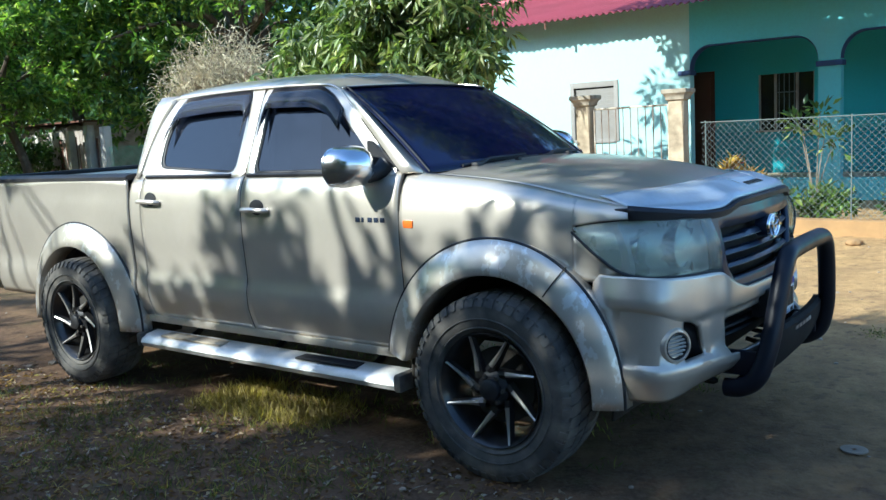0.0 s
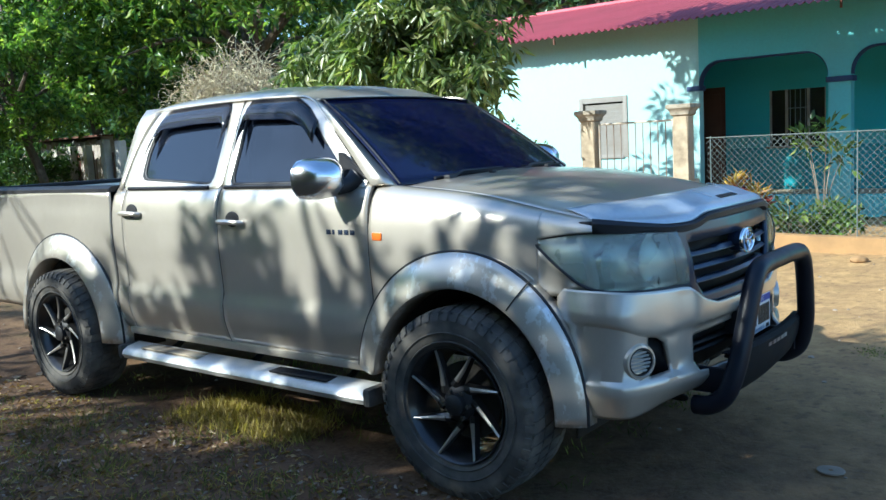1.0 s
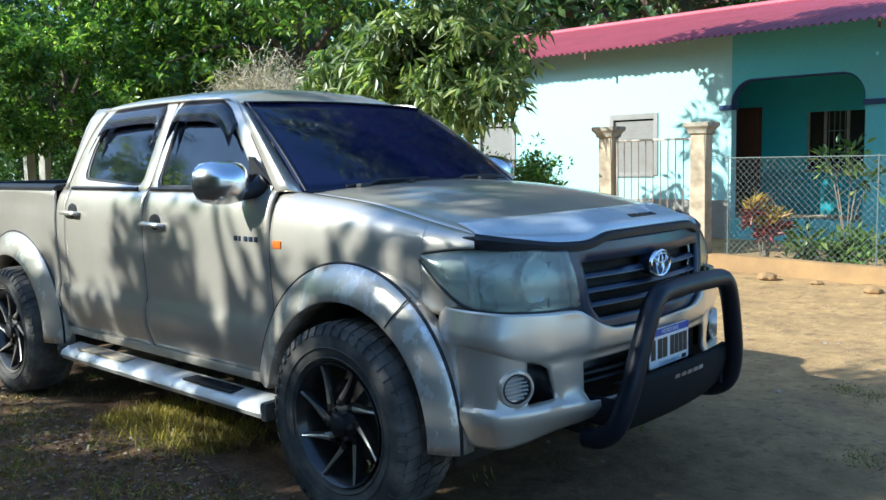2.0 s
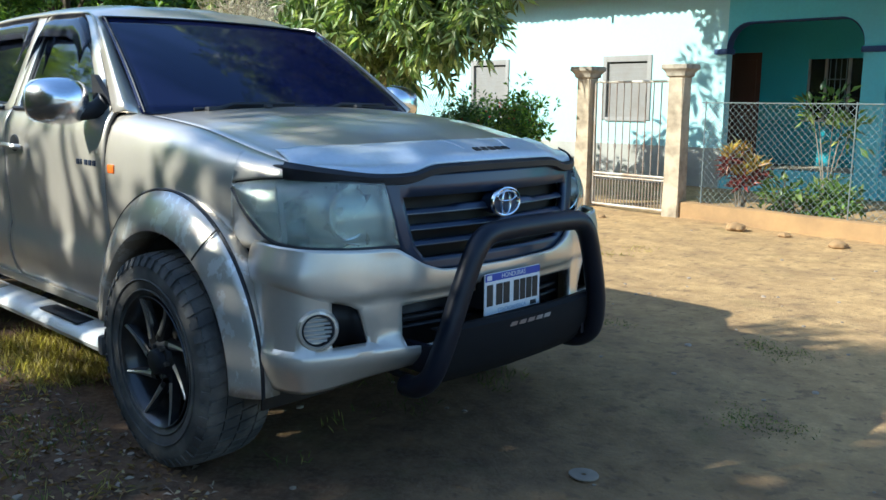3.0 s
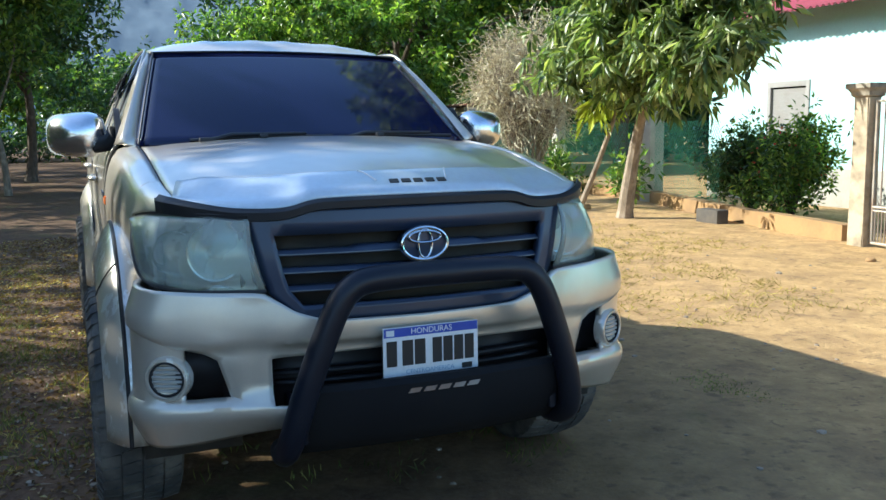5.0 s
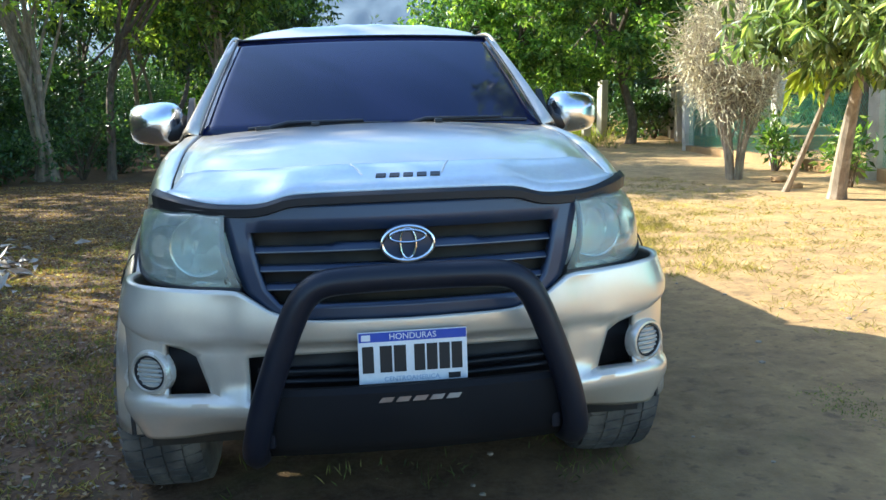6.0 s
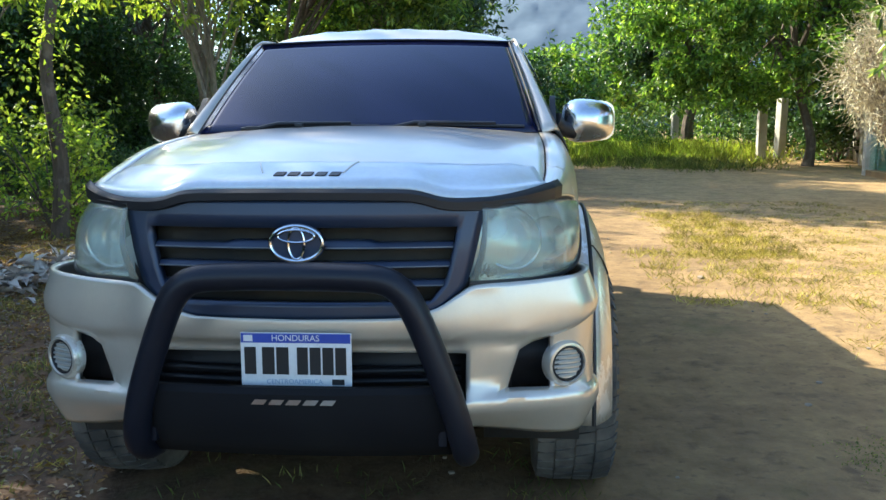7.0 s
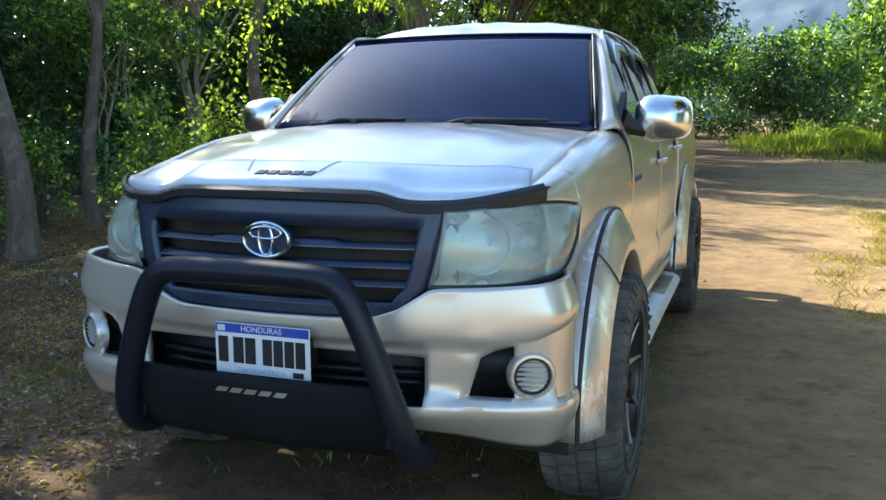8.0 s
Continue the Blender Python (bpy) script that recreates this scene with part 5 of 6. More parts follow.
def words(text, size, at, mat, parent, squash=1.0):
    cu = bpy.data.curves.new("lettering", "FONT")
    cu.body, cu.size, cu.align_x, cu.align_y, cu.extrude = text, size, "CENTER", "CENTER", 0.0004
    tmp = new("lettering", cu)
    me = bpy.data.meshes.new_from_object(tmp.evaluated_get(bpy.context.evaluated_depsgraph_get()))
    bpy.data.objects.remove(tmp)
    me.transform(Matrix.Translation(at) @ Matrix(((0, 0, 1, 0), (squash, 0, 0, 0), (0, 1, 0, 0), (0, 0, 0, 1))))
    return finish("lettering", me, mat, parent, "", 0)


words("HONDURAS", 0.024, (0.8952, 0.0, 0.719), WHITE_INK, plate)
words("CENTROAMERICA", 0.019, (0.8942, -0.005, 0.598), GREYBLUE, plate)
box("plate_holder", (0.80, -0.13, 0.60), (0.888, 0.13, 0.72), BLACK_PLASTIC, plate, 0.01)

# mirrors
for s in (-1, 1):
    bm = bmesh.new()
    rows = []
    for k in range(17):
        f = k / 16
        r = 1 - 0.985 * f
        x = -0.715 + 0.125 * (1 - r**2.15) ** (1 / 2.15)
        row = []
        for j in range(28):
            a = 2 * math.pi * j / 28
            c, sn = math.cos(a), math.sin(a)
            q = (abs(c) ** 3.0 + abs(sn) ** 3.0) ** (-1 / 3.0)
            row.append((x - 0.02 * c * r, s * (0.922 + 0.115 * q * c * r), 1.308 + 0.092 * q * sn * r * (1.0 - 0.10 * c)))
        rows.append(row)
    vs = add_grid(bm, rows, close=True)
    bm.faces.new(vs[-1])
    mirror = part("door_mirror", bm, MIRROR_CAP, truck, "chrome-capped door mirror")
    rows = [[(-0.722, s * (0.922 + 0.108 * f * math.cos(a) * (abs(math.cos(a)) ** 4.2 + abs(math.sin(a)) ** 4.2) ** (-1 / 4.2)), 1.308 + 0.082 * f * math.sin(a) * (abs(math.cos(a)) ** 4.2 + abs(math.sin(a)) ** 4.2) ** (-1 / 4.2)) for a in (2 * math.pi * j / 28 for j in range(28))] for f in (1.06, 1.0, 0.02)]
    sheet("mirror_glass", rows, CHROME, mirror, 0.0, "mirror glass", close=True)
    tube("mirror_arm", [(-0.64, s * 0.86, 1.262), (-0.62, s * 0.80, 1.275), (-0.60, s * 0.765, 1.30)], [0.032, 0.036, 0.05], BLACK_PLASTIC, mirror, 12, "black mirror arm")
    bm = bmesh.new()
    extrude_outline(bm, outline([(-0.505, 1.268), (-0.70, 1.43), (-0.70, 1.268)], 20, 0.02), s * 0.752, s * 0.775)
    part("mirror_base", bm, BLACK_PLASTIC, mirror, "black corner panel")

# bed, tailgate, underbody
box("bed_floor", (-4.14, -0.70, 0.76), (-2.53, 0.70, 0.80), BLACK_PLASTIC, truck)
box("bed_front", (-2.56, -0.74, 0.60), (-2.53, 0.74, 1.29), BLACK_PLASTIC, truck, 0.006, "dark bed liner")
tail = box("tailgate", (-4.19, -0.70, 0.70), (-4.14, 0.70, 1.27), PAINT, truck, 0.012)
box("tailgate_cap", (-4.195, -0.71, 1.265), (-4.13, 0.71, 1.295), BLACK_PLASTIC, tail, 0.006)
box("rear_bumper", (-4.34, -0.80, 0.50), (-4.19, 0.80, 0.64), CHROME, truck, 0.03, "chrome rear bumper")
box("chassis", (-4.1, -0.50, 0.46), (0.62, 0.50, 0.74), CHASSIS, truck, 0.04, "dark dirty underbody")
box("cabin_floor", (-2.5, -0.77, 0.47), (-0.5, 0.77, 0.56), CHASSIS, truck, 0.0, "dark dirty underbody")
box("engine_block", (-0.5, -0.52, 0.55), (0.70, 0.52, 1.02), CHASSIS, truck, 0.0, "dark engine bay")
for x in (0.0, AXLE_R):
    tube("axle", [(x, -0.78, HUB_Z), (x, 0.78, HUB_Z)], 0.05, CHASSIS, truck, 10)

# wheels, built facing -y, then turned for the other side
R = 0.392
barrel = lathe_rows([(0.232, -0.120), (0.238, -0.128), (0.240, -0.124), (0.226, -0.105), (0.208, -0.06), (0.204, 0.06), (0.236, 0.11)], 48)
bm = bmesh.new()
add_grid(bm, barrel, close=True)
rimob = part("wheel", bm, RIM_BLACK, truck, "gloss black alloy wheel with machined blade spokes")
tp = [(0.236, -0.104), (0.246, -0.119), (0.275, -0.131), (0.315, -0.137), (0.345, -0.135), (0.366, -0.127), (0.379, -0.113), (0.3845, -0.098), (0.385, 0.0)]
tp = tp + [(r, -y) for r, y in tp[-2::-1]]
bm = bmesh.new()
add_grid(bm, lathe_rows(tp, 72), close=True)
tyre = part("tyre", bm, RUBBER, rimob, "dusty black off-road tyre")
bm = bmesh.new()
for k in range(48):
    a0 = 2 * math.pi * k / 48
    for y0, y1, da, w in ((-0.122, -0.068, 0.0, 0.105), (-0.062, -0.004, 0.05, 0.10), (0.003, 0.062, -0.02, 0.10), (0.068, 0.122, 0.04, 0.105)):
        vs = []
        for r in (0.378, R):
            for y, sh in ((y0, 0.0), (y1, 0.03)):
                for q in (0, 1):
                    a = a0 + da + sh + q * w
                    rr = r - (0.010 if abs(y) > 0.11 else 0.0)
                    vs.append(bm.verts.new((rr * math.cos(a), y, rr * math.sin(a))))
        for f in ((4, 5, 7, 6), (0, 4, 6, 2), (1, 3, 7, 5), (0, 1, 5, 4), (2, 6, 7, 3)):
            bm.faces.new([vs[i] for i in f])
    # shoulder lugs
    vs = []
    for r, y in ((0.350, -0.1365), (0.380, -0.121)):
        for q in (0.0, 0.07):
            vs.append((r, y, a0 + q))
    pts = [bm.verts.new((r * math.cos(a), y - d, r * math.sin(a))) for d in (0.0, 0.005) for r, y, a in vs]
    for f in ((4, 5, 7, 6), (0, 4, 6, 2), (1, 3, 7, 5), (0, 1, 5, 4), (2, 6, 7, 3)):
        bm.faces.new([pts[i] for i in f])
part("tread", bm, RUBBER, tyre, "", 0)
bm = bmesh.new()
add_tube(bm, [(0.300 * math.cos(a), -0.1375, 0.300 * math.sin(a)) for a in (2 * math.pi * k / 60 for k in range(61))], 0.0035, 5, False)
add_tube(bm, [(0.262 * math.cos(a), -0.129, 0.262 * math.sin(a)) for a in (2 * math.pi * k / 60 for k in range(61))], 0.004, 5, False)
part("sidewall_rib", bm, RUBBER, tyre)
# brake disc behind the spokes
bm = bmesh.new()
add_grid(bm, lathe_rows([(0.06, -0.03), (0.16, -0.03), (0.16, -0.005), (0.05, -0.005)], 36), close=True)
part("brake_disc", bm, CHASSIS, rimob, "dark brake disc")
bm = bmesh.new()
add_grid(bm, lathe_rows([(0.075, -0.05), (0.075, -0.085), (0.060, -0.098), (0.046, -0.100), (0.044, -0.122), (0.036, -0.128), (0.001, -0.129)], 28), close=True)
part("hub_cap", bm, BLACK_PLASTIC, rimob, "black hub cap")
for k in range(8):
    a = 2 * math.pi * k / 8 + 0.2
    h0 = Vector((0.070 * math.cos(a), 0, 0.070 * math.sin(a)))
    h1 = Vector((0.232 * math.cos(a - 0.62), 0, 0.232 * math.sin(a - 0.62)))
    along = (h1 - h0).normalized()
    across = Vector((along.z, 0, -along.x))
    bm, bm2 = bmesh.new(), bmesh.new()
    rows, rows2 = [], []
    for f in frange(0, 1, 7):
        p = h0.lerp(h1, f)
        w = 0.016 * (1 - f) ** 1.6 + 0.0065
        y = -0.100 - 0.022 * f**2
        rows.append([p + across * w * q + Vector((0, y + d, 0)) for q, d in ((-1.2, 0.035), (-1.0, 0.004), (-0.2, 0.0), (0.8, 0.012), (1.0, 0.035))])
        e = 0.10 + 0.18 * min(1.0, f * 1.6)
        rows2.append([p + across * w * q + Vector((0, y - 0.0015 + d, 0)) for q, d in ((-0.95, 0.0042), (-0.2, 0.0), (-0.1 + e * 2.2, 0.0035), (-0.1 + e * 2.2, 0.010), (-0.95, 0.012))])
    add_grid(bm, rows, close=True)
    sp = part("spoke", bm, RIM_BLACK, rimob)
    add_grid(bm2, rows2[1:], close=True)
    part("machined_edge", bm2, MACHINED, sp, "bright machined spoke face")
for k in range(6):
    a = 2 * math.pi * k / 6
    bm = bmesh.new()
    add_tube(bm, [(0.058 * math.cos(a), -0.095, 0.058 * math.sin(a)), (0.058 * math.cos(a), -0.112, 0.058 * math.sin(a))], 0.009, 6)
    part("lug_nut", bm, CHASSIS, rimob)
rimob.matrix_basis = pose(0, -WHEEL_Y, HUB_Z)
copy_thing(rimob, pose(AXLE_R, -WHEEL_Y, HUB_Z, 0, 25, 0))
copy_thing(rimob, pose(0, WHEEL_Y, HUB_Z, 0, 10, 180))
copy_thing(rimob, pose(AXLE_R, WHEEL_Y, HUB_Z, 0, 40, 180))

# ---- plants ----
def leaf_mesh(name, c, d, length, width, mat, parent, label="", fold=0.25, kind=""):
    """Folded pointed leaves at the places c along the directions d, in one mesh."""
    n = len(c)
    d = d / np.linalg.norm(d, axis=1, keepdims=True)
    ref = np.random.normal(size=(n, 3)) + np.array([0, 0, 1.2])
    w = np.cross(d, ref)
    w /= np.linalg.norm(w, axis=1, keepdims=True) + 1e-9
    up = np.cross(w, d)
    L = (length * np.random.uniform(0.65, 1.3, (n, 1)))
    W = (width * np.random.uniform(0.7, 1.25, (n, 1)))
    base, tip = c, c + d * L - up * L * 0.08
    mid = c + d * L * 0.45
    l, r = mid + w * W / 2 + up * W * fold, mid - w * W / 2 + up * W * fold
    v = np.stack([base, l, tip, r], axis=1).reshape(-1, 3)
    mesh = bpy.data.meshes.new(name)
    i = np.arange(n) * 4
    f = np.stack([i, i + 1, i + 2, i, i + 2, i + 3], axis=1).reshape(-1)
    mesh.vertices.add(len(v))
    mesh.vertices.foreach_set("co", v.astype(np.float32).ravel())
    mesh.loops.add(len(f))
    mesh.loops.foreach_set("vertex_index", f.astype(np.int32))
    mesh.polygons.add(2 * n)
    mesh.polygons.foreach_set("loop_start", (np.arange(2 * n) * 3).astype(np.int32))
    mesh.polygons.foreach_set("loop_total", np.full(2 * n, 3, np.int32))
    mesh.update()
    mesh.validate()
    mesh.materials.append(mat)
    ob = new(name, mesh)
    if parent:
        ob.parent = parent
    if label:
        tagged(ob, label)
    if kind:
        tagged(ob, kind=kind)
    return ob


def clumps(n, centre, radii, shell, rng, low=-1.0):
    out = []
    while len(out) < n:
        v = rng.normal(size=3)
        v /= np.linalg.norm(v)
        if v[2] < low:
            continue
        r = rng.uniform(shell, 1.0) ** 0.6
        k = 1 + 0.22 * math.sin(v[0] * 5 + centre[0]) * math.cos(v[1] * 4 + centre[1])
        out.append(np.array(centre) + v * np.array(radii) * r * k)
    return np.array(out)


def tree(name, label, x, y, trunk_h, trunk_r, centre, radii, n_clump, per, leaf, mat, bark, seed, spread=0.45, droop=0.5, stems=1, shell=0.35, low=-0.8, limbs=14, wander=1.0, tuft=18, close=1.0, bend=1.3, fork=0.45, gap=None):
    """A tree: tapered trunk with limbs, and a crown of leaves in clumps. centre is relative to the foot."""
    rng = np.random.default_rng(seed)
    np.random.seed(seed)
    z0 = ground_z(x, y)
    t = thing(name, label, "tree", (x, y, z0))
    cl = clumps(n_clump, centre, radii, shell, rng, low)
    bm = bmesh.new()
    tops = []
    for sidx in range(stems):
        off = np.array([0, 0, 0]) if stems == 1 else rng.normal(size=3) * np.array([0.18, 0.18, 0])
        top = np.array(centre) * np.array([0.85, 0.85, 1]) + (rng.normal(size=3) * np.array([radii[0], radii[1], 0]) * (0.35 if stems > 1 else 0.05))
        pts = [off + np.array([0, 0, -0.1])]
        for f in (0.15, 0.4, 0.65, 1.0):
            pts.append(off + (top - off) * np.array([f**bend, f**bend, f]) + rng.normal(size=3) * 0.035 * wander * trunk_h * np.array([1, 1, 0]) * (f < 1))
        pth = smooth_path([tuple(p) for p in pts], 4)
        k = len(pth)
        rr = trunk_r if stems == 1 else trunk_r * rng.uniform(0.6, 1.0)
        add_tube(bm, pth, [rr * (1.35 if i == 0 else 1.12 if i == 1 else 1.0) * (1 - 0.72 * (i / (k - 1)) ** 1.2) for i in range(k)], 9)
        tops.append((pth, rr))
    part("trunk", bm, bark, t)
    bm = bmesh.new()
    order = rng.permutation(len(cl))[:limbs]
    for i in order:
        pth, rr = tops[i % len(tops)]
        s = int(len(pth) * rng.uniform(fork, 0.9))
        a, b = np.array(pth[s]), cl[i]
        m = (a + b) / 2 + rng.normal(size=3) * 0.15 + np.array([0, 0, 0.15 * np.linalg.norm(b - a)])
        q = smooth_path([tuple(a), tuple(m), tuple(b)], 4)
        add_tube(bm, q, [rr * 0.42 * (1 - 0.85 * j / (len(q) - 1)) for j in range(len(q))], 6, False)
        for _ in range(2):
            j = cl[rng.integers(len(cl))]
            if np.linalg.norm(j - b) < max(radii) * 0.8:
                add_tube(bm, [tuple(m), tuple((m + j) / 2 + rng.normal(size=3) * 0.1), tuple(j)], [rr * 0.2, rr * 0.13, rr * 0.04], 5, False)
    part("branchwork", bm, bark, t)
    # leaves stand in tufts, tufts in boughs
    tufts = max(8, n_clump * per // tuft)
    who = rng.integers(0, len(cl), tufts)
    size = rng.uniform(0.6, 1.4, len(cl))[who][:, None]
    tc = cl[who] + np.clip(rng.normal(size=(tufts, 3)), -1.9, 1.9) * spread * size * np.array([1, 1, 0.62])
    n = tufts * tuft
    o = rng.normal(size=(n, 3))
    o /= np.linalg.norm(o, axis=1, keepdims=True)
    o *= leaf[0] * rng.uniform(0.1, 0.9, (n, 1)) * close
    d = o / (np.linalg.norm(o, axis=1, keepdims=True) + 1e-6) + rng.normal(size=(n, 3)) * 0.3 + np.array([0, 0, -droop])
    c = np.repeat(tc, tuft, axis=0) + o
    if gap:
        # leaves are left out along the sun's path to light a chosen spot of ground
        fall = c + np.array([x, y, z0]) - np.outer((c[:, 2] + z0) / SUN_TRAVEL.z, np.array(SUN_TRAVEL))
        keep = ((fall[:, 0] - gap[0]) / gap[2]) ** 2 + ((fall[:, 1] - gap[1]) / gap[3]) ** 2 > 1
        c, d = c[keep], d[keep]
    leaf_mesh("crown", c, d, leaf[0], leaf[1], mat, t, "", 0.25, "stuff")
    return t


# trees beside the fence
tree("mango_tree", "mango tree with long drooping leaves, brown trunk in sandy earth", -7.6, 6.58, 3.0, 0.125, (1.2, -0.42, 2.52), (2.05, 0.95, 1.12), 58, 210, (0.21, 0.06), MANGO, PALE_BARK, 11, 0.26, 0.8, low=-1.0, limbs=16, fork=0.74, wander=0.3, tuft=13, close=0.5, shell=0.2)
# two trees added out of view, so their crowns shade the house wall
tree("unseen_shade_tree", "unseen spreading tree added to shade the yard and porch", 1.7, 8.1, 4.0, 0.16, (-4.2, -1.4, 5.1), (3.5, 2.4, 1.0), 72, 220, (0.26, 0.1), MANGO, PALE_BARK, 12, 0.42, 0.6, bend=3.0)
tree("unseen_shade_tree", "unseen leaning tree added to shade the porch wall", 2.2, 4.8, 4.0, 0.15, (-5.5, -0.8, 5.4), (3.4, 1.4, 0.9), 70, 260, (0.24, 0.1), MANGO, PALE_BARK, 13, 0.42, 0.6, bend=4.0)
lean = thing("leaning_sapling", "slender leaning sapling with bright yellow-green leaves", "tree", (-8.72, 6.46, 0))
bm = bmesh.new()
add_tube(bm, smooth_path([(0, 0, -0.05), (0.28, 0.12, 0.6), (0.62, 0.22, 1.35), (0.86, 0.3, 2.0), (1.0, 0.35, 2.6)], 4), [0.06] + [0.05 - 0.0022 * i for i in range(16)], 8)
part("trunk", bm, PALE_BARK, lean)
rg = np.random.default_rng(5)
cc = np.repeat(np.array([(0.55, 0.15, 1.72), (0.75, 0.25, 1.85), (0.4, 0.1, 1.62), (0.95, 0.3, 1.95), (0.7, 0.0, 1.75), (1.15, 0.3, 1.8)]), 26, axis=0)
o = rg.normal(size=cc.shape) * 0.13
leaf_mesh("crown", cc + o, o + np.array([0, 0, -0.18]), 0.26, 0.085, leaf_mat("young_leaf", (0.26, 0.30, 0.03), (0.42, 0.44, 0.05), (0.6, 0.56, 0.1), 0.3), lean)

# leafless thicket of pale twigs: stems fork into branches, and those into fine curved twigs
dry = thing("dry_bush", "leafless tangle of pale dry twigs", "bush", (-11.0, 6.8, 0))
rg = np.random.default_rng(8)
np.random.seed(8)
bm = bmesh.new()
pc, pd = [], []
for k in range(9):
    a = k * 0.7 + rg.uniform(-0.3, 0.3)
    tip = np.array((0.8 * math.cos(a), 0.8 * math.sin(a), rg.uniform(1.5, 2.6)))
    add_tube(bm, smooth_path([(0.1 * math.cos(a), 0.1 * math.sin(a), -0.05), (0.22 * math.cos(a), 0.22 * math.sin(a), 0.7), tuple(tip)], 4), [0.045 - 0.0042 * i for i in range(9)], 6)
    for _ in range(38):
        p0 = tip * rg.uniform(0.35, 1.0)
        v = rg.normal(size=3) * np.array([1, 1, 0.8]) + np.array([0, 0, 0.15])
        v /= np.linalg.norm(v)
        end = np.array([0, 0, 2.3]) + v * np.array([1.22, 1.22, 1.2]) * rg.uniform(0.5, 1.0)
        mid = (p0 + end) / 2 + rg.normal(size=3) * 0.12
        add_tube(bm, smooth_path([tuple(p0), tuple(mid), tuple(end)], 3), [0.011, 0.009, 0.007, 0.006, 0.005, 0.004, 0.003], 4, False)
        for _ in range(11):
            q = mid + (end - mid) * rg.uniform(0, 1.0)
            w = rg.normal(size=3) + v * 0.5 + np.array([0, 0, 0.2])
            w /= np.linalg.norm(w)
            curl = rg.normal(size=3) * 0.35
            for _ in range(5):
                pc.append(q)
                pd.append(w)
                q = q + w * 0.105
                w = w + curl + np.array([0, 0, -0.14])
                w /= np.linalg.norm(w)
part("woody_base", bm, PALE_BARK, dry)
leaf_mesh("twig_tangle", np.array(pc), np.array(pd), 0.125, 0.0105, TWIG, dry, "", 0.5, "stuff")

# bright tree over the planks, and the tall trees at the end of the track
tree("broadleaf_tree", "dense bright green broadleaf tree by the track", -23.6, 9.5, 3.2, 0.16, (-0.6, -0.8, 5.6), (4.0, 4.2, 3.9), 95, 560, (0.19, 0.095), BRIGHT, BARK, 21, 0.46, 0.35, low=-1.0, shell=0.6, tuft=16, close=0.75)
tree("broadleaf_tree", "tall dark green tree behind the track", -36.0, 8.6, 4.0, 0.3, (0, 0, 6.6), (3.2, 3.0, 4.4), 60, 300, (0.28, 0.14), DEEP, BARK, 22, 0.7, 0.3, shell=0.5)
tree("broadleaf_tree", "tall dark green tree behind the track", -30.0, 15.0, 4.0, 0.3, (0, 0, 6.5), (5.0, 5.0, 4.8), 60, 200, (0.42, 0.2), DEEP, BARK, 23, 1.0, 0.3)
tree("broadleaf_tree", "tall dark green tree behind the house fence", -19.0, 14.5, 4.0, 0.3, (0, 0, 6.0), (4.6, 4.2, 4.4), 55, 440, (0.25, 0.12), GREEN, BARK, 24, 0.75, 0.3, shell=0.65, tuft=16, close=0.75)
tree("broadleaf_tree", "dark leafy tree behind the house roof", -9.5, 18.5, 4.0, 0.3, (0, 0, 6.6), (5.0, 4.0, 3.6), 60, 160, (0.38, 0.17), DEEP, BARK, 25, 1.0, 0.3)
tree("broadleaf_tree", "distant lit tree at the end of the track", -52.0, 3.5, 3.0, 0.3, (0, 0, 3.6), (4.2, 4.2, 2.6), 40, 180, (0.42, 0.2), GREEN, BARK, 26, 0.9, 0.3)
tree("broadleaf_tree", "distant lit tree at the end of the track", -54.0, -5.0, 3.0, 0.3, (0, 0, 4.0), (4.6, 5.0, 3.0), 40, 180, (0.42, 0.2), GREEN, BARK, 27, 1.0, 0.3)
tree("broadleaf_tree", "distant tree at the end of the track", -58.0, 13.0, 3.0, 0.3, (0, 0, 5.0), (6.5, 7.5, 4.2), 60, 180, (0.5, 0.24), GREEN, BARK, 28, 1.2, 0.3)
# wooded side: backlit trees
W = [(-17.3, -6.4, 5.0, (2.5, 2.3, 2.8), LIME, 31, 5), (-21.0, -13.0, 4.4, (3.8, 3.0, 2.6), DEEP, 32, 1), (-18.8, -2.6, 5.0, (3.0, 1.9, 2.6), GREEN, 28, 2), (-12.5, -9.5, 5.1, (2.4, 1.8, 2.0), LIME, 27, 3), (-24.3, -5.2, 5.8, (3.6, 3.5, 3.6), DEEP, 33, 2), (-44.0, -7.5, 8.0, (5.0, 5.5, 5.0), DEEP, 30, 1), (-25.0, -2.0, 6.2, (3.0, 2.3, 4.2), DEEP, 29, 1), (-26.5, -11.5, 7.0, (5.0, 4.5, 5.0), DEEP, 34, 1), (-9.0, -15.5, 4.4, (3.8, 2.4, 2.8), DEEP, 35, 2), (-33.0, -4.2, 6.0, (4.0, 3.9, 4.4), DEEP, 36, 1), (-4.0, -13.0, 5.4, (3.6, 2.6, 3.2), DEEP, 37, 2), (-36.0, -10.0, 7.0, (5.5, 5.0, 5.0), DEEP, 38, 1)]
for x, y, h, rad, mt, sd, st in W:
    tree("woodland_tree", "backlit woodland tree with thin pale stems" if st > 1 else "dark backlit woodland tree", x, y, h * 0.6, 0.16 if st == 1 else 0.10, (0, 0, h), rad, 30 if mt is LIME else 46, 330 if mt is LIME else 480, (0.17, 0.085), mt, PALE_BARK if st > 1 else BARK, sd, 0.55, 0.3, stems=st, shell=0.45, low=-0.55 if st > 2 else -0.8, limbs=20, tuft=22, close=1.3)
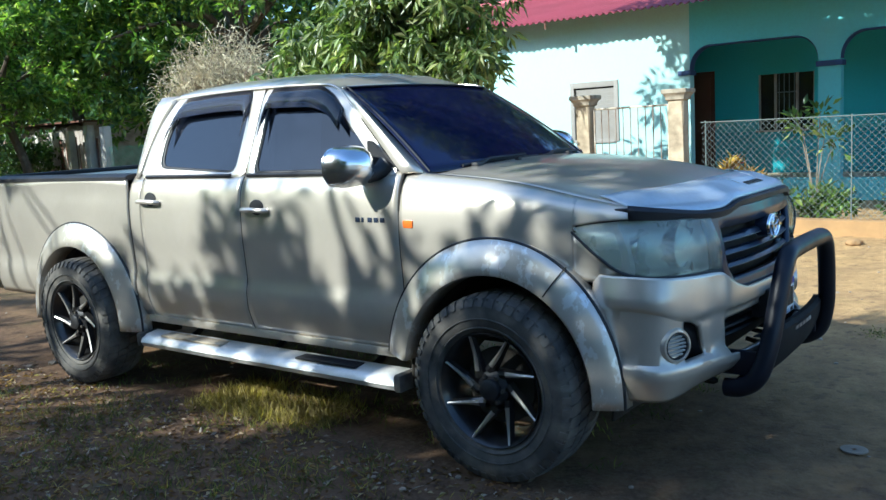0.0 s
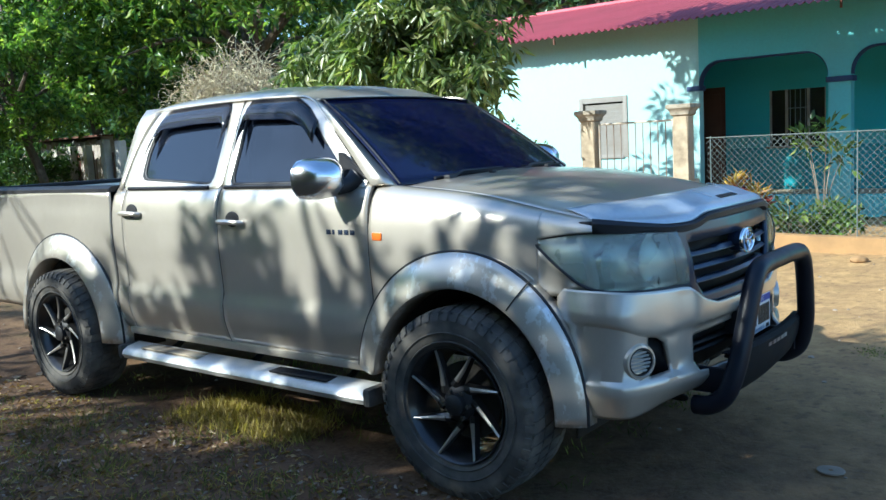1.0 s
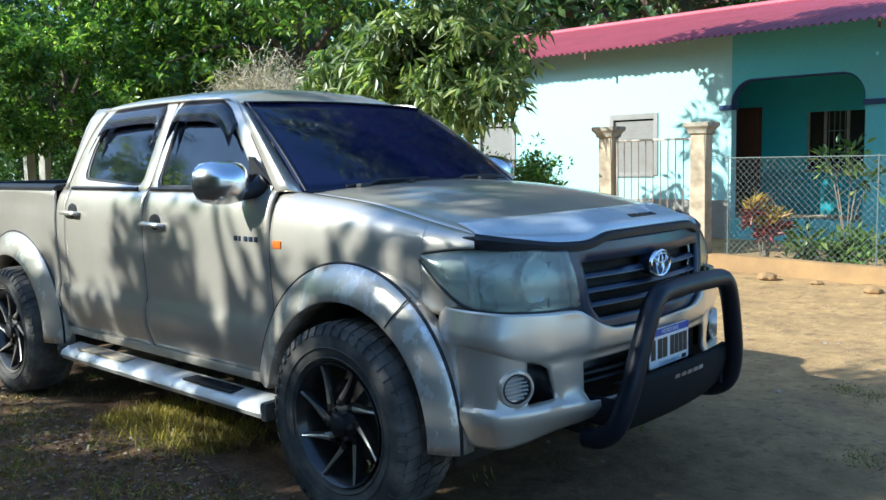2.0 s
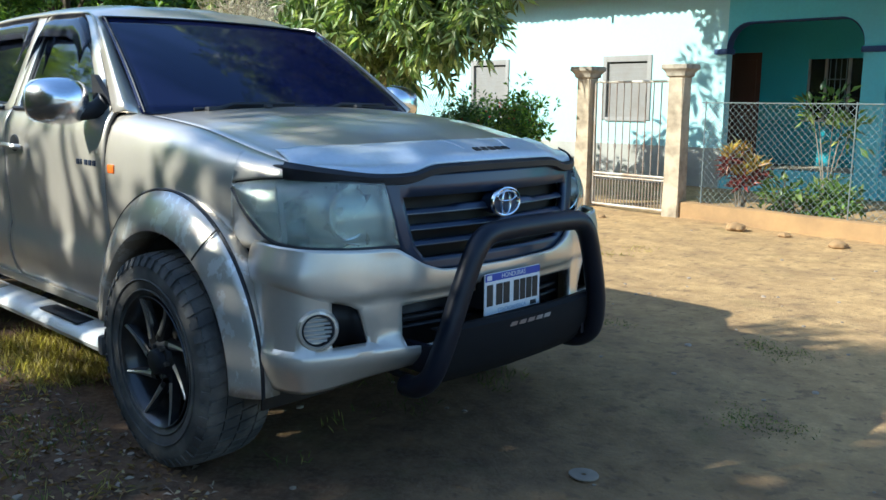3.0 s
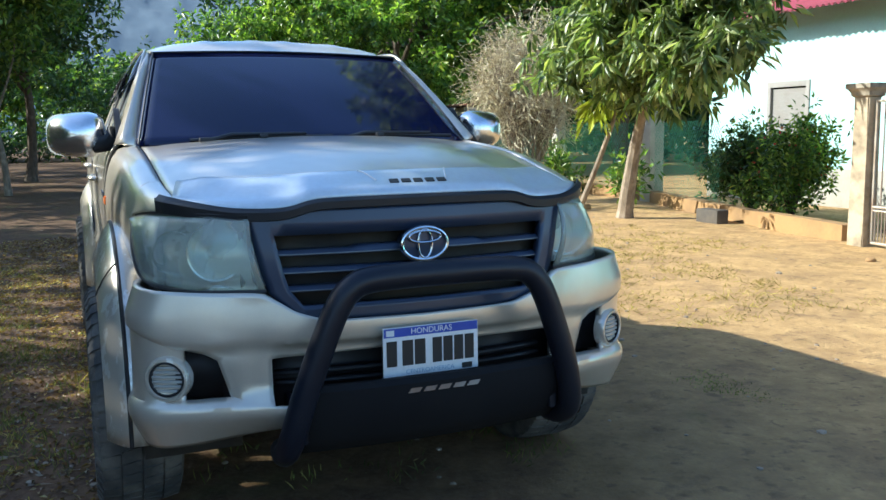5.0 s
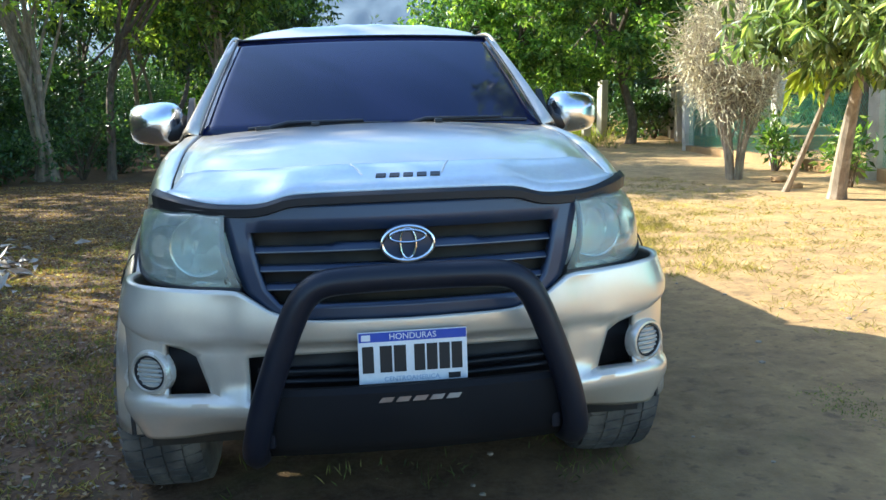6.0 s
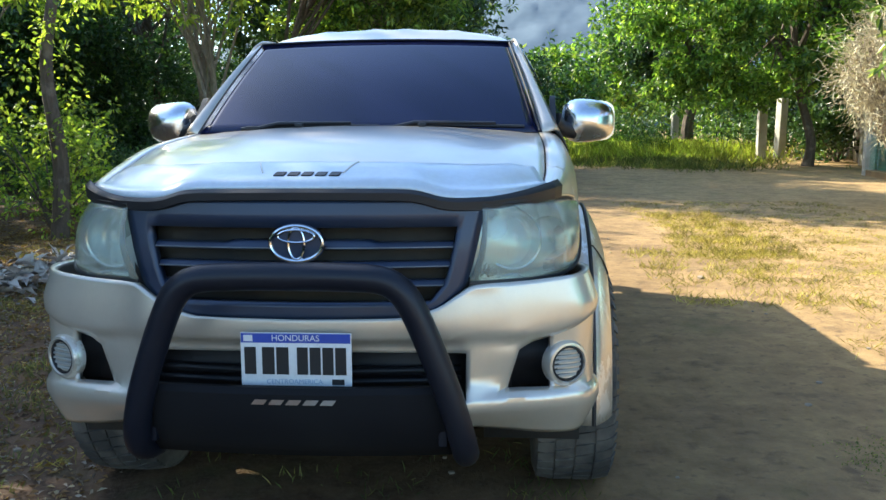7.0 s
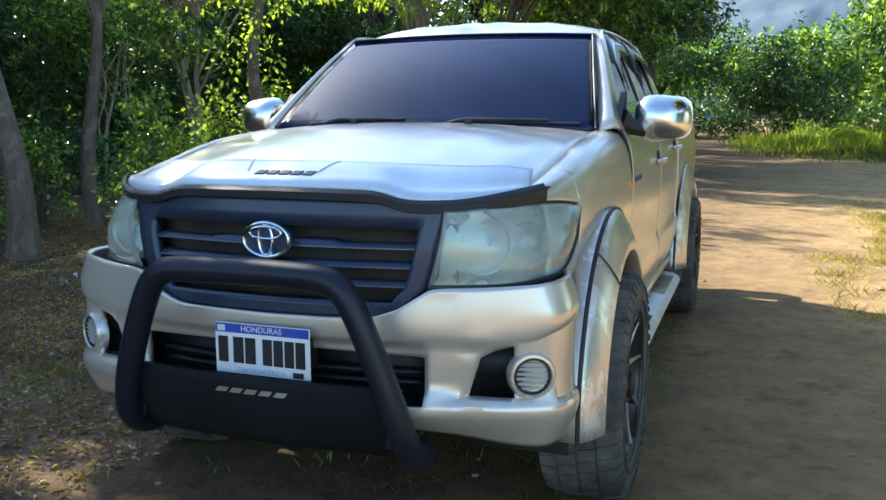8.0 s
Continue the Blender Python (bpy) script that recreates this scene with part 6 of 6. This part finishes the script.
# crowns above view shape the dapple; the last three trees are unseen additions
tree("dapple_tree", "open tree at the wood's edge whose shade dapples the truck", -5.5, -6.2, 3.2, 0.10, (-1.7, -1.0, 5.3), (2.9, 1.2, 0.75), 9, 200, (0.14, 0.075), GREEN, BARK, 347, 0.32, 0.3, wander=0.5, gap=(-1.68, -0.66, 0.66, 0.30))
tree("dapple_tree", "old tree with a thick dark trunk at the wood's edge", -3.3, -5.1, 3.0, 0.14, (-0.7, -2.1, 5.4), (2.5, 1.1, 0.75), 7, 200, (0.14, 0.075), GREEN, BARK, 331, 0.34, 0.3, wander=0.4, gap=(-1.68, -0.66, 0.66, 0.30))
tree("dapple_tree", "unseen leafy tree added to shade the parking place", 0.8, -7.9, 3.0, 0.17, (-0.9, 0.8, 5.0), (2.9, 1.2, 1.2), 40, 170, (0.17, 0.09), GREEN, BARK, 43, 0.42, 0.3, gap=(-1.68, -0.66, 0.66, 0.30))
tree("dapple_tree", "unseen slender tree added to dapple the bonnet", -0.8, -6.6, 3.0, 0.10, (-1.1, 1.4, 5.1), (1.8, 1.1, 0.6), 14, 200, (0.16, 0.085), GREEN, BARK, 311, 0.36, 0.3, bend=2.5, gap=(-1.68, -0.66, 0.66, 0.30))
tree("dapple_tree", "unseen dense tree added to shade the littered earth", -3.0, -9.4, 3.0, 0.15, (-1.3, 0.5, 4.5), (3.0, 1.5, 0.95), 60, 330, (0.16, 0.085), DEEP, BARK, 40, 0.36, 0.3, gap=(-1.68, -0.66, 0.66, 0.30))
for k, (hx, hy) in enumerate(((-9.8, -9.3), (-3.6, -7.7), (-1.2, -7.4), (1.4, -7.0))):
    tree("understorey_tree", "low leafy tree with thin stems in the shade of the wood", hx, hy, 1.8, 0.05, (0, 0, 2.75), (1.6, 0.9, 0.7), 20 if k < 2 else 26, 190, (0.12, 0.06), DEEP if k % 2 else GREEN, PALE_BARK, 44 + k, 0.36, 0.3, stems=3, limbs=8)

tree("overhanging_tree", "leafy tree whose boughs overhang the track", -17.2, -4.9, 4.0, 0.11, (1.0, 2.4, 5.7), (3.6, 1.8, 0.75), 36, 260, (0.17, 0.085), LIME, BARK, 93, 0.45, 0.3, bend=2.5)
# slender trunk wrapped in a leafy climber at the wood's edge
vine = thing("vine_clad_tree", "slender dark trunk wrapped in a sunlit leafy climber", "tree", (-6.8, -4.7, 0))
spine = smooth_path([(0, 0, -0.05), (-0.05, 0.04, 0.9), (0.06, 0.0, 2.0), (-0.1, 0.1, 3.2), (-0.25, 0.0, 4.6)], 6)
tube("trunk", spine, [0.11 - 0.003 * i for i in range(len(spine))], BARK, vine, 9)
rg = np.random.default_rng(92)
np.random.seed(92)
vc = []
for k in range(20):
    q = spine[min(len(spine) - 1, int(rg.uniform(1, len(spine)) ** 0.98))]
    a = rg.uniform(0, 6.28)
    r = rg.uniform(0.08, 0.42) * (1.2 if q.z < 0.9 else 1.0)
    vc.append((q.x + r * math.cos(a), q.y + r * math.sin(a), max(0.12, q.z + rg.uniform(-0.15, 0.15))))
vc = np.repeat(np.array(vc), 24, axis=0)
o = rg.normal(size=vc.shape) * 0.10
leaf_mesh("climber", vc + o, o + np.array([0, 0, -0.05]), 0.075, 0.045, LIME, vine, "bright yellow-green climber leaves", 0.25, "stuff")

# the wood goes on behind
rg = np.random.default_rng(77)
np.random.seed(77)
n_c, per = 800, 80
cx = rg.uniform(-62, 14, n_c)
cc = np.stack([cx, -17.5 - rg.uniform(0, 5, n_c) + 0.12 * (cx + 20), rg.uniform(0.3, 9.5, n_c)], axis=1)
cc2 = np.stack([rg.uniform(-85, -64, 260), rg.uniform(-40, 60, 260), rg.uniform(0.5, 5.0, 260)], axis=1)
cc3 = np.stack([rg.uniform(-62, -6, 420), rg.uniform(21, 28, 420), rg.uniform(0.3, 9.0, 420)], axis=1)
cc = np.repeat(np.concatenate([cc, cc2, cc3]), per, axis=0)
o = rg.normal(size=cc.shape) * np.array([0.95, 0.95, 0.75])
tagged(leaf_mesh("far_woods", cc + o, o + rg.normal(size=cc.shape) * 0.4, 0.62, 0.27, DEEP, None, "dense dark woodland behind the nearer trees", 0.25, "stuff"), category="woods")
# dark leaf filler added under the wood, closing bright gaps with painted shade
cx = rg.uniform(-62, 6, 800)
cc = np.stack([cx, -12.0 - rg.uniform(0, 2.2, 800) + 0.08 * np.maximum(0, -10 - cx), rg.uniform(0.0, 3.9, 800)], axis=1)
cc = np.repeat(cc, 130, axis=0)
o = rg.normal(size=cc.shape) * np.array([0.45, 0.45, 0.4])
tagged(leaf_mesh("thicket", cc + o, o + rg.normal(size=cc.shape) * 0.3, 0.2, 0.09, DEEP, None, "dark leaf filler under the wood, shade in its colour", 0.25, "stuff"), category="thicket")


def bush(name, label, x, y, r, h, n, leaf, mat, seed, category="bush", stem=0.02):
    rg = np.random.default_rng(seed)
    np.random.seed(seed)
    b = thing(name, label, category, (x, y, ground_z(x, y)))
    bm = bmesh.new()
    cl = []
    for k in range(14):
        a = rg.uniform(0, 6.28)
        q = rg.uniform(0.1, 0.9)
        tip = (r * q * math.cos(a), r * q * math.sin(a), h * rg.uniform(0.3, 0.95) * (1 - 0.35 * q * q))
        cl.append(tip)
        add_tube(bm, smooth_path([(0.03 * math.cos(a), 0.03 * math.sin(a), -0.04), (tip[0] * 0.4, tip[1] * 0.4, tip[2] * 0.5), tip], 3), [stem * (1 - 0.12 * i) for i in range(7)], 5)
    part("woody_base", bm, BARK, b)
    tufts = max(14, n // 9)
    tc = np.array(cl)[rg.integers(0, 14, tufts)] + rg.normal(size=(tufts, 3)) * np.array([r * 0.24, r * 0.24, h * 0.13])
    o = rg.normal(size=(tufts * 9, 3))
    o *= leaf[0] * 0.7 / (np.linalg.norm(o, axis=1, keepdims=True) + 1e-6)
    cc = np.repeat(tc, 9, axis=0) + o
    cc[:, 2] = np.maximum(cc[:, 2], 0.03)
    leaf_mesh("foliage", cc, o / leaf[0] + rg.normal(size=cc.shape) * 0.3 + np.array([0, 0, 0.1]), leaf[0], leaf[1], mat, b, "", 0.25, "stuff")
    return b


def croton(x, y):
    rg = np.random.default_rng(51)
    np.random.seed(51)
    b = thing("croton", "croton with red lower and yellow upper leaves on bare stems", "shrub", (x, y, ground_z(x, y)))
    bm = bmesh.new()
    tips = []
    for k in range(9):
        a = k * 0.7 + rg.uniform(-0.2, 0.2)
        r, h = rg.uniform(0.08, 0.27), rg.uniform(0.52, 0.86)
        tips.append((r * math.cos(a), r * math.sin(a), h))
        add_tube(bm, smooth_path([(0.03 * math.cos(a), 0.03 * math.sin(a), -0.03), (0.4 * r * math.cos(a), 0.4 * r * math.sin(a), 0.3), tips[-1]], 3), [0.012 - 0.0012 * i for i in range(7)], 5)
    part("stems", bm, PALE_BARK, b)
    red = leaf_mat("croton_red", (0.16, 0.02, 0.03), (0.32, 0.06, 0.05), (0.42, 0.15, 0.05), 0.2, 0.4, 0.15)
    yellow = leaf_mat("croton_yellow", (0.36, 0.16, 0.03), (0.58, 0.40, 0.06), (0.70, 0.55, 0.12), 0.35, 0.4, 0.25)
    for name, label, n, up, drop, mat in (("lower_leaves", "dark red leaves", 44, 0.15, 0.07, red), ("upper_leaves", "yellow leaves", 26, 1.0, -0.02, yellow)):
        c = np.repeat(np.array(tips), n, axis=0) - np.array([0, 0, 1.0]) * rg.uniform(0, 0.10, (9 * n, 1)) - np.array([0, 0, drop])
        v = rg.normal(size=(9 * n, 3)) * np.array([1, 1, 0.35])
        v /= np.linalg.norm(v, axis=1, keepdims=True)
        leaf_mesh(name, c, v + np.array([0, 0, up]), 0.16, 0.036, mat, b, label, 0.25, "stuff")


croton(-1.75, 7.30)
bush("garden_shrub", "pale leafy garden shrub behind the wire mesh", -0.75, 7.3, 0.34, 0.42, 520, (0.11, 0.045), GREEN, 52)
tall = thing("garden_shrub", "tall thin garden shrub with leaves at its top", "shrub", (-0.95, 7.75, ground_z(-0.95, 7.75)))
bm = bmesh.new()
rg = np.random.default_rng(53)
np.random.seed(53)
tc = []
for k in range(5):
    a = k * 1.3
    tip = (0.22 * math.cos(a), 0.22 * math.sin(a), 1.0 + 0.09 * k)
    tc.append(tip)
    add_tube(bm, smooth_path([(0.02 * math.cos(a), 0.02 * math.sin(a), -0.03), (0.06 * math.cos(a), 0.06 * math.sin(a), 0.5), tip], 3), [0.012 - 0.0013 * i for i in range(7)], 5)
part("woody_base", bm, PALE_BARK, tall)
tc = np.repeat(np.array(tc), 26, axis=0)
o = rg.normal(size=tc.shape) * np.array([0.08, 0.08, 0.07])
leaf_mesh("foliage", tc + o, o + np.array([0, 0, 0.02]), 0.15, 0.055, GREEN, tall, "", 0.25, "stuff")
bush("garden_shrub", "broad-leaved garden shrub behind the wire mesh", -1.15, 7.1, 0.2, 0.5, 120, (0.14, 0.06), GREEN, 63)
bush("garden_shrub", "leafy garden shrub behind the wire mesh", 0.3, 7.4, 0.45, 0.38, 700, (0.10, 0.04), DEEP, 54)
bush("garden_shrub", "dark leafy garden shrub behind the wire mesh", 1.2, 7.5, 0.5, 0.6, 900, (0.10, 0.04), DEEP, 59)
for k, (x, y, r, h) in enumerate(((-6.2, 8.4, 0.62, 1.4), (-7.3, 8.7, 0.7, 1.2))):
    sh = bush("flowering_shrub", "dark green shrub with small red flowers beside the wall", x, y, r, h, 5600, (0.09, 0.042), DEEP if k else GREEN, 55 + k)
    rg = np.random.default_rng(56 + k)
    v = rg.normal(size=(60, 3))
    v /= np.linalg.norm(v, axis=1, keepdims=True)
    leaf_mesh("flowers", np.array([0, 0, h * 0.62]) + v * np.array([r * 0.8, r * 0.8, h * 0.3]), v, 0.05, 0.04, leaf_mat("red_petal", (0.4, 0.02, 0.04), (0.55, 0.05, 0.08), (0.6, 0.15, 0.15), 0.2), sh, "small red flowers", 0.3, "stuff")
bush("fence_shrub", "leafy shrub against the green mesh", -8.9, 7.6, 0.4, 1.0, 360, (0.15, 0.05), GREEN, 57)
bush("fence_shrub", "leafy shrub against the green mesh", -12.4, 8.3, 0.5, 1.2, 420, (0.16, 0.06), GREEN, 58)
rg = random.Random(9)
for k in range(24):
    x = -6.5 - 1.35 * k + rg.uniform(-0.8, 0.8)
    y = -9.0 - rg.uniform(0, 2.6) + (1.4 if x < -14 else 0)
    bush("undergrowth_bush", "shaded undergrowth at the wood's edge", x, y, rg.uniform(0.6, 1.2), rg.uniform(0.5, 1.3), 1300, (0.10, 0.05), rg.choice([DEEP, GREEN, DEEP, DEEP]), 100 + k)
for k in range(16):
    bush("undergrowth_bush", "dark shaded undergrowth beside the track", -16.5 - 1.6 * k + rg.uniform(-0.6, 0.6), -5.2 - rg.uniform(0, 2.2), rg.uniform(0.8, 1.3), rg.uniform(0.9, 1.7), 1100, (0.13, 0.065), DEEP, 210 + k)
for k in range(12):
    bush("verge_bush", "leafy bush at the end of the track", -44 - rg.uniform(0, 6), -12 + k * 2.4, rg.uniform(1.2, 2.2), rg.uniform(1.3, 2.4), 700, (0.26, 0.12), rg.choice([GREEN, DEEP, DEEP]), 140 + k)
bush("round_bush", "dark rounded bush beside the end of the track", -41.5, 1.9, 2.5, 4.6, 5200, (0.24, 0.11), DEEP, 65)
for k, (x, y, r, h) in enumerate(((-30.5, 10.9, 1.4, 2.0), (-28.6, 11.6, 1.2, 1.8), (-33.0, 10.2, 1.5, 2.2), (-26.5, 11.4, 1.1, 1.7))):
    bush("fence_thicket", "dark leafy bush filling the fence line", x, y, r, h, 1500, (0.2, 0.1), DEEP, 190 + k)
for k, (x, y, h) in enumerate(((-29.5, 6.0, 1.0), (-31.5, 4.2, 0.9), (-34.0, 5.4, 1.3), (-36.0, 3.4, 1.0), (-38.5, 5.0, 1.4))):
    bush("verge_shrub", "bright green shrub in the verge grass", x, y, 0.9, h, 700, (0.13, 0.06), LIME if k % 2 else GREEN, 170 + k)
bush("young_tree_shoot", "sunlit leafy shoots at the wood's edge", -4.9, -4.9, 0.5, 1.6, 1500, (0.075, 0.04), GREEN, 61)
bush("young_tree_shoot", "sunlit leafy shoots at the wood's edge", -7.3, -5.0, 0.8, 1.7, 2600, (0.075, 0.04), LIME, 62)
for k, (x, y, h) in enumerate(((-6.3, -6.0, 0.8), (-7.6, -6.5, 1.1), (-9.6, -6.3, 0.7), (-5.4, -6.9, 1.3), (-3.6, -6.4, 0.7))):
    bush("lit_shrub", "low leafy shrub catching sun at the wood's edge", x, y, 0.55, h, 1300, (0.075, 0.04), LIME if k == 1 else GREEN, 180 + k)


# ---- grass, fallen leaves and stones ----
def blades(name, label, boxes, n, length, width, mat, seed, lean=0.5, soft=False):
    rg = np.random.default_rng(seed)
    np.random.seed(seed)
    pts = []
    for x0, y0, x1, y1, share in boxes:
        m = int(n * share)
        tuft = np.stack([rg.uniform(x0, x1, m // 12 + 1), rg.uniform(y0, y1, m // 12 + 1)], axis=1)
        if soft:
            tuft = np.array([(x0 + x1) / 2, (y0 + y1) / 2]) + rg.normal(size=tuft.shape) * np.array([x1 - x0, y1 - y0]) * 0.27
        p = np.repeat(tuft, 12, axis=0)[:m] + rg.normal(size=(m, 2)) * (0.25 if soft else 0.055)
        pts.append(p)
    p = np.concatenate(pts)
    c = np.array([(a, b, ground_z(a, b) - 0.004) for a, b in p])
    d = rg.normal(size=(len(c), 3)) * lean
    d[:, 2] = rg.uniform(0.5, 1.2, len(c))
    ob = leaf_mesh(name, c, d, length, width, mat, None, label, 0.3, "stuff")
    return tagged(ob, category="grass")


blades("grass_tufts", "thin green grass tufts on shaded earth", [(-1.95, -1.0, -1.0, -0.6, 0.015), (-6.5, -4.6, 1.4, -1.2, 0.4), (-3.0, -2.0, -0.6, -1.0, 0.08), (-1.0, -2.6, 2.2, -0.9, 0.12), (-3.2, -1.1, 0.3, 0.9, 0.11)], 14000, 0.05, 0.0045, GRASS, 71)
blades("dry_grass", "straw-coloured dry grass on bare earth", [(-6.5, -4.6, 1.0, -1.1, 0.22), (-9.0, 2.6, -1.2, 4.6, 0.2), (-12.0, 2.4, -4.0, 6.0, 0.3)], 26000, 0.06, 0.004, DRYGRASS, 72, 1.2)
blades("weed_tufts", "low green weeds in patches on the packed earth", [(1.2, 1.0, 1.5, 1.2, 0.16), (1.9, 1.7, 2.25, 1.95, 0.18), (0.75, 2.1, 1.1, 2.3, 0.16), (1.6, 2.5, 1.9, 2.75, 0.16), (-0.4, 1.9, 0.1, 2.15, 0.16), (1.5, -0.35, 1.75, -0.15, 0.18)], 2200, 0.02, 0.005, GRASS, 76, 0.9)
blades("sunlit_grass_patch", "sunlit grass patch beside the truck", [(-2.1, -0.86, -1.15, -0.42, 1.0)], 2600, 0.075, 0.005, DRYGRASS, 73)
# one verge in two colours: bright blades for its sunlit part, darker for its shaded front
blades("verge_grass", "verge grass along the track, sunlight in its bright green", [(-40, 2.2, -28.5, 9.6, 0.7), (-46, 3.0, -38, 9.0, 0.3)], 34000, 0.58, 0.026, leaf_mat("sunlit_verge_blade", (0.22, 0.27, 0.04), (0.40, 0.44, 0.08), (0.60, 0.55, 0.15), 0.3, 0.6, 0.5), 74, 0.45, True)
blades("shaded_verge_grass", "low grass where the verge meets the track, shade in its darker green", [(-30, 2.6, -24.5, 8.4, 0.65), (-26, 4.5, -21.5, 8.0, 0.35)], 15000, 0.24, 0.02, GRASS, 77, 0.6, True)
blades("straw_clumps", "clumps of straw grass on the sandy track", [(-7.0, 2.4, -5.4, 3.6, 0.35), (-6.0, 1.8, -3.0, 3.2, 0.3), (-10, 2.6, -7, 3.6, 0.35)], 6000, 0.085, 0.005, DRYGRASS, 75, 0.8)
rg = np.random.default_rng(81)
n = 70000
px = np.concatenate([rg.uniform(-9, 2.2, n // 2), rg.uniform(-16, 2.5, n // 2)])
py = np.concatenate([rg.uniform(-5.5, -0.9, n // 2), rg.uniform(-7.5, -2.6, n // 2)])
c = np.array([(a, b, ground_z(a, b) + 0.006) for a, b in zip(px, py)])
d = rg.normal(size=(n, 3)) * np.array([1, 1, 0.12])
tagged(leaf_mesh("fallen_leaves", c, d, 0.036, 0.016, LITTER, None, "dry brown fallen leaves on the earth", 0.3, "stuff"), category="leaves")
n = 5000
px, py = rg.uniform(-6, 2.6, n), rg.uniform(-5.0, -0.85, n)
c = np.array([(a, b, ground_z(a, b) + 0.005) for a, b in zip(px, py)])
tagged(leaf_mesh("leaf_fragments", c, rg.normal(size=(n, 3)) * np.array([1, 1, 0.2]), 0.034, 0.013, PALE_LITTER, None, "pale dry leaf fragments scattered on the earth", 0.4, "stuff"), category="leaves")
n = 800
px, py = rg.uniform(-6, 2.6, n), rg.uniform(-5.0, -0.85, n)
c = np.array([(a, b, ground_z(a, b) + 0.006) for a, b in zip(px, py)])
tagged(leaf_mesh("fallen_twigs", c, rg.normal(size=(n, 3)) * np.array([1, 1, 0.06]), 0.12, 0.0045, PALE_LITTER, None, "thin dry twigs lying on the earth", 0.5, "stuff"), category="twigs")
n = 520
c = np.stack([-4.2 + rg.normal(size=n) * 0.75, -3.45 + rg.normal(size=n) * 0.28, rg.uniform(0.0, 0.10, n)], axis=1)
tagged(leaf_mesh("raked_leaf_heap", c, rg.normal(size=(n, 3)) * np.array([1, 1, 0.35]), 0.17, 0.055, HUSK, None, "heap of bleached dry leaves and husks", 0.4, "stuff"), category="leaves")
rg = random.Random(12)
bm = bmesh.new()
for k in range(240):
    x, y = rg.uniform(-8, 3.2), rg.choice([rg.uniform(2.2, 6.2), rg.uniform(-2.5, 2.5), rg.uniform(-3.5, 4)])
    r = rg.uniform(0.006, 0.018) if rg.random() < 0.93 else rg.uniform(0.02, 0.04)
    vs = bmesh.ops.create_icosphere(bm, subdivisions=1, radius=r)["verts"]
    for v in vs:
        v.co = Vector((v.co.x * rg.uniform(0.8, 1.3), v.co.y * rg.uniform(0.8, 1.3), v.co.z * 0.55)) + Vector((x, y, ground_z(x, y) + r * 0.2))
ob = part("pebbles", bm, STONE, None, "small grey pebbles on the earth")
tagged(ob, category="stones", kind="stuff")


def rock(x, y, r, seed, label):
    rg = random.Random(seed)
    bm = bmesh.new()
    bmesh.ops.create_icosphere(bm, subdivisions=3, radius=r)
    for v in bm.verts:
        v.co *= 1 + 0.28 * noise.noise(v.co * (1.6 / r) + Vector((seed, 0, 0)))
        v.co.z *= 0.5
    ob = part("stone", bm, TAN_WALL, None, label)
    ob.location = (x, y, ground_z(x, y) + r * 0.3)
    return tagged(ob, label, "stone", "stones by the wall")


for k, (x, y, r) in enumerate(((-1.3, 6.3, 0.10), (-0.75, 6.25, 0.06), (-2.9, 6.2, 0.05), (-0.1, 5.9, 0.08), (0.6, 5.6, 0.05), (-9.2, 6.9, 0.12), (-10.2, 7.2, 0.14))):
    rock(x, y, r, k + 1, "brown stone on sandy earth by the wall")
bl = thing("concrete_block", "broken dark concrete block beside the low wall", "block", (-6.4, 7.2, 0))
box("block", (-0.22, -0.1, -0.03), (0.22, 0.1, 0.19), DARK_STONE, bl, 0.02)
bm = bmesh.new()
rows = [[(1.15 + r * math.cos(a), 0.12 + r * 0.92 * math.sin(a), 0.004 + z) for a in (2 * math.pi * k / 24 for k in range(24))] for r, z in ((0.056, 0.0), (0.055, 0.005), (0.048, 0.007), (0.01, 0.004))]
add_grid(bm, rows, close=True)
lid = part("tin_lid", bm, STONE, None, "flattened pale tin lid lying on the earth")
tagged(lid, category="lid")
